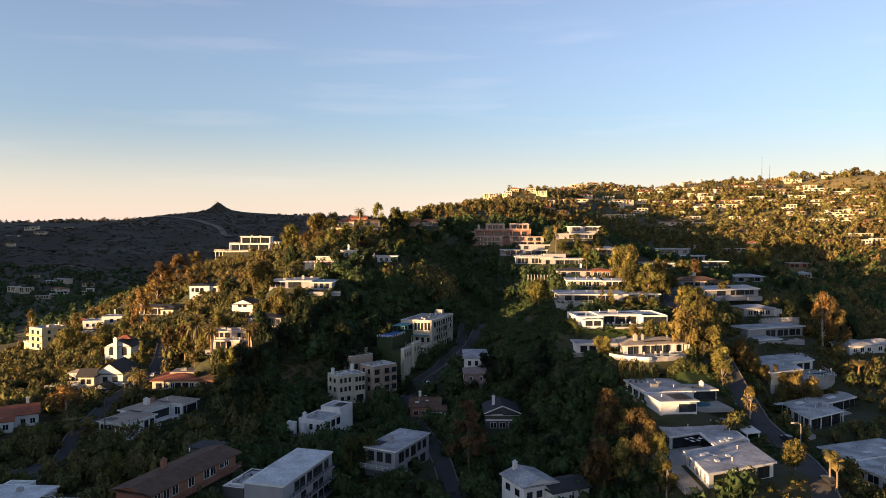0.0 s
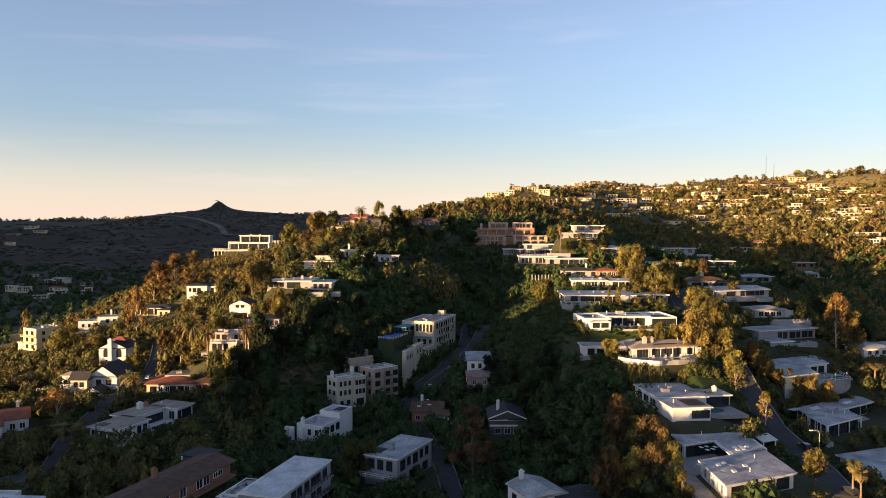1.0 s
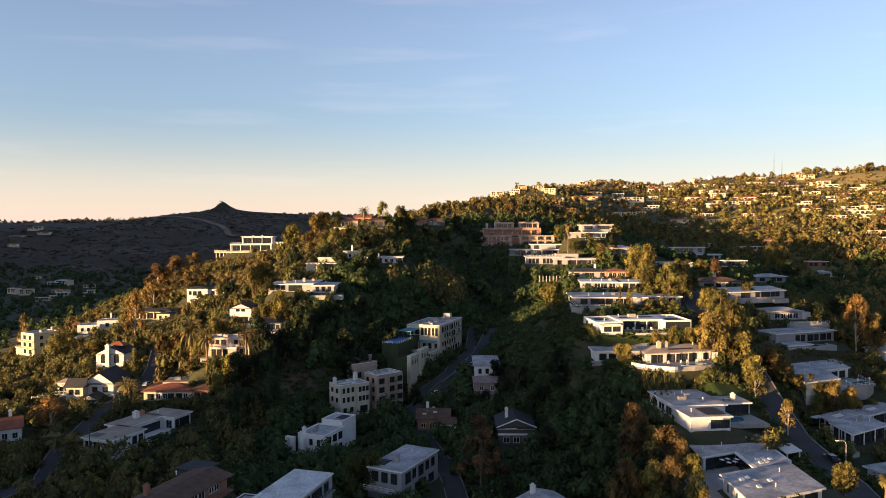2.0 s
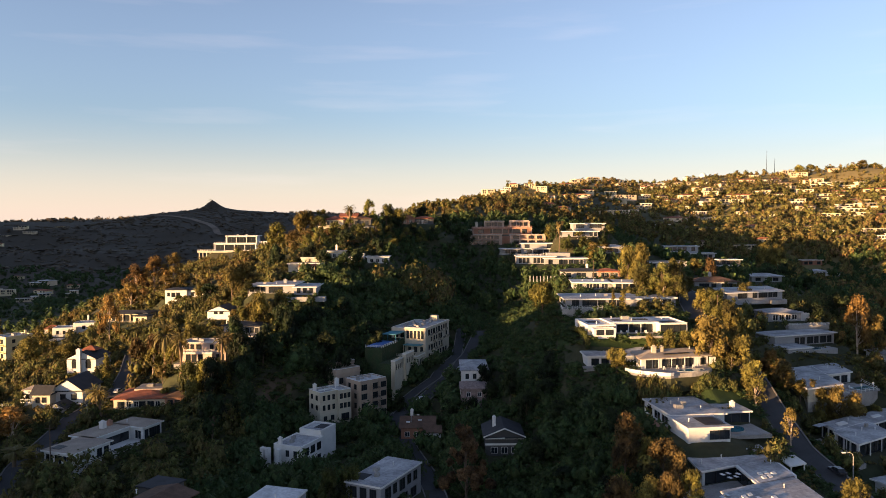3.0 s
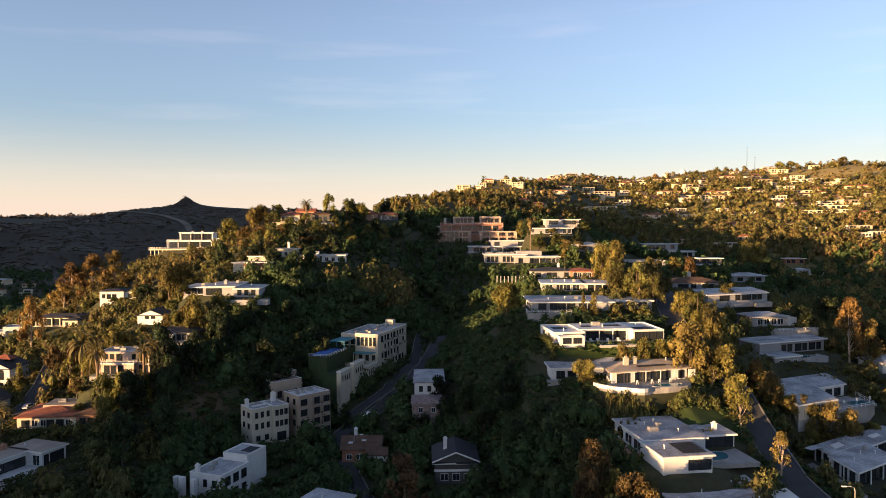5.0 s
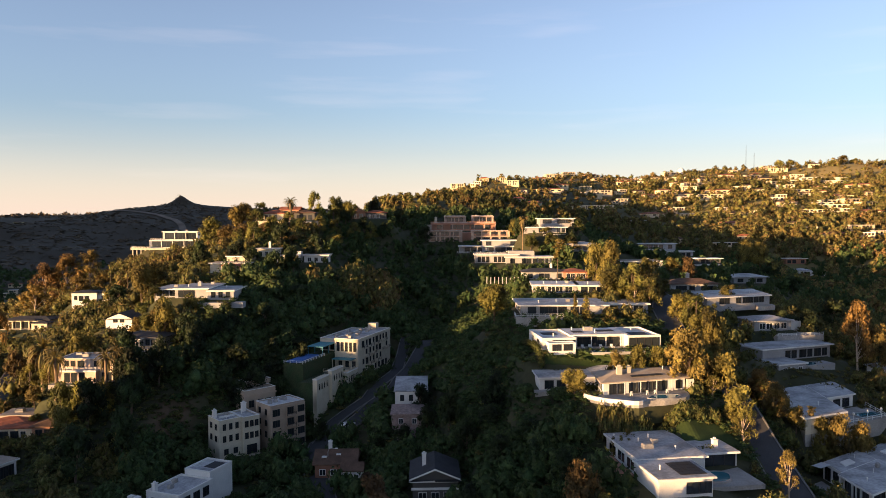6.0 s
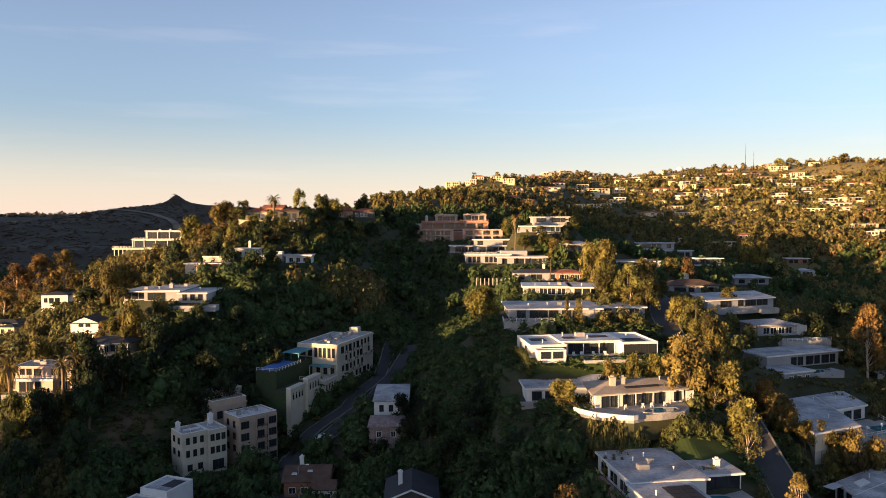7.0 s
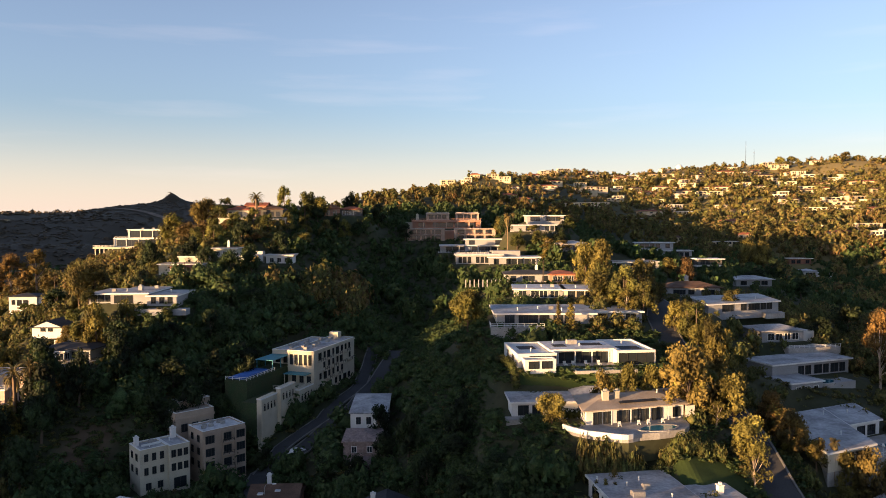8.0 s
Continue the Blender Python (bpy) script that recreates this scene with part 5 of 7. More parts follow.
windows(h, a, "f", 2, 0.6, 2.6, fill=0.5), windows(h, b, "f", 4, 0.6, 2.4, fill=0.6)

# ---- condominiums ----
h = house("condo_low", "terraced_flats", "terracotta terraced flats with dark openings")
a = wing(h, 0, 19, 0, 12, 0, 6.0, PINK, ROOFTAN, "parapet", below=5)
b = wing(h, 24, 45, 0, 12, 0, 6.0, PINK, ROOFTAN, "parapet", below=5)
c = wing(h, 19, 24, 5, 12, 0, 5.0, TERRA, ROOFTAN, "parapet", below=5)
for q, n in ((a, 3), (b, 4)):
    for z in (0.4, 3.3):
        windows(h, q, "f", n, z, z + 1.9, fill=0.8, frame_mat=FRAMEDARK, bars=2)
for xa, xb in ((0, 19), (24, 45)):
    for z in (0.1, 3.0):
        slab(h, "balcony", xa + 0.3, xb - 0.3, -1.8, -0.02, z - 0.3, z, PINK), railing(h, [(xa + 0.3, -1.75), (xb - 0.3, -1.75)], z, 0.8, TERRA)
    slab(h, "canopy", xa, xb, -2.0, -0.02, 5.7, 6.02, PINK)
    posts(h, [xa + 0.2 + i * (xb - xa - 0.6) / 4 for i in range(5)], -1.7, -2, 5.7, PINK, 0.45)
h = house("condo_high", "terraced_flats", "upper terracotta flats with pale penthouses")
a = wing(h, 0, 37, 0, 14, 0, 4.4, TERRA, ROOFTAN, "parapet", below=5)
b = wing(h, 8, 20, 6, 14, 4, 8.4, PINK, ROOFTAN, "parapet", below=0)
c = wing(h, 24, 36, 6, 14, 4, 8.6, PINK, ROOFTAN, "parapet", below=0)
windows(h, a, "f", 8, 0.8, 2.9, fill=0.85, frame_mat=FRAMEDARK), windows(h, b, "f", 4, 5, 7, fill=0.8, frame_mat=FRAMEDARK), windows(h, c, "f", 4, 5, 7.2, fill=0.8, frame_mat=FRAMEDARK)
railing(h, [(0, 0.1), (37, 0.1)], 4.4, 0.8, TERRA), chimney(h, 3, 9, 4, 7.4, CREAM, 1.5), slab(h, "stair_block", -4, 0, 3, 9, -3, 3.2, CREAM)
slab(h, "canopy", 0, 37, -2.2, -0.02, 3.3, 3.7, TERRA), slab(h, "balcony", 0, 37, -2.2, -0.02, -0.3, 0, TERRA), posts(h, [0.3 + i * 6.05 for i in range(7)], -2.0, -3, 3.3, PINK, 0.4)
for xa in (8, 24):
    slab(h, "canopy", xa - 0.5, xa + 12.5, 4, 5.98, 7.6, 8.0, PINK), posts(h, (xa, xa + 4, xa + 8, xa + 12), 4.2, 4.4, 7.6, PINK, 0.35)
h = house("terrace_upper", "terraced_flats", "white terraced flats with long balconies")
a = wing(h, 0, 36, 3, 14, 0, 3.0, SHADESTUCCO, ROOFWHITE, over=0.6, below=4)
b = wing(h, 12, 34, 5, 14, 3.4, 6.0, SHADESTUCCO, ROOFWHITE, over=0.9)
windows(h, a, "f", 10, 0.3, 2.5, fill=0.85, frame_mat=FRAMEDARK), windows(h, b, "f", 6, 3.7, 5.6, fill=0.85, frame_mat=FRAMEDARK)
slab(h, "balcony", -1, 37, -1, 2.9, -0.4, 0.0, SHADESTUCCO), railing(h, [(-1, -0.9), (37, -0.9)], 0, 0.9), posts(h, (0, 9, 18, 27, 36), -0.6, -4, 3, SHADESTUCCO, 0.3), slab(h, "canopy", -0.5, 11, -1, 2.9, 3.0, 3.3, SHADESTUCCO)
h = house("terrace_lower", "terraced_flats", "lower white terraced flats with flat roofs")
a = wing(h, 0, 20, 2, 13, 0, 3.6, SHADESTUCCO, ROOFWHITE, over=0.7, below=4)
b = wing(h, 14, 36, 0, 12, -1.5, 2.6, SHADESTUCCO, ROOFWHITE, over=0.7, below=0)
slab(h, "base", 14, 36, 0.1, 12, -6, -1.5, SHADESTUCCO)
windows(h, a, "f", 7, 0.4, 2.9, 0.05, 0.7, 0.7, FRAMEDARK), windows(h, b, "f", 7, -0.6, 2.0, fill=0.78, frame_mat=FRAMEDARK), railing(h, [(0, 2.2), (14, 2.2)], 4.05, 0.8), slab(h, "penthouse", 16, 28, 5, 12, 3.1, 5.4, SHADESTUCCO), roof_unit(h, 20, 3, 3.05)

slab(h, "balcony", 13, 37, -2.2, -0.02, -1.9, -1.6, SHADESTUCCO), railing(h, [(13, -2.1), (37, -2.1)], -1.6, 0.9), posts(h, (14, 20, 26, 32, 36), -1.9, -5, 2.6, SHADESTUCCO, 0.3)
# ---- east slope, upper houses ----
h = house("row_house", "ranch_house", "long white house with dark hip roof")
a = wing(h, 0, 17, 0, 10, 0, 2.8, SHADESTUCCO, DARKROOF, "hip", over=0.8, rise=1.4, below=3)
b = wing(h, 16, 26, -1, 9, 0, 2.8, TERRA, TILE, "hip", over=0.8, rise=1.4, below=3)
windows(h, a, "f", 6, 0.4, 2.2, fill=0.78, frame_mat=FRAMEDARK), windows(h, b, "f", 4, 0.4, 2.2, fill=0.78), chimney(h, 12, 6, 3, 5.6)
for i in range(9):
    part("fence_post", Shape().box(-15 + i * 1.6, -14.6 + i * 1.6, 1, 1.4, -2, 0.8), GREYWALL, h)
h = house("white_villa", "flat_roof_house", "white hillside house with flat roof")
a = wing(h, 0, 18, 0, 10, 0, 2.7, SHADESTUCCO, ROOFGREY, over=0.7, below=4)
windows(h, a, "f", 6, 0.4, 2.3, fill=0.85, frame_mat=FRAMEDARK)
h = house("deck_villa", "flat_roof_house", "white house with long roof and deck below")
a = wing(h, 0, 20, 0, 10, 0, 2.7, SHADESTUCCO, ROOFWHITE, over=0.9, below=5)
windows(h, a, "f", 6, 0.3, 2.4, 0.3, 0.98, 0.7, FRAMEDARK), railing(h, [(8, -3), (20, -3)], -1.6, 0.9), slab(h, "deck", 8, 20, -3, 0, -2, -1.6, SHADESTUCCO), slab(h, "base", 9, 20, -2, 0, -6, -2, GREYWALL)
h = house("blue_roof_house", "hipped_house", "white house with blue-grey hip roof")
a = wing(h, 0, 12, 0, 10, 0, 3.0, SHADESTUCCO, ROOFGREY, "hip", over=0.7, rise=1.6, below=3)
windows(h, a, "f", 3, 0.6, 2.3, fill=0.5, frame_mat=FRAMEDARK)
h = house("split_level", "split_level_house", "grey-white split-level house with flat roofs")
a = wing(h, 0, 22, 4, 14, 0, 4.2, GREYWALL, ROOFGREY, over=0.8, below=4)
b = wing(h, 10, 32, 8, 16, 3, 8.0, SHADESTUCCO, ROOFGREY, over=1.0, below=0)
c = wing(h, 20, 41, 0, 9, -1, 3.4, SHADESTUCCO, ROOFGREY, over=0.9, below=0)
slab(h, "base", 20, 41, 0.1, 9, -6, -1, SHADESTUCCO)
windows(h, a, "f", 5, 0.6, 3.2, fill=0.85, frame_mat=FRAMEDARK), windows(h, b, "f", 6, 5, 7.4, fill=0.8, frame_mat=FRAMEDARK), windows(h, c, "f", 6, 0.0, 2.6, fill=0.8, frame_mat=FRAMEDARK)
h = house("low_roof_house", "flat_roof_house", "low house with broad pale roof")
a = wing(h, 0, 21, 0, 12, 0, 3.0, SHADESTUCCO, ROOFTAN, over=0.9, below=3)
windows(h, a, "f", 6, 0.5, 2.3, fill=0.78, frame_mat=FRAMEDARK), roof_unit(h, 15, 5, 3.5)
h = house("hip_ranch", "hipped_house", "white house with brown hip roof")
a = wing(h, 0, 18, 0, 11, 0, 3.0, SHADESTUCCO, SHINGLE, "hip", over=0.8, rise=2.0, below=3)
windows(h, a, "f", 6, 0.8, 2.3, fill=0.78, frame_mat=FRAMEDARK), chimney(h, 8, 6, 4, 6.6, SHADESTUCCO, 1.2)
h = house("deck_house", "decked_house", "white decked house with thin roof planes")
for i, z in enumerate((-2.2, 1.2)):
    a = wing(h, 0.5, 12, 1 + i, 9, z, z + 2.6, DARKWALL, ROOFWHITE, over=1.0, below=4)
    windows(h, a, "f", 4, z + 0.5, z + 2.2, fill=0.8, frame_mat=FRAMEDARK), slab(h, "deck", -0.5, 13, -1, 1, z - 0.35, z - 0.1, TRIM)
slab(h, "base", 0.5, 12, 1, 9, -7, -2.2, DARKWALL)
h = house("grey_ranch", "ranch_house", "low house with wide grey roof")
a = wing(h, 0, 15, 0, 10, 0, 2.7, SHADESTUCCO, ROOFGREY, "hip", over=1.0, rise=1.5, below=3)
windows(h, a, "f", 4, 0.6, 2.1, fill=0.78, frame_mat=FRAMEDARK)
h = house("rear_house", "flat_roof_house", "grey-roofed house with white trim and terrace")
a = wing(h, 0, 13, 0, 9, 0, 3.0, GREYWALL, ROOFGREY, "hip", over=0.8, rise=1.4, below=3)
windows(h, a, "f", 4, 0.5, 2.3, fill=0.7), slab(h, "terrace", 4, 20, -6, -0.02, -3, -0.8, CONCRETE), railing(h, [(4, -6), (20, -6)], -0.8, 0.8), slab(h, "shed", 14, 18, 2, 6, -1, 2.4, STUCCO)
h = house("far_cabin", "hillside_house", "pale roofed house among dark trees")
a = wing(h, 0, 8, 0, 9, 0, 3.4, STUCCO, ROOFGREY, "hip", over=0.8, rise=1.4, below=3)
b = wing(h, 8, 16, -2, 6, -1, 2.2, STUCCO, ROOFWHITE, over=0.6, below=0)
slab(h, "base", 8, 16, -1.9, 6, -5, -1, STUCCO), windows(h, a, "f", 3, 0.8, 2.6, fill=0.6, frame_mat=FRAMEDARK), windows(h, b, "f", 3, 0, 1.6, fill=0.6, frame_mat=FRAMEDARK)
h = house("far_lodge", "hillside_house", "wide brown house with thin pale roof")
a = wing(h, 0, 14, 0, 8, 0, 3.4, BRICK, ROOFTAN, over=1.0, below=4)
windows(h, a, "f", 4, 0.5, 2.5, fill=0.8, frame_mat=FRAMEDARK)
h = house("grey_hip_house", "hipped_house", "house with two grey hip roofs")
a = wing(h, 0, 11, 0, 9, 0, 3.0, STUCCO, ROOFGREY, "hip", over=0.7, rise=1.8, below=4)
b = wing(h, 12, 24, 1, 10, 0, 3.0, STUCCO, ROOFGREY, "hip", over=0.7, rise=1.6, below=4)
windows(h, a, "f", 3, 0.8, 2.3, fill=0.5), windows(h, b, "f", 3, 0.8, 2.3, fill=0.5)


# ---- plants ----
rng = np.random.default_rng(7)
ICO_V = np.array([(1, 0, 0), (-1, 0, 0), (0, 1, 0), (0, -1, 0), (0, 0, 1), (0, 0, -1)], float)
ICO_F = np.array([(0, 2, 4), (2, 1, 4), (1, 3, 4), (3, 0, 4), (2, 0, 5), (1, 2, 5), (3, 1, 5), (0, 3, 5)])


def leaves(centres, radii, n, size, flat=1.0, tilt=0.6, core=0.8, tri=False):
    """Leaf clumps on the outside of many lobes, with a rough core in each lobe: points, four-sided and three-sided faces."""
    c, r = np.array(centres, float), np.array(radii, float)
    pick = rng.choice(len(c), n, p=r ** 2 / (r ** 2).sum())
    d = rng.normal(size=(n, 3))
    d[:, 2] += 0.25
    d /= np.linalg.norm(d, axis=1)[:, None]
    p = c[pick] + d * (r[pick] * rng.uniform(0.72, 1.12, n))[:, None] * (1, 1, flat)
    nor = d + rng.normal(size=(n, 3)) * tilt
    nor /= np.linalg.norm(nor, axis=1)[:, None]
    t = np.cross(nor, rng.normal(size=(n, 3)))
    t /= np.linalg.norm(t, axis=1)[:, None]
    b = np.cross(nor, t)
    s1, s2 = (size * rng.uniform(0.5, 1.25, n))[:, None], (size * rng.uniform(0.35, 0.9, n))[:, None]
    quad = np.stack([p - t * s1, p - b * s2 + nor * s2 * 0.2, p + t * s1 * 0.9, p + b * s2 + nor * s2 * 0.2], 1).reshape(-1, 3)
    fq = np.arange(4 * n).reshape(n, 4)
    fl = np.zeros((0, 3), int)
    if tri:
        quad = np.stack([p - t * s1, p + t * s1 * 0.9 + nor * s2 * 0.3, p + b * s2 * 1.9], 1).reshape(-1, 3)
        fq, fl = np.zeros((0, 4), int), np.arange(3 * n).reshape(n, 3)
    if core:
        k = len(c)
        cv = c[:, None] + ICO_V[None] * (r * core)[:, None, None] * (1, 1, flat) * rng.uniform(0.8, 1.1, (k, len(ICO_V), 1))
        ft = (ICO_F[None] + (np.arange(k) * len(ICO_V))[:, None, None]).reshape(-1, 3) + len(quad)
        return np.concatenate([quad, cv.reshape(-1, 3)]), fq, np.concatenate([fl, ft])
    return quad, fq, fl


def to_mesh(name, v, fq, ft, mat):
    me = bpy.data.meshes.new(name)
    me.vertices.add(len(v))
    me.vertices.foreach_set("co", np.asarray(v, np.float32).ravel())
    loops = np.concatenate([fq.ravel(), ft.ravel()]).astype(np.int32)
    me.loops.add(len(loops))
    me.loops.foreach_set("vertex_index", loops)
    size = np.concatenate([np.full(len(fq), 4), np.full(len(ft), 3)])
    me.polygons.add(len(size))
    me.polygons.foreach_set("loop_start", (np.cumsum(size) - size).astype(np.int32))
    me.polygons.foreach_set("use_smooth", np.ones(len(size), bool))
    me.materials.append(mat)
    me.update(calc_edges=True)
    return me


def lobes(kind):
    """Height, width, lobes and stems of one tree of a kind."""
    u = rng.uniform
    cs, rs = [], []
    if kind == "amber":
        H, W = 15.0, 12.0
        for i in range(34):
            z = u(0.22, 0.95) * H
            rr = W * 0.44 * math.sin(math.pi * min(0.93, z / H * 0.75 + 0.22)) * math.sqrt(u(0.1, 1))
            a = u(0, 6.28)
            cs.append((rr * math.cos(a), rr * math.sin(a), z)), rs.append(u(1.0, 1.9))
    elif kind == "euca":
        H, W = 16.0, 9.0
        for i in range(26):
            z = u(0.30, 0.96) * H
            rr = W * 0.42 * math.sin(math.pi * min(0.95, (z / H) * 0.85 + 0.12)) * math.sqrt(u(0.1, 1))
            a = u(0, 6.28)
            cs.append((rr * math.cos(a), rr * math.sin(a), z)), rs.append(u(0.8, 1.6))
    elif kind == "pine":
        H, W = 12.0, 10.0
        for i in range(30):
            z = u(0.25, 0.93) * H
            rr = W * 0.46 * (1.15 - z / H) ** 0.6 * math.sqrt(u(0.15, 1))
            a = u(0, 6.28)
            cs.append((rr * math.cos(a), rr * math.sin(a), z)), rs.append(u(0.9, 1.7))
    elif kind == "cypress":
        H, W = 10.0, 3.0
        for i in range(16):
            z = u(0.08, 0.95) * H
            a = u(0, 6.28)
            rr = 0.5 * (1.1 - z / H)
            cs.append((rr * math.cos(a), rr * math.sin(a), z)), rs.append(0.25 + 0.9 * (1.05 - z / H) ** 0.6)
    elif kind in ("sycamore", "bare"):
        H, W = (9.0, 7.5) if kind == "sycamore" else (16.0, 11.0)
        for i in range(30):
            z = u(0.35, 0.97) * H
            rr = W * 0.46 * math.sqrt(u(0.2, 1)) * math.sin(math.pi * min(0.97, z / H * 0.7 + 0.25))
            a = u(0, 6.28)
            cs.append((rr * math.cos(a), rr * math.sin(a), z)), rs.append(u(0.5, 1.0))
    elif kind == "round":
        H, W = 8.0, 8.0
        for i in range(34):
            d = Vector((u(-1, 1), u(-1, 1), u(-0.7, 1))).normalized()
            cs.append((d.x * 2.9, d.y * 2.9, 4.6 + d.z * 2.5)), rs.append(u(0.8, 1.3))
        cs.append((0, 0, 4.4)), rs.append(2.4)
    else:
        H, W = 8.5, 8.5
        for i in range(24):
            z = u(0.28, 0.88) * H
            rr = W * 0.42 * math.sin(math.pi * min(0.93, z / H * 0.8 + 0.2)) * math.sqrt(u(0.1, 1))
            a = u(0, 6.28)
            cs.append((rr * math.cos(a), rr * math.sin(a), z)), rs.append(u(0.8, 1.7))
    return H, W, cs, rs


def stems(H, cs, thick, lean=0.3):
    """A tapered trunk and limbs that reach to some of the lobes."""
    s = Shape()
    x, y = rng.uniform(-lean, lean, 2)
    s.tube([(0, 0, -0.6, thick * 1.2), (0, 0, 0.3, thick), (x, y, H * 0.3, thick * 0.75), (x * 2, y * 2, H * 0.55, thick * 0.45), (x * 2, y * 2, H * 0.8, thick * 0.15)], 7)
    for c in cs[::3]:
        z = min(max(c[2] * 0.5, H * 0.18), H * 0.5)
        k = z / (H * 0.55)
        s.tube([(x * 2 * k, y * 2 * k, z, thick * 0.4), ((c[0] + x) * 0.55, (c[1] + y) * 0.55, (z + c[2]) * 0.5, thick * 0.25), (c[0], c[1], c[2], thick * 0.08)], 5, False)
    return s


PALMBARK = material("palm_trunk", (0.20, 0.14, 0.09), 0.9, 0.3, 1, 6)
LEAFBRIGHT = material("bright_green_foliage", (0.10, 0.112, 0.026), 0.75, 0.85, 0.25, 3.2, bump=0.10, each=0.25, leafy=0.3)
# this leaf tone is darkened to hold the canyon's shade
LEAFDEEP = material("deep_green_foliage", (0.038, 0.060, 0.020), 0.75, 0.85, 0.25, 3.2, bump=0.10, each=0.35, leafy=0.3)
LEAFBROWN = material("brown_dry_foliage", (0.19, 0.125, 0.052), 0.8, 0.85, 0.25, 3.2, bump=0.10, each=0.2, leafy=0.3)
KINDS = {
    "euca": ("eucalyptus_tree", LEAFOLIVE, PALEBARK, 1000, 0.42, 0.35, 3, "tall loose olive-green tree with pale trunk on the slope"),
    "pine": ("pine_tree", LEAF, BARK, 1200, 0.42, 0.35, 3, "broad dark green pine with dense clumps"),
    "olive": ("garden_tree", LEAFOLIVE, BARK, 850, 0.40, 0.25, 4, "sunlit olive-green garden tree between houses"),
    "dark": ("oak_tree", LEAFDEEP, BARK, 850, 0.42, 0.3, 4, "deep green oak tree toned dark for canyon shade"),
    "green": ("garden_tree", LEAFBRIGHT, BARK, 850, 0.40, 0.25, 2, "fresh green leafy tree beside a house"),
    "rust": ("autumn_tree", LEAFRUST, BARK, 760, 0.40, 0.25, 3, "rust-coloured autumn tree with loose crown"),
    "round": ("clipped_tree", LEAFOLIVE, BARK, 1400, 0.34, 0.25, 2, "dense rounded tree lit golden green"),
    "cypress": ("cypress_tree", LEAFOLIVE, BARK, 520, 0.30, 0.15, 2, "narrow upright cypress beside a garden"),
    "sycamore": ("sycamore_tree", LEAFOLIVE, PALEBARK, 520, 0.38, 0.3, 3, "thin tree with pale bare limbs showing"),
    "amber": ("amber_tree", LEAFAMBER, PALEBARK, 1300, 0.42, 0.4, 3, "large amber-leaved tree glowing in low sun"),
    "bare": ("plane_tree", LEAFBROWN, BARK, 2800, 0.42, 0.3, 1, "large half-bare brown tree in the canyon"),
}
FORMS = {}


def palm_form(kind):
    s, f = Shape(), Shape()
    if kind == "fanpalm":
        H, W, n, reach = 10.0, 4.2, 80, 2.0
        s.tube([(0, 0, -0.6, 0.34), (0.1, 0, 1, 0.26), (0.25, 0.1, H * 0.5, 0.20), (0.1, 0.1, H - 1.2, 0.19)], 7)
        s.tube([(0.1, 0.1, H - 3.2, 0.25), (0.1, 0.1, H - 2.2, 0.75), (0.1, 0.1, H - 1.3, 0.3)], 9)
    else:
        H, W, n, reach = 7.0, 7.0, 54, 3.5
        s.tube([(0, 0, -0.6, 0.6), (0, 0, 0.8, 0.42), (0.1, 0, H * 0.45, 0.36), (0.1, 0.1, H - 1.8, 0.5), (0.1, 0.1, H - 1.2, 0.3)], 8)
    for i in range(n):
        a, e = rng.uniform(0, 6.28), rng.uniform(-0.75, 1.35)
        L = reach * rng.uniform(0.8, 1.1)
        out, pts = 0.0, []
        z, el = H - 1.3, e
        for j in range(5):
            pts.append((0.1 + out * math.cos(a), 0.1 + out * math.sin(a), z))
            out += L / 4 * math.cos(el)
            z += L / 4 * math.sin(el)
            el -= 0.42
        wide = (0.08, 0.55, 0.75, 0.5, 0.05) if kind == "fanpalm" else (0.05, 0.38, 0.45, 0.34, 0.04)
        k = len(f.v)
        for (x, y, zz), w in zip(pts, wide):
            px, py = -math.sin(a) * w / 2, math.cos(a) * w / 2
            f.v += [(x + px, y + py, zz - w * 0.25), (x, y, zz), (x - px, y - py, zz - w * 0.25)]
        for j in range(4):
            q = k + 3 * j
            f.f += [(q, q + 1, q + 4, q + 3), (q + 1, q + 2, q + 5, q + 4)]
    return H, W, s.mesh("trunk", PALMBARK), f.mesh("fronds", FROND)


def grow(kind, rows):
    """Plants trees of a kind: x, y, height and crown width."""
    if kind not in FORMS:
        FORMS[kind] = []
        if kind in ("fanpalm", "datepalm"):
            FORMS[kind] = [palm_form(kind), palm_form(kind)]
        else:
            name, leaf, bark, n, size, thick, variants, label = KINDS[kind]
            for _ in range(variants):
                H, W, cs, rs = lobes(kind)
                crown = to_mesh("crown", *leaves(cs, rs, int(n * 1.9), size * 0.74, 1.0, 0.6, 0 if kind == "sycamore" else 0.7 if kind == "bare" else 0.72, True), leaf)
                FORMS[kind].append((H, W, stems(H, cs, thick).mesh("trunk", bark), crown))
    if kind == "fanpalm":
        name, label = "fan_palm", "tall slender fan palm with shaggy head"
    elif kind == "datepalm":
        name, label = "date_palm", "feathery date palm with arching fronds"
    else:
        name, label = KINDS[kind][0], KINDS[kind][7]
    for x, y, h, w in rows:
        H, W, trunk, crown = FORMS[kind][rng.integers(len(FORMS[kind]))]
        t = new(name)
        tagged(t, label, "palm" if "palm" in kind else "tree", name.replace("_", " ") + "s on the hillside")
        sw = min(max(w / W, 0.35 if kind in ("cypress", "fanpalm") else 0.62 * h / H), 1.9)
        t.matrix_world = pose(x, y, float(ground(x, y)[0]), 0, 0, float(rng.uniform(0, 360))) @ Matrix.Diagonal((sw, sw, max(h, 2.5) / H, 1))
        part("trunk", trunk, None, t)
        part("fronds" if "palm" in kind else "crown", crown, None, t)


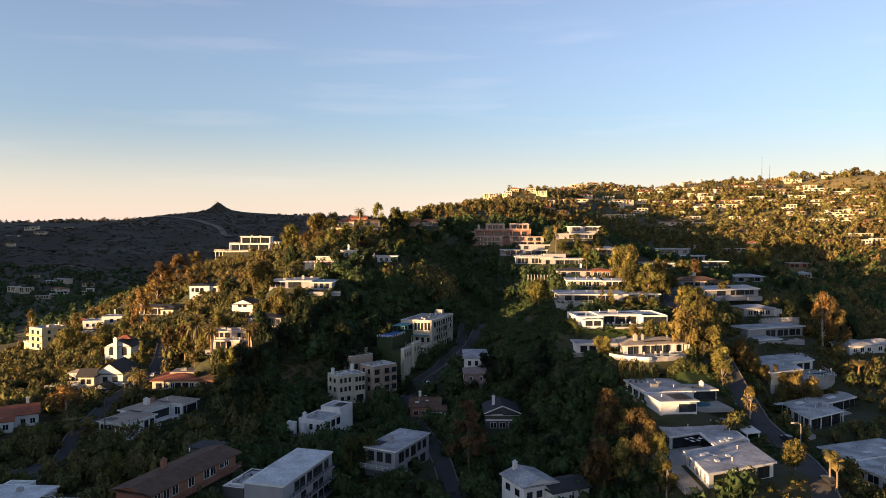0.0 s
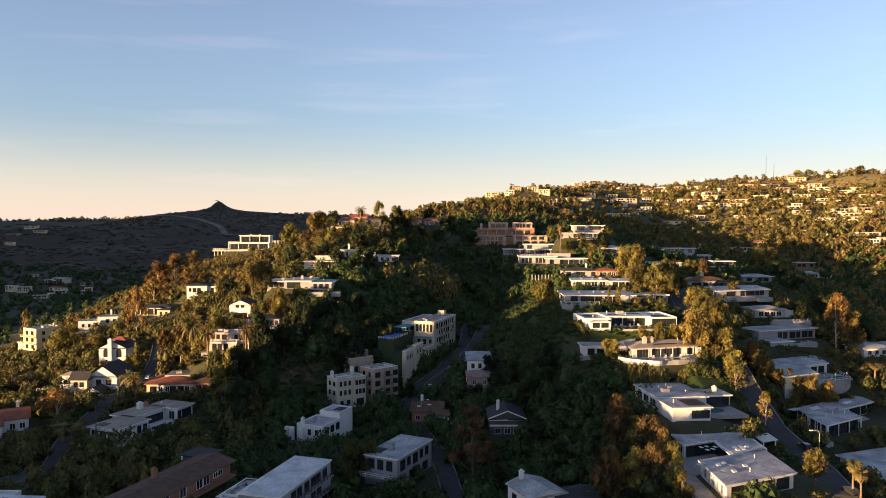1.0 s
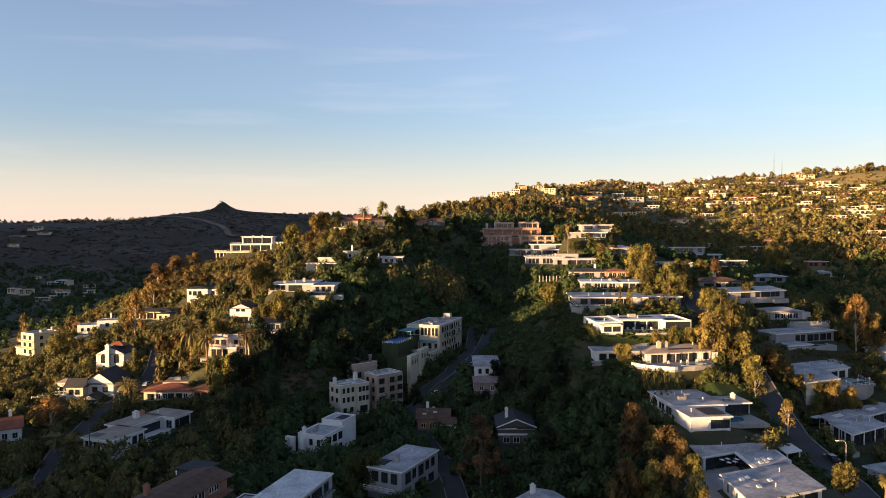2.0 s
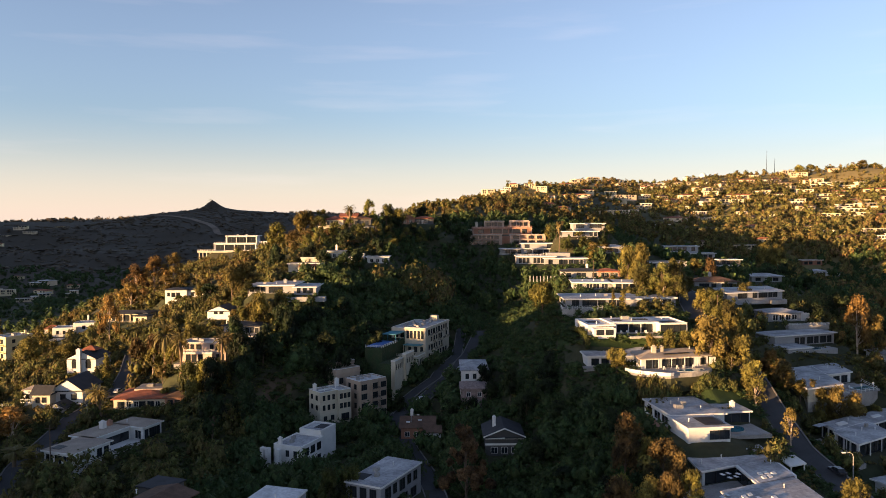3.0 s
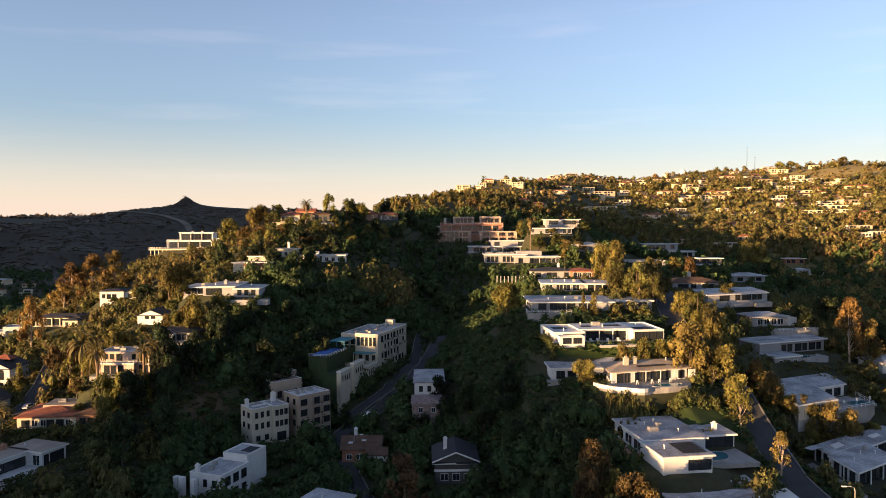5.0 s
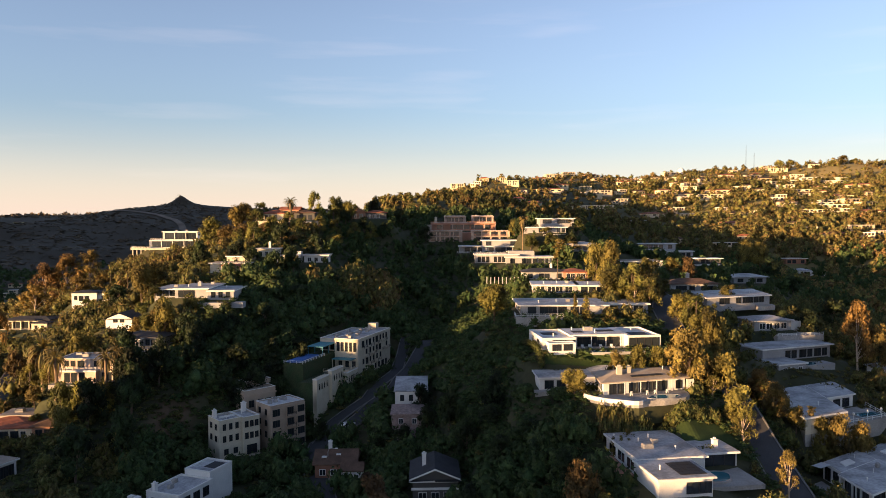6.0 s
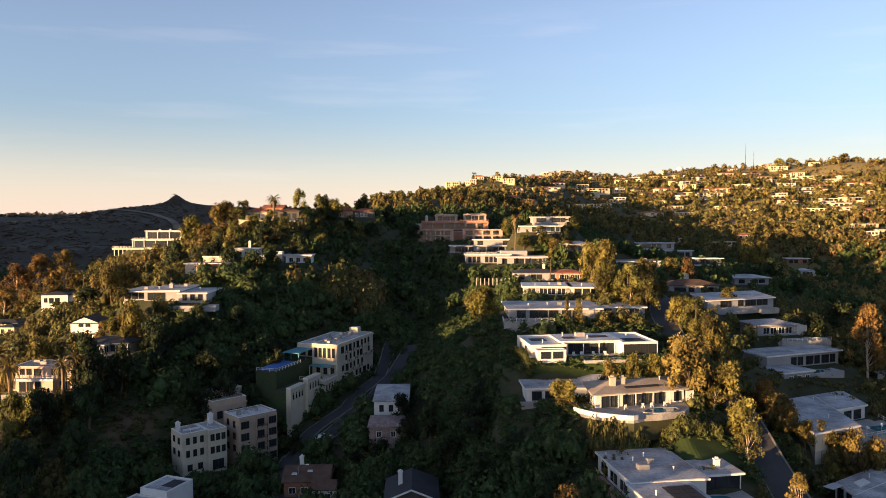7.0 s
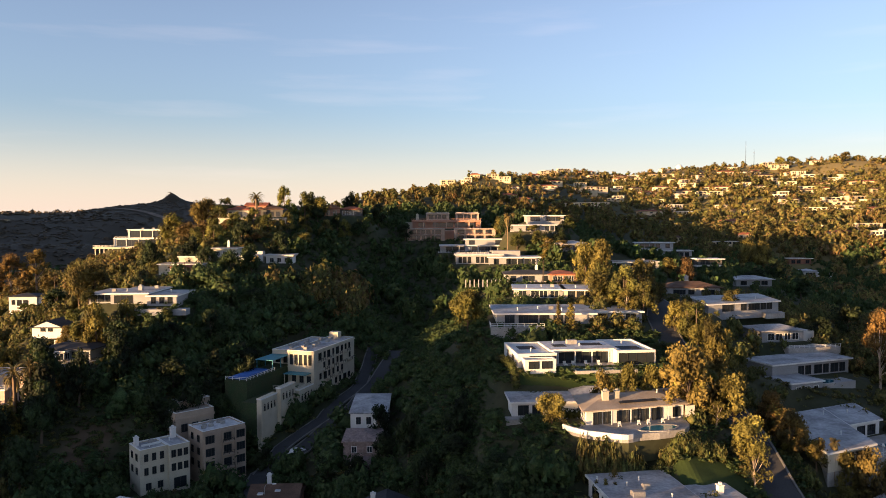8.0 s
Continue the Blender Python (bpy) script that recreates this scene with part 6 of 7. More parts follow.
grow("amber", [(-124, 231, 11, 13), (-156.6, 392.0, 20.0, 14.4), (-148.1, 396.0, 20.0, 16.8), (-139.9, 400.0, 18.5, 15.9), (-150.7, 372.0, 15.0, 14.6), (-136.2, 380.0, 10.7, 13.4), (-137.8, 322.0, 20.0, 10.2), (101.1, 240.0, 9.6, 6.2), (143.1, 266.0, 19.6, 10.6)])
grow("olive", [(-87.8, 328.0, 16.1, 11.3), (-83.7, 332.0, 14.6, 12.4), (-109.1, 352.0, 7.9, 7.4), (-75.1, 254.0, 11.3, 5.7), (-70.2, 255.0, 9.8, 5.7), (-67.5, 268.0, 3.3, 7.1), (492.4, 1000.0, 15.2, 18.3), (507.9, 1000.0, 13.9, 21.3), (560.0, 985.0, 6.1, 18.0), (570.7, 985.0, 11.2, 22.5), (586.2, 985.0, 6.6, 16.5), (602.6, 965.0, 4.1, 20.5), (78.2, 226.0, 13.4, 8.5), (91.0, 246.0, 11.8, 7.3), (98.6, 232.0, 9.4, 7.0), (84.1, 226.0, 7.8, 5.2), (96.5, 222.0, 4.7, 5.1), (93.5, 276.0, 9.0, 6.8), (98.6, 232.0, 7.5, 6.9), (80.6, 392.0, 6.4, 7.2), (51.9, 398.0, 3.6, 5.6), (78.8, 420.0, 3.0, 6.6), (88.9, 440.0, 3.0, 8.2), (65.8, 445.0, 9.9, 7.7)])
grow("olive", [(-68.0, 296.0, 15.1, 6.8), (-61.2, 300.0, 12.4, 4.5), (-92.8, 432.0, 15.5, 13.6), (-22.8, 436.0, 10.4, 9.4), (-89.6, 284.0, 12.7, 6.9), (-86.2, 285.0, 9.3, 5.8), (-181.2, 300.0, 4.5, 14.3), (-165.9, 292.0, 3.0, 13.5), (-171.0, 322.0, 12.4, 12.8), (-153.7, 318.0, 6.2, 10.1), (128.3, 380.0, 8.3, 9.6), (218.2, 500.0, 20.0, 10.9), (227.7, 502.0, 20.0, 10.9), (76.7, 224.0, 13.9, 12.0), (90.4, 244.0, 10.8, 8.0), (103.3, 226.3, 3.1, 6.7), (148.6, 266.0, 15.6, 7.1), (41.8, 162.0, 11.0, 7.7), (62.6, 232.0, 9.6, 3.3), (67.6, 231.0, 9.1, 3.3), (72.2, 231.0, 8.7, 3.6), (109.6, 218.8, 11.6, 4.4), (105.9, 219.9, 8.5, 4.4), (115.3, 219.9, 9.9, 4.6), (94.2, 262.0, 7.5, 6.9), (99.2, 275.0, 10.1, 6.6)])
grow("green", [(-80.7, 254.0, 11.5, 5.7), (-64.3, 411.0, 6.9, 9.9), (-20.5, 190.0, 11.7, 7.6), (-24.5, 186.0, 11.4, 5.9)])
grow("datepalm", [(-71.8, 261.0, 11.4, 6.2), (-85.8, 262.0, 12.8, 5.9), (-48.2, 412.0, 10.6, 8.8), (-95.8, 274.0, 17.5, 7.0), (-71.7, 268.0, 9.9, 7.1), (-106, 247, 9, 8), (-109.6, 208.0, 5.6, 9.3), (-112.2, 256.0, 7.8, 9.4)])
grow("pine", [(82.9, 230.0, 8.5, 8.3), (92.5, 250.0, 12.5, 6.8), (80.1, 300.0, 6.1, 7.5), (86.1, 304.0, 7.1, 10.0), (91.0, 298.0, 6.3, 9.0), (81.9, 232.0, 9.3, 7.5), (-78.0, 166.0, 9.1, 5.8), (84.7, 318.0, 11.1, 7.8), (91.7, 304.0, 11.4, 13.2), (83.6, 298.0, 8.5, 9.3), (96.7, 300.0, 7.5, 9.0), (95.9, 272.0, 10.8, 8.7), (98.3, 226.0, 7.4, 6.9), (83.0, 214.0, 4.2, 5.4), (119.6, 300.0, 7.1, 8.1)])
grow("fanpalm", [(69.6, 425.0, 9.2, 3.0), (92.4, 420.0, 6.3, 3.0), (103.6, 219.9, 9.1, 2.8), (137.6, 232.7, 7.6, 5.9), (84.1, 152.0, 10.0, 4.6), (84.0, 150.0, 9.8, 4.3), (95.6, 148.0, 9.9, 4.0), (63.9, 402.0, 22.8, 4.6), (94.1, 436.0, 3.0, 4.4)])
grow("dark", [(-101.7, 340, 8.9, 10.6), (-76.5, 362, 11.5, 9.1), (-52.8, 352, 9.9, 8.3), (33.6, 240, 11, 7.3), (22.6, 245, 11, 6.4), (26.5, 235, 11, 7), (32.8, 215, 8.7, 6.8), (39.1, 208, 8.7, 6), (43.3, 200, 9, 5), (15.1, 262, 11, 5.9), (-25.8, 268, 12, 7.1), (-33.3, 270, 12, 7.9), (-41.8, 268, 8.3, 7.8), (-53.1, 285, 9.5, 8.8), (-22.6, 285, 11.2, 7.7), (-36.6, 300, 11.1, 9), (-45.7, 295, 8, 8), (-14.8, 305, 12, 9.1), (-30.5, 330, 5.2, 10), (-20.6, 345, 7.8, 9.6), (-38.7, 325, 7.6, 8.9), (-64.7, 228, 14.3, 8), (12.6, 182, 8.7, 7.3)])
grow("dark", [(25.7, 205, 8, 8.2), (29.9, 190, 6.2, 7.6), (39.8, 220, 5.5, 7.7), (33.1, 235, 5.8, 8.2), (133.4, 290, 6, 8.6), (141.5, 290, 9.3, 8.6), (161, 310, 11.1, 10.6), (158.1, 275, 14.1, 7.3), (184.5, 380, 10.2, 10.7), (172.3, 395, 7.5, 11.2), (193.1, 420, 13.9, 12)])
grow("euca", [(-101, 276.0, 11, 6.3), (-103.9, 208.0, 5.8, 5.0), (-171.3, 330.0, 14.1, 6.8), (-221.4, 380.0, 19.7, 7.3), (82.7, 405.0, 6.7, 8.0), (87.9, 400.0, 5.2, 9.6), (83.0, 286.0, 8.4, 6.5), (47.8, 150.0, 8.3, 4.8)])
grow("rust", [(-57.1, 400.0, 6.1, 9.6), (-68.8, 402.0, 6.9, 11.4), (-78.5, 410.0, 8.3, 9.9), (-43.1, 385.0, 4.0, 7.6), (-111.7, 288.0, 11, 4.2), (-159.5, 262.0, 3.8, 12.5), (-106.4, 290.0, 10, 5.1), (125.1, 352.0, 11.6, 8.3), (101.4, 241.0, 8.2, 5.3), (87.9, 236.0, 7.7, 3.4), (43.9, 186.0, 15.4, 7.7), (47.5, 172.0, 10.4, 8.5), (36.6, 165.0, 14.7, 5.8), (164.4, 300.0, 12.4, 2.4)])
grow("pine", [(-39.6, 432, 15.5, 10), (-30, 434, 14.5, 9), (-66, 428, 11, 9)])
grow("round", [(-75.1, 424, 17, 13), (-23.9, 390.0, 7.0, 9.4), (-77.3, 248.0, 8.7, 6.2), (38.6, 286.0, 13.5, 10.5), (50.4, 223.0, 6.9, 6.8), (77.4, 155.0, 7.7, 6.2)])
grow("olive", [(83.5, 338, 17, 8.5), (88.5, 335, 18, 8.5), (85.5, 331, 12, 7)])
grow("pine", [(-61, 390, 10, 8), (-54, 396, 10, 8), (-47, 401, 10, 8), (-40, 396, 9, 8), (-33, 404, 10, 8), (-26, 410, 10, 8), (-18, 418, 10, 8), (-66, 382, 9, 8), (-10, 426, 10, 8)])
grow("olive", [(-91, 268, 7, 6), (-92.5, 263, 6, 6), (-90, 258.5, 5, 5), (-93, 273, 7, 6)])
grow("pine", [(84, 292, 14, 10), (91, 296, 15, 10), (78, 297, 12, 9), (88, 286, 11, 8)])
grow("dark", [(-24, 266, 9, 8), (-20, 262, 8, 7), (-28, 272, 9, 8), (-29, 279, 8, 8), (-13, 262, 6, 6), (-25, 284, 9, 8), (4, 250, 6, 6), (11, 247, 6, 6), (17, 250, 7, 7)])
grow("green", [(-79.5, 307, 5, 6), (-77, 303, 5, 6), (-75.5, 308, 4, 6), (-73, 303, 4.5, 6), (-70, 302.5, 4, 5), (-92, 342, 5, 7), (-88, 339, 5, 7), (-121, 356, 3, 5), (-117, 355, 3, 5), (-66, 297, 4, 6), (-61.5, 298, 4, 6)])
grow("cypress", [(-122.7, 287.0, 9.0, 3.8), (-121.1, 284.0, 9.0, 3.8), (-106.8, 281.0, 8.0, 3.4), (-104.1, 206.0, 6.0, 5.6), (61.2, 272.0, 9.2, 2.5), (64.0, 270.0, 9.3, 4.3), (54.8, 206.0, 4.5, 1.8), (56.1, 205.0, 4.8, 1.8), (57.7, 205.0, 4.2, 1.8)])
grow("sycamore", [(81.8, 222.0, 5.6, 5.7), (81.9, 206.0, 7.9, 5.1), (82.9, 190.0, 9.2, 5.3), (58.4, 208.0, 5, 3.2)])
grow("bare", [(7.1, 192.0, 21.5, 14.0)])
grow("rust", [(41, 178, 10, 6), (50, 170, 8, 5), (45, 160, 9, 6)])
grow("olive", [(47, 181, 9, 5), (52, 177, 7, 5), (49, 160, 8, 5), (38, 170, 10, 6)])
grow("dark", [(43, 168, 8, 7), (36, 178, 8, 7), (47, 153, 8, 7), (40, 158, 8, 7)])


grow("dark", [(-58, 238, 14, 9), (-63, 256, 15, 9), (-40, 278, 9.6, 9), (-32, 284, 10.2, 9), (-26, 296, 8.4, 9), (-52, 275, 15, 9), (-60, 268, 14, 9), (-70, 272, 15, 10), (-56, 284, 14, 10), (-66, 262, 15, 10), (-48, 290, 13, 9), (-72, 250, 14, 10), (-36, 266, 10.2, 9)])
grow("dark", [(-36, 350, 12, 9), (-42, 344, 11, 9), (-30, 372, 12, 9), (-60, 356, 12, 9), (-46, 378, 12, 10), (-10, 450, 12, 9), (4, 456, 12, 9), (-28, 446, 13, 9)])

grow("olive", [(-73.5, 302, 8, 5)])
grow("green", [(70, 414, 8, 8), (80, 413, 8, 8), (97, 430, 8, 7)])
grow("dark", [(-24, 434, 9, 8), (-14, 431, 9, 8), (-5, 432, 9, 8), (66, 424, 9, 8), (90, 414, 9, 8), (18, 446, 9, 8)])

grow("olive", [(103.8, 216.3, 5.5, 5), (108.6, 218, 5, 5), (113.5, 219.9, 5.5, 5), (118.8, 222.5, 5, 5), (124.2, 224.8, 5, 5)])

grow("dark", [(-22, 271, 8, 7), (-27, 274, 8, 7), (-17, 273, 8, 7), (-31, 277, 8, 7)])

grow("olive", [(84, 213, 9, 8), (86, 224, 11, 9), (90, 236, 12, 9), (94, 248, 11, 8), (-75, 300.5, 8, 6), (-71.5, 300, 7, 6)])
grow("amber", [(98, 233, 11, 8)])
grow("rust", [(96.5, 222, 10, 7)])

grow("olive", [(-68, 298.5, 5, 5), (-63.5, 298.5, 5, 5), (-79, 299, 5, 5), (-80, 303.5, 5, 4), (100.6, 220.4, 6, 5), (100.6, 227.4, 7, 5), (102.2, 234.9, 7, 6)])
grow("green", [(-58.5, 298.5, 5, 5), (-54, 298.5, 5, 5), (-49, 300, 6, 6)])

# ---- woods and scrub ----
ROADS = {
    "east_street": ([(74, 120), (80, 145), (82.5, 156), (85, 166), (85.5, 181), (84.8, 190), (86, 200), (87, 210), (88.5, 222), (89.5, 234), (89.5, 250), (89.5, 268), (93, 288), (99, 305), (100, 325)], 6.0),
    "canyon_street": ([(12, 150), (3, 180), (-3, 215), (-13, 246), (-13, 258), (-4, 267), (5, 280), (12, 300), (18, 320)], 5.0),
    "upper_drive": ([(-13, 258), (-10, 268), (-1, 280), (7, 300), (10, 325)], 3.6),
    "west_street": ([(-124, 150), (-112, 182), (-104, 193), (-112, 222), (-116, 250), (-111, 272), (-113, 284), (-118, 300)], 6.0),
}


def along(pts, step=3.0):
    out = []
    for (xa, ya), (xb, yb) in zip(pts, pts[1:]):
        n = max(1, int(math.hypot(xb - xa, yb - ya) / step))
        out += [(xa + (xb - xa) * i / n, ya + (yb - ya) * i / n) for i in range(n)]
    return np.array(out + [pts[-1]])


ROADLINE = np.concatenate([along(p) for p, _ in ROADS.values()])
ROADWIDE = np.concatenate([np.full(len(along(p)), w / 2) for p, w in ROADS.values()])
PAVED = [(53, 76, 212, 221), (54, 80, 184, 211)]
OPEN = [(-58, -48, 249, 263), (62, 84, 200, 213), (-66, -50, 252, 268), (66, 90, 256, 270), (52, 82, 205, 219), (44, 82, 236, 247), (67, 78, 184, 198), (-110, -100, 178, 194), (46, 56, 165, 180), (114, 128, 205, 216)]


TALL = {"block_a": 6.0, "block_b": 6.0, "apartment": 5.0, "white_cube": 3.0, "grey_cottage": 3.0, "grey_block": 3.5, "pool_terrace_house": -4.5, "porch_house": -2.0, "gable_house": 0.6, "modern_villa": 0.5, "villa": -2.0, "arched_house": 0.8, "condo_low": 2.2, "glass_villa": -5.0, "white_shed_house": 3.0, "stone_house": 2.5, "white_gable_house": 3.0, "yellow_house": 0.5, "pink_house": 2.2, "terrace_lower": 0.5, "row_house": 1.6, "condo_high": 2.0}


def clear(x, y, h, gap):
    """Which plants may stand: off the plots, streets and lawns, and low in front of the houses."""
    ok = np.ones(len(x), bool)
    z = ground(x, y)
    top = z + h
    for key, (x0, y0, x1, y1, hz, depth, w, a) in SITES.items():
        u = (x - x0) * math.cos(a) + (y - y0) * math.sin(a)
        v = -(x - x0) * math.sin(a) + (y - y0) * math.cos(a)
        ok &= ~((u > -gap - 2.5) & (u < w + gap + 2.5) & (v > -gap - 2) & (v < depth + gap + 2))
        cx, cy = (x0 + x1) / 2, (y0 + y1) / 2
        dist = math.hypot(cx - 10, cy - 40)
        dx, dy = (10 - cx) / dist, (40 - cy) / dist
        ahead = (x - cx) * dx + (y - cy) * dy
        side = np.abs((x - cx) * -dy + (y - cy) * dx)
        drop = max(0.05, (58 - hz) / dist)
        ok &= ~((ahead > -depth) & (ahead < 40) & (side < w / 2 + gap) & (h > 1.3) & (top > hz + TALL.get(key, 1.3) + np.maximum(ahead, 0) * drop) & (rng.uniform(0, 1, len(x)) > 0.06))
    for xa, xb, ya, yb in PAVED:
        ok &= ~((x > xa) & (x < xb) & (y > ya) & (y < yb))
    for xa, xb, ya, yb in OPEN:
        ok &= ~((x > xa) & (x < xb) & (y > ya) & (y < yb) & (h > 1.5))
    d = np.hypot(x[:, None] - ROADLINE[None, :, 0], y[:, None] - ROADLINE[None, :, 1]) - ROADWIDE[None]
    ok &= d.min(1) > gap * 0.6 + 0.3
    ok &= ~((d.min(1) < 5) & (h > 2.6) & (x > 70))
    return ok


def plant_form(n, lobes_n, size, tall):
    cs, rs = [], []
    for i in range(lobes_n):
        a, r = rng.uniform(0, 6.28), 0.62 * math.sqrt(rng.uniform(0, 1))
        z = rng.uniform(0.25, 0.75) * tall
        cs.append((r * math.cos(a), r * math.sin(a), z)), rs.append(rng.uniform(0.34, 0.6))
    return leaves(cs, rs, n, size, 1.0, 0.6, 0.8, True)


def woods(name, label, mat, xs, ys, hs, ws, forms):
    """Many plants joined into one mesh."""
    gz = ground(xs, ys)
    vs, fqs, fts, k = [], [], [], 0
    turn = rng.uniform(0, 6.28, len(xs))
    which = rng.integers(0, len(forms), len(xs))
    for x, y, z, h, w, a, j in zip(xs, ys, gz, hs, ws, turn, which):
        v, fq, ft = forms[j]
        c, s = math.cos(a) * w, math.sin(a) * w
        vs.append(np.stack([v[:, 0] * c - v[:, 1] * s + x, v[:, 0] * s + v[:, 1] * c + y, v[:, 2] * h + z - 0.1 * h], 1))
        fqs.append(fq + k), fts.append(ft + k)
        k += len(v)
    ob = new(name, to_mesh(name, np.concatenate(vs), np.concatenate(fqs), np.concatenate(fts), mat))
    return tagged(ob, label, "vegetation", kind="stuff")


def scatter(n, x0, x1, y0, y1, h0, h1, gap, keep=None, power=1.6):
    x, y = rng.uniform(x0, x1, n), rng.uniform(y0, y1, n)
    h = h0 + (h1 - h0) * rng.uniform(0, 1, n) ** power
    ok = clear(x, y, h, gap)
    if keep is not None:
        ok &= keep(x, y)
    return x[ok], y[ok], h[ok]


# leaf tone darkened to carry the shade over canyon, gully and slopes
WOODSHADE = material("shade_darkened_leaves", (0.041, 0.074, 0.023), 0.8, 0.8, 0.10, 2.6, bump=0.10, island=0.35, tint=(0.050, 0.073, 0.022), leafy=0.25)
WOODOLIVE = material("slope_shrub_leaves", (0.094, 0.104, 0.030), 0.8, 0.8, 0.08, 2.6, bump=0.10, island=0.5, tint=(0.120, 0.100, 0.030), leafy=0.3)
SCRUB = material("chaparral", (0.102, 0.080, 0.052), 0.85, 0.4, 0.02, 0.4, island=0.2, tint=(0.118, 0.086, 0.056))
FARLEAF = material("far_hillside_leaves", (0.135, 0.130, 0.040), 0.85, 0.7, 0.03, 1.2, bump=0.1, island=0.6, tint=(0.20, 0.150, 0.050), leafy=0.3)
GROVELEAF = material("grove_leaves", (0.125, 0.125, 0.038), 0.85, 0.7, 0.03, 1.2, bump=0.1, island=0.5, tint=(0.19, 0.155, 0.048), leafy=0.3)
BANKLEAF = material("bank_shrub_leaves", (0.058, 0.082, 0.024), 0.8, 0.8, 0.10, 2.6, bump=0.10, island=0.45, tint=(0.075, 0.080, 0.026), leafy=0.3)
# golden tint puts the low sun on spur and crest into the colour
SUNLEAF = material("sun_gilded_leaves", (0.098, 0.104, 0.030), 0.8, 0.8, 0.06, 2.0, bump=0.10, island=0.5, tint=(0.145, 0.108, 0.032), leafy=0.3)
near_forms = [plant_form(124, 4, 0.145, 1.0) for _ in range(8)]
low_forms = [plant_form(24, 1, 0.21, 1.0) for _ in range(6)]
mid_forms = [plant_form(56, 2, 0.22, 1.0) for _ in range(5)]
far_forms = [plant_form(34, 2, 0.22, 0.9) for _ in range(5)]
canyon = lambda x, y: (np.abs(x - 5) < 62 + (y - 240) * 0.03)
flank = lambda x, y: ~canyon(x, y)
x, y, h = scatter(4300, -70, 66, 120, 345, 1.0, 6.5, 0.6, canyon, 1.7)
h = np.where((x > 12) & (x < 50) & (y > 215), np.minimum(h, 2.6), h)
woods("canyon_woodland", "dense dark green canyon trees and shrubs in shade", WOODSHADE, x, y, h, np.maximum(h * rng.uniform(0.5, 0.8, len(h)) + 0.9, 2.5), near_forms)
x, y, h = scatter(2800, -230, -40, 130, 345, 0.9, 6.5, 0.4, flank)
woods("west_spur_shrubs", "olive and golden garden shrubs on the spur", WOODOLIVE, x, y, h, h * rng.uniform(0.45, 0.75, len(h)) + 0.4, near_forms)
x, y, h = scatter(4600, 40, 200, 125, 345, 0.8, 5.0, 0.4, flank)
woods("east_slope_shrubs", "olive garden shrubs and hedges between villas", WOODOLIVE, x, y, h, h * rng.uniform(0.45, 0.75, len(h)) + 0.4, near_forms)
x, y, h = scatter(8000, -200, 190, 130, 345, 0.5, 1.3, 0.1)
woods("ground_cover", "low dry ground cover shrubs between plots", WOODOLIVE, x, y, h, h * rng.uniform(0.8, 1.4, len(h)) + 0.7, low_forms)
x, y, h = scatter(5600, 24, 96, 160, 275, 0.6, 1.5, 0.1)
woods("slope_cover", "dark green low cover on the villa slope", WOODSHADE, x, y, h, h * rng.uniform(0.8, 1.3, len(h)) + 0.8, low_forms)
x, y, h = rng.uniform(49, 79, 150), rng.uniform(212.0, 213.6, 150), rng.uniform(3.6, 7.0, 150)
h = np.where(x > 64, h * 0.4, np.where(x < 53, h * 0.5, h))
woods("patio_bank_shrubs", "upright golden green shrubs on the bank under a patio", WOODOLIVE, x, y, h, h * 0.16 + 0.7, near_forms)
x, y, h = scatter(3600, -125, -42, 185, 278, 0.7, 1.8, 0.1)
woods("bank_cover", "green low shrubs on the banks round the houses", BANKLEAF, x, y, h, h * rng.uniform(0.7, 1.1, len(h)) + 0.9, low_forms)
x, y, h = scatter(3000, -175, -48, 278, 372, 0.7, 1.9, 0.1)
woods("garden_cover", "olive garden shrubs round the spur houses", WOODOLIVE, x, y, h, h * rng.uniform(0.7, 1.1, len(h)) + 0.8, low_forms)
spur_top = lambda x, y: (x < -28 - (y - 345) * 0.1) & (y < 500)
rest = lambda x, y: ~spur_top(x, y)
x, y, h = scatter(2900, -60, 330, 345, 545, 1.5, 8.0, 0.8, rest)
woods("upper_slope_trees", "mixed dark green trees covering upper slopes", WOODSHADE, x, y, h, h * rng.uniform(0.45, 0.75, len(h)) + 0.6, mid_forms)
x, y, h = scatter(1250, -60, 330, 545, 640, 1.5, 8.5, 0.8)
woods("ridge_crest_trees", "golden green trees along the sunlit ridge crest", SUNLEAF, x, y, h, h * rng.uniform(0.45, 0.75, len(h)) + 0.6, mid_forms)
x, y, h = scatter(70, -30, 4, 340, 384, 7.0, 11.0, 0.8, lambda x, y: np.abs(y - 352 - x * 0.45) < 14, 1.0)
woods("canyon_rim_trees", "tall olive green oaks along the canyon rim", SUNLEAF, x, y, h, h * rng.uniform(0.5, 0.7, len(h)), near_forms)
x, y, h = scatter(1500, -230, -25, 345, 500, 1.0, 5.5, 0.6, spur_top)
woods("spur_top_trees", "golden and olive trees covering the sunny spur", SUNLEAF, x, y, h, h * rng.uniform(0.5, 0.8, len(h)) + 0.6, near_forms)
x, y, h = scatter(4600, -70, 110, 300, 480, 0.7, 3.0, 0.2)
woods("gully_brush", "dense dark green brush filling the upper gully", WOODSHADE, x, y, h, h * rng.uniform(0.6, 1.0, len(h)) + 0.8, low_forms)
x, y, h = scatter(3400, 200, 520, 300, 640, 1.5, 8.0, 0.8)
woods("east_valley_trees", "olive green trees on the eastern valley side", FARLEAF, x, y, h, h * rng.uniform(0.45, 0.75, len(h)) + 0.6, mid_forms)
x, y, h = scatter(6300, -60, 900, 620, 1180, 1.5, 8.5, 0.8, None, 2.2)
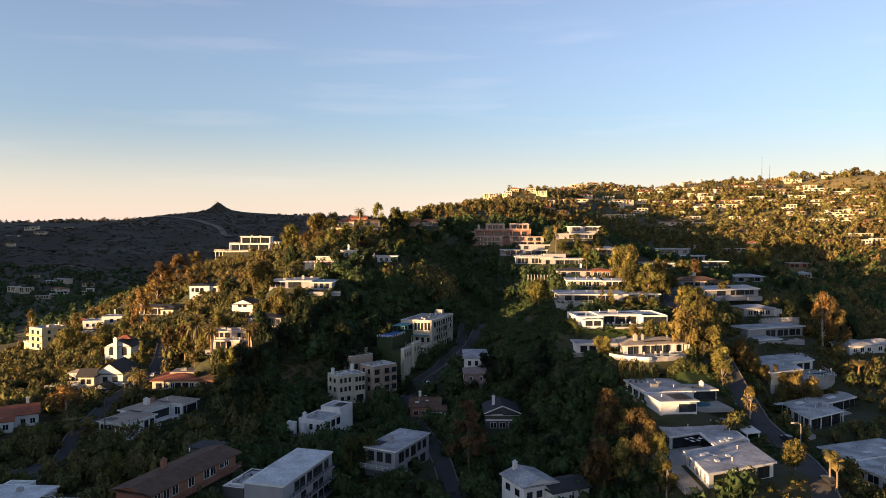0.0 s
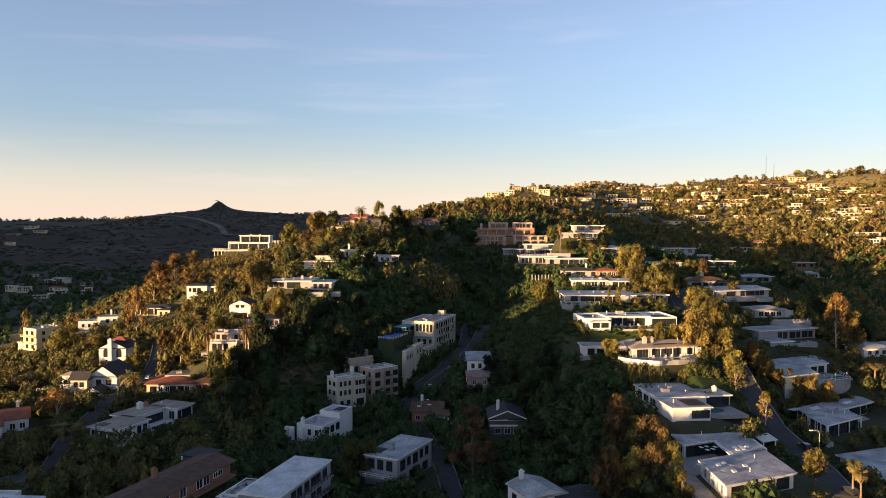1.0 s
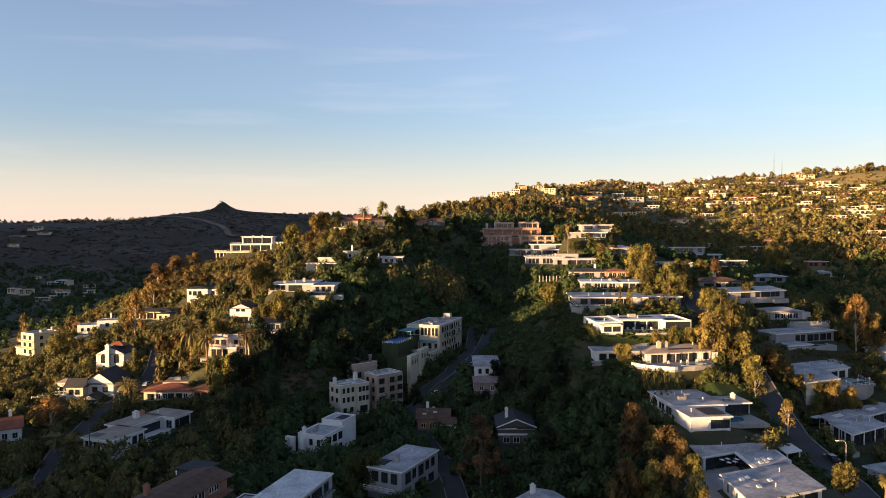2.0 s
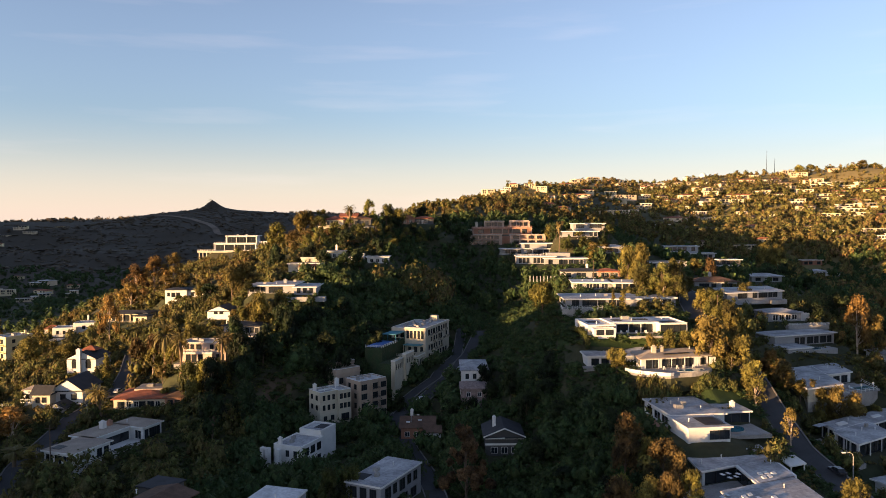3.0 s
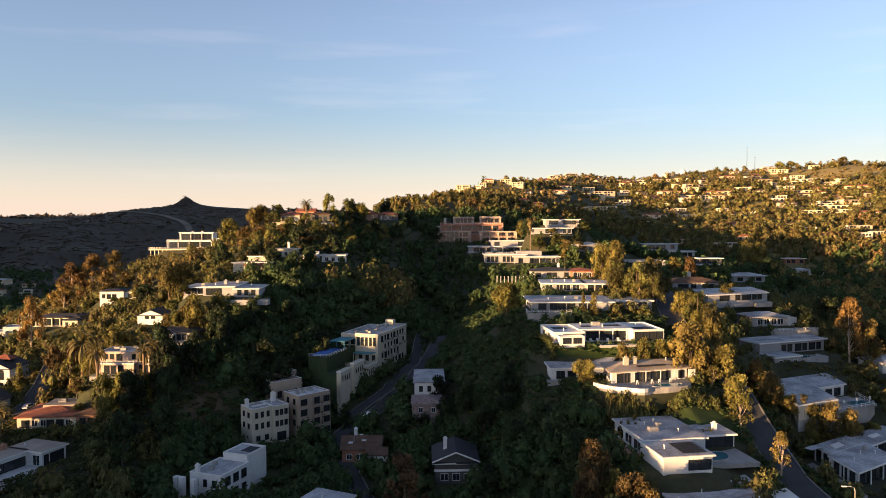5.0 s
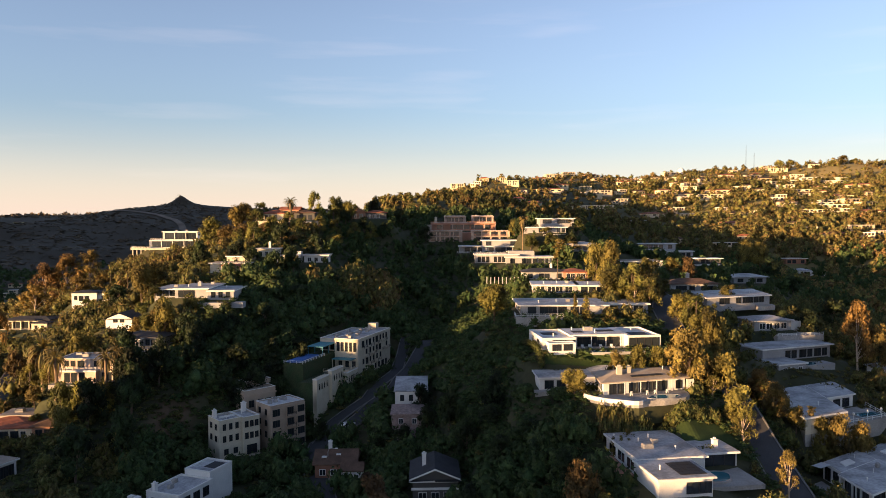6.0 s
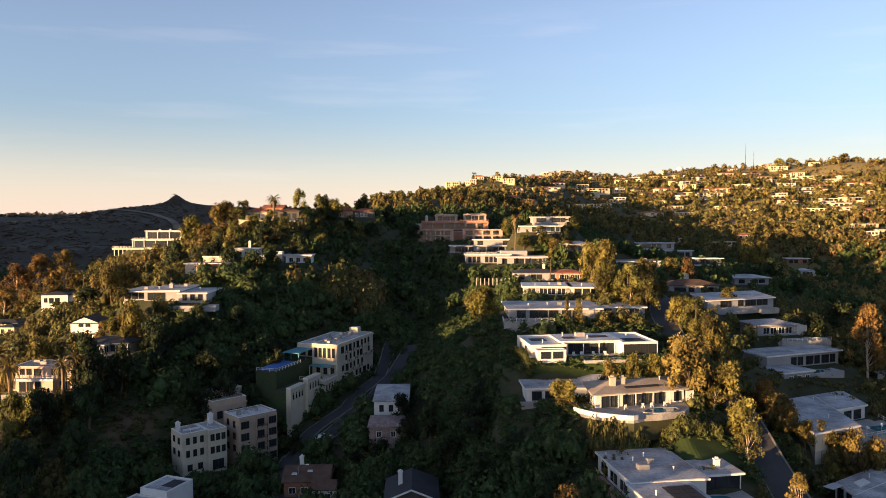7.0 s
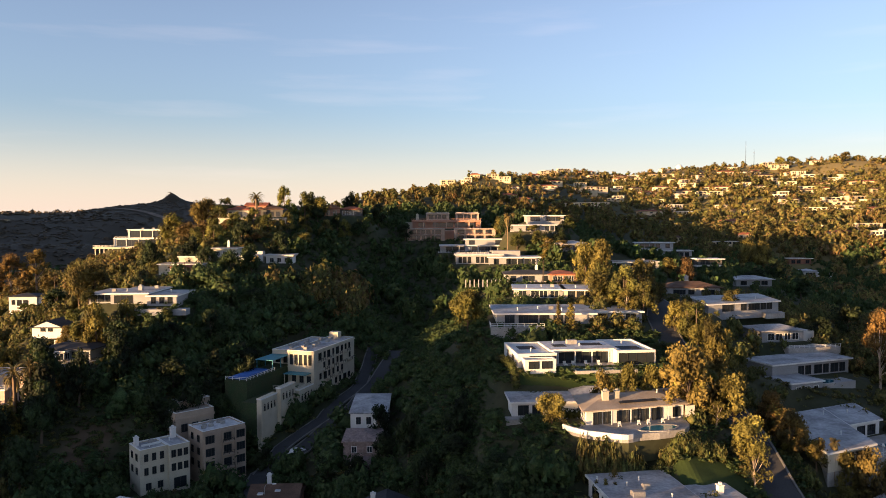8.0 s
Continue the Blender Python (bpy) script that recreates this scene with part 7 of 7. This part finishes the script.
woods("far_hillside_trees", "scattered garden trees over the far sunlit hillside", FARLEAF, x, y, h, h * rng.uniform(0.45, 0.9, len(h)) + 1.4, far_forms)
x, y, h = scatter(2600, 230, 640, 540, 900, 2.5, 10.0, 0.8, None, 1.6)
woods("hillside_groves", "olive green groves between the far hillside houses", GROVELEAF, x, y, h, h * rng.uniform(0.5, 0.9, len(h)) + 1.4, far_forms)
x, y, h = scatter(2300, -620, -200, 400, 1000, 1.5, 8.0, 0.8)
woods("western_valley_trees", "dark green trees filling the western valley", WOODSHADE, x, y, h, h * rng.uniform(0.6, 0.9, len(h)) + 1.5, far_forms)
# the trail down the mountain stays bare
trail = along([(-790, 1925), (-735, 1870), (-670, 1806), (-587, 1720), (-530, 1646), (-486, 1562), (-432, 1426)], 12)
off_trail = lambda x, y: np.hypot(x[:, None] - trail[None, :, 0], y[:, None] - trail[None, :, 1]).min(1) > 16
bush_forms = [plant_form(9, 1, 0.5, 0.8) for _ in range(5)]
x, y, h = scatter(7000, -1500, -180, 950, 2010, 0.8, 2.6, 0.8, off_trail, 2.0)
woods("western_chaparral", "dark chaparral covering the western mountain", SCRUB, x, y, h, h * rng.uniform(1.0, 2.5, len(h)) + 4.5, bush_forms)
x, y, h = scatter(700, -2300, -100, 2500, 2960, 4, 12.0, 0.8)
woods("far_ridge_trees", "tiny trees along the distant western ridge", SCRUB, x, y, h, h * rng.uniform(0.8, 1.6, len(h)) + 3, bush_forms)


def hedge(pts, h, w, label="clipped green garden hedge"):
    line = along(pts, 0.9)
    cs = [(x, y, float(ground(x, y)[0]) + h * 0.5) for x, y in line]
    ob = new("hedge")
    tagged(ob, label, "hedge")
    part("foliage", to_mesh("foliage", *leaves(cs, [w * 0.62] * len(cs), 46 * len(cs), 0.24, h / w, 0.5, 0.86), LEAFBRIGHT), None, ob)


hedge([(40, 277), (41, 262), (45, 250), (46, 241)], 2.0, 1.6)
hedge([(49, 239.5), (64, 239), (81, 241.5)], 2.2, 2.0)
hedge([(50, 235.5), (64, 235.5), (80, 238)], 2.4, 2.2)
hedge([(65.5, 212.5), (70, 213), (75, 215)], 2.6, 1.8)
hedge([(-91, 262.6), (-82, 261.6), (-71, 261.4)], 1.5, 1.8)
hedge([(66, 259), (78, 260), (90, 264)], 1.6, 1.8)
hedge([(50, 226), (62, 227), (76, 229)], 1.8, 1.6)
hedge([(62, 200), (73, 201)], 2.2, 1.6)
hedge([(-105, 248), (-88, 249)], 1.6, 1.6), hedge([(-93, 259.5), (-82, 258.5), (-70, 258.5)], 2.2, 2.0), hedge([(54, 176), (68, 177)], 1.8, 1.6), hedge([(99.5, 213.5), (111, 215), (126, 219)], 2.0, 2.0)


# ---- streets ----
def street(name, pts, width, label):
    line = along(pts, 3.0)
    d = np.gradient(line, axis=0)
    d /= np.linalg.norm(d, axis=1)[:, None]
    nrm = np.stack([-d[:, 1], d[:, 0]], 1)
    z = ground(line[:, 0], line[:, 1])
    for _ in range(6):
        z[1:-1] = (z[:-2] + z[1:-1] * 2 + z[2:]) / 4
    side = [ground(*(line + nrm * o * width).T) for o in (-0.5, 0, 0.5)]
    z = np.maximum(z, np.max(side, 0) * 0.6 + z * 0.4) + 0.25
    s, kerb = Shape(), Shape()
    for o, drop in ((-0.5, 3.0), (-0.5, 0), (0.5, 0), (0.5, 3.0)):
        s.v += [(x, y, zz - drop) for (x, y), zz in zip(line + nrm * o * width, z)]
    n = len(line)
    for r in range(3):
        s.f += [(r * n + i, r * n + i + 1, (r + 1) * n + i + 1, (r + 1) * n + i)[::-1] for i in range(n - 1)]
    tagged(new(name, s.mesh(name, ASPHALT)), label, "road", kind="structure")
    for sd in (-1, 1):
        k = len(kerb.v)
        for o, up in ((0.5, -0.3), (0.5, 0.14), (0.5 + 0.35 / width, 0.14), (0.5 + 0.35 / width, -0.25)):
            kerb.v += [(x, y, zz + up) for (x, y), zz in zip(line + nrm * sd * o * width, z)]
        for r in range(3):
            kerb.f += [(k + r * n + i, k + r * n + i + 1, k + (r + 1) * n + i + 1, k + (r + 1) * n + i) for i in range(n - 1)]
    tagged(new(name + "_kerb", kerb.mesh("kerb", KERB)), "dark grey concrete kerb along the street", "kerb", kind="structure")
    return line, z


STREET = {n: street(n, p, w, "narrow dark asphalt hillside street") for n, (p, w) in ROADS.items()}


def street_z(name, x, y):
    line, z = STREET[name]
    return float(z[np.argmin(np.hypot(line[:, 0] - x, line[:, 1] - y))])


def lawn(x0, x1, y0, y1, label):
    a, b = np.meshgrid(np.linspace(x0, x1, 32), np.linspace(y0, y1, 32))
    s = Shape()
    s.v = [(p, q, r + 0.12) for p, q, r in zip(a.ravel(), b.ravel(), ground(a.ravel(), b.ravel()))]
    s.f = [(i * 32 + j, i * 32 + j + 1, i * 32 + j + 33, i * 32 + j + 32) for i in range(31) for j in range(31)]
    tagged(new("lawn", s.mesh("lawn", LAWN)), label, "lawn", kind="structure")


lawn(62, 83, 201, 212, "green lawn bank above a villa"), lawn(-119, -108, 283, 291, "small lit lawn before a porch"), lawn(47, 82, 241.5, 247.5, "dark mown lawn round the long pool"), lawn(66, 86, 255, 264, "mown lawn behind the pavilion"), lawn(40, 50, 250, 268, "lawn beside the pavilion hedge")


def car(name, x, y, street_name, turn, paint, label):
    c = thing("parked_car", x, y, street_z(street_name, x, y) + 0.02, turn, label, "car", "parked cars")
    body = Shape().prism([(-2.2, -0.88), (2.2, -0.88), (2.2, 0.88), (-2.2, 0.88)], 0.35, 0.85, [(-2.15, -0.84), (2.1, -0.84), (2.1, 0.84), (-2.15, 0.84)])
    body.prism([(-1.7, -0.8), (1.2, -0.8), (1.2, 0.8), (-1.7, 0.8)], 0.852, 1.42, [(-1.3, -0.66), (0.5, -0.66), (0.5, 0.66), (-1.3, 0.66)])
    part("body", body, paint, c)
    part("windscreen", Shape().prism([(-1.6, -0.815), (1.12, -0.815), (1.12, 0.815), (-1.6, 0.815)], 0.9, 1.34, [(-1.32, -0.70), (0.62, -0.70), (0.62, 0.70), (-1.32, 0.70)]), GLASS, c)
    for wx in (-1.35, 1.35):
        for wy in (-0.8, 0.8):
            wheel = Shape().tube([(0, 0, -0.11, 0.33), (0, 0, 0.11, 0.33)], 12)
            o = part("wheel", wheel, FRAMEDARK, c)
            o.matrix_local = pose(wx, wy, 0.33, 90, 0, 0)


PAINTWHITE = material("white_car_paint", (0.7, 0.7, 0.7), 0.25, 0.05, 1, 3)
PAINTDARK = material("dark_car_paint", (0.03, 0.03, 0.035), 0.25, 0.05, 1, 3)
PAINTGREY = material("silver_car_paint", (0.35, 0.36, 0.38), 0.25, 0.05, 1, 3)
car("car", -5.5, 265, "canyon_street", 45, PAINTWHITE, "white car parked beside the canyon street")
car("car", 8.5, 286, "canyon_street", 62, PAINTGREY, "silver car parked on the canyon street")
car("car", -110.5, 270, "west_street", 82, PAINTGREY, "silver car parked on the spur street")
car("car", -113.5, 262, "west_street", 80, PAINTDARK, "dark car parked on the spur street")
car("car", 87.2, 178, "east_street", 95, PAINTDARK, "dark car parked along the eastern street")
car("car", 84.0, 153, "east_street", 92, PAINTDARK, "dark car at the eastern street kerb")
car("car", 91.4, 246, "east_street", 72, PAINTWHITE, "white car parked beside tall trees")


def street_lamp(x, y, turn, z):
    l_ = thing("street_lamp", x, y, z, turn, "grey street lamp with curved arm", "street lamp", "street lamps")
    part("pole", Shape().tube([(0, 0, -1, 0.12), (0, 0, 6, 0.09), (0.2, 0, 6.6, 0.07), (0.8, 0, 6.9, 0.06)], 8), CONCRETE, l_)
    part("arm", Shape().box(0.7, 1.9, -0.05, 0.05, 6.85, 6.95), CONCRETE, l_)
    part("head", Shape().prism([(1.7, -0.18), (2.5, -0.14), (2.5, 0.14), (1.7, 0.18)], 6.82, 7.0), TRIM, l_)


for x, y, a in ((90.6, 178, 180), (94, 232, 180), (-108, 243, 180), (-8, 240, 0)):
    street_lamp(x, y, a, float(ground(x, y)[0]))


def utility_pole(x, y, hgt):
    p = thing("utility_pole", x, y, float(ground(x, y)[0]), 20, "weathered wooden utility pole among trees", "utility pole", "utility poles")
    part("pole", Shape().tube([(0, 0, -1, 0.16), (0, 0, hgt, 0.11)], 8), BARK, p)
    part("crossarm", Shape().box(-1.1, 1.1, -0.06, 0.06, hgt - 0.8, hgt - 0.65), BARK, p)


for x, y, hgt in ((-99, 206, 11), (-147, 392, 11), (-111, 372, 11), (-118, 372, 11), (96, 268, 10), (70, 345, 9)):
    utility_pole(x, y, hgt)


# ---- far hillside houses ----
def far_house(name, label, form, wall, roof):
    f = thing(name, 0, 0, 0, 0, label, "house", "hillside houses far off")
    if form == 0:
        a = wing(f, -9, 9, 0, 9, 0, 3.2, wall, roof, over=0.8, below=5)
        windows(f, a, "f", 5, 0.5, 2.6, fill=0.6, frame_mat=FRAMEDARK)
    elif form == 1:
        a = wing(f, -9, 5, 0, 9, 0, 3.4, wall, roof, over=0.6, below=5)
        b = wing(f, -3, 9, 3, 11, 3.8, 6.8, wall, roof, over=0.7)
        slab(f, "lower_wall", 5.02, 9, 3, 11, -4, 3.8, wall)
        windows(f, a, "f", 4, 0.5, 2.7, fill=0.65, frame_mat=FRAMEDARK), windows(f, b, "f", 3, 4.2, 6.2, fill=0.7, frame_mat=FRAMEDARK)
    elif form == 2:
        a = wing(f, -8, 8, 0, 9, 0, 3.4, wall, roof, "hip", over=0.8, rise=2.0, below=5)
        windows(f, a, "f", 4, 0.6, 2.4, fill=0.5, frame_mat=FRAMEDARK)
    else:
        a = wing(f, -10, 10, 0, 10, 0, 6.2, wall, roof, "parapet", below=5)
        windows(f, a, "f", 6, 0.6, 2.6, fill=0.5, frame_mat=FRAMEDARK), windows(f, a, "f", 6, 3.6, 5.5, fill=0.55, frame_mat=FRAMEDARK)
    return f


FAR = [("hillside_house", "cream flat-roofed house on the far hillside", 0, HILLWALL, ROOFTAN), ("stepped_house", "cream two-level house on the far hillside", 1, HILLWALL, ROOFGREY), ("tiled_house", "cream house with tile roof on the hillside", 2, HILLWALL, TILE), ("boxy_house", "cream two-storey house on the far hillside", 3, HILLWALL, ROOFGREY), ("brown_roof_house", "cream house with brown roof on the hillside", 2, HILLWALL, SHINGLE)]
FIRST = {}


def settle(rows):
    """Far houses: x, y, width."""
    for x, y, w in rows:
        k = int(rng.integers(len(FAR)))
        z = float(ground(x, y)[0]) + 1.4
        m = pose(x, y, z, 0, 0, float(rng.uniform(-28, 28))) @ Matrix.Diagonal((w / 15, min(1.3, w / 18), float(rng.uniform(0.6, 0.85)), 1))
        if k not in FIRST:
            FIRST[k] = far_house(*FAR[k])
            FIRST[k].matrix_world = m
        else:
            copy_thing(FIRST[k], m @ Matrix.Diagonal([1 / q for q in FIRST[k].scale] + [1]))


settle([(110, 734, 10), (141, 752, 25), (187, 788, 21), (92, 622, 12), (100, 606, 12), (215, 772, 14), (165, 676, 15), (144, 638, 10), (81, 804, 9), (188, 980, 18), (207, 996, 21), (240, 1012, 19), (148, 858, 13), (161, 810, 18), (194, 832, 10), (282, 968, 27), (234, 832, 11), (252, 824, 12), (71, 790, 9), (54, 814, 11), (319, 834, 26), (320, 790, 25), (306, 768, 20), (285, 786, 21), (279, 812, 21), (341, 864, 22), (339, 970, 18), (351, 806, 17)])
settle([(365, 820, 11), (253, 770, 14), (255, 750, 16), (246, 716, 13), (225, 702, 21), (260, 710, 13), (295, 692, 14), (280, 652, 18), (309, 712, 19), (327, 714, 10), (302, 734, 9), (474, 900, 29), (486, 884, 19), (488, 858, 21), (465, 778, 26), (428, 752, 26), (413, 788, 21), (425, 782, 12), (367, 734, 18), (396, 706, 21), (384, 668, 12), (310, 590, 12), (319, 570, 15), (345, 584, 15), (333, 560, 9), (417, 688, 14), (423, 720, 18), (383, 638, 11)])
settle([(201, 572, 9), (257, 586, 9), (393, 930, 16), (328, 910, 14), (430, 918, 24), (458, 744, 17), (352, 572, 11), (488, 960, 18), (408, 838, 13), (257, 908, 14), (282, 900, 15), (107, 772, 9), (97, 788, 9), (370, 768, 12), (371, 802, 11)])
settle([(-450, 818, 23), (-416, 762, 17), (-390, 718, 14), (-514, 884, 13), (-405, 806, 11), (-372, 740, 9), (-460, 754, 11), (-400, 706, 11), (-440, 746, 10), (-847, 1394, 24), (-839, 1444, 21), (-808, 1420, 20), (-799, 1304, 17), (-867, 1640, 18)])


spots = []
while len(spots) < 48:
    x, y = float(rng.uniform(180, 700)), float(rng.uniform(540, 1060))
    if all(math.hypot(x - p, y - q) > 24 for p, q in spots) and y > x * 0.9 + 250:
        spots.append((x, y))
settle([(p, q, float(rng.uniform(11, 22))) for p, q in spots])

# ---- ridge landmarks ----
td = np.gradient(trail, axis=0)
td /= np.linalg.norm(td, axis=1)[:, None]
ts = Shape()
for o in (-7.0, 7.0):
    edge = trail + np.stack([-td[:, 1], td[:, 0]], 1) * o
    ts.v += [(x, y, z + 2.2) for (x, y), z in zip(edge, ground(edge[:, 0], edge[:, 1]))]
ts.f = [(i, i + 1, i + len(trail) + 1, i + len(trail)) for i in range(len(trail) - 1)]
DUST = material("pale_dirt", (0.20, 0.15, 0.11), 0.95, 0.4, 0.05, 0.4)
tagged(new("dirt_trail", ts.mesh("dirt_trail", DUST)), "pale dirt trail down the mountain", "trail", kind="structure")

for x, y, hgt in ((462, 1030, 34), (478, 1040, 24)):
    m_ = thing("radio_mast", x, y, float(ground(x, y)[0]), 0, "thin steel radio mast on the ridge", "mast", "radio masts")
    part("shaft", Shape().tube([(0, 0, -1, 0.4), (0, 0, hgt, 0.15)], 6), FRAMEDARK, m_)
    part("crossbar", Shape().box(-1.2, 1.2, -0.12, 0.12, hgt * 0.8, hgt * 0.8 + 0.25), CONCRETE, m_)
dome = thing("observatory_dome", 357, 990, float(ground(357, 990)[0]), 0, "small white domed building on hillside", "dome")
part("drum", Shape().tube([(0, 0, -2, 4.2), (0, 0, 3, 4.2)], 16), STUCCO, dome)
part("shell", Shape().tube([(0, 0, 3, 4.4)] + [(0, 0, 3 + 4.4 * math.sin(i * 0.26), 4.4 * math.cos(i * 0.26)) for i in range(1, 6)] + [(0, 0, 7.4, 0.1)], 16), TRIM, dome)
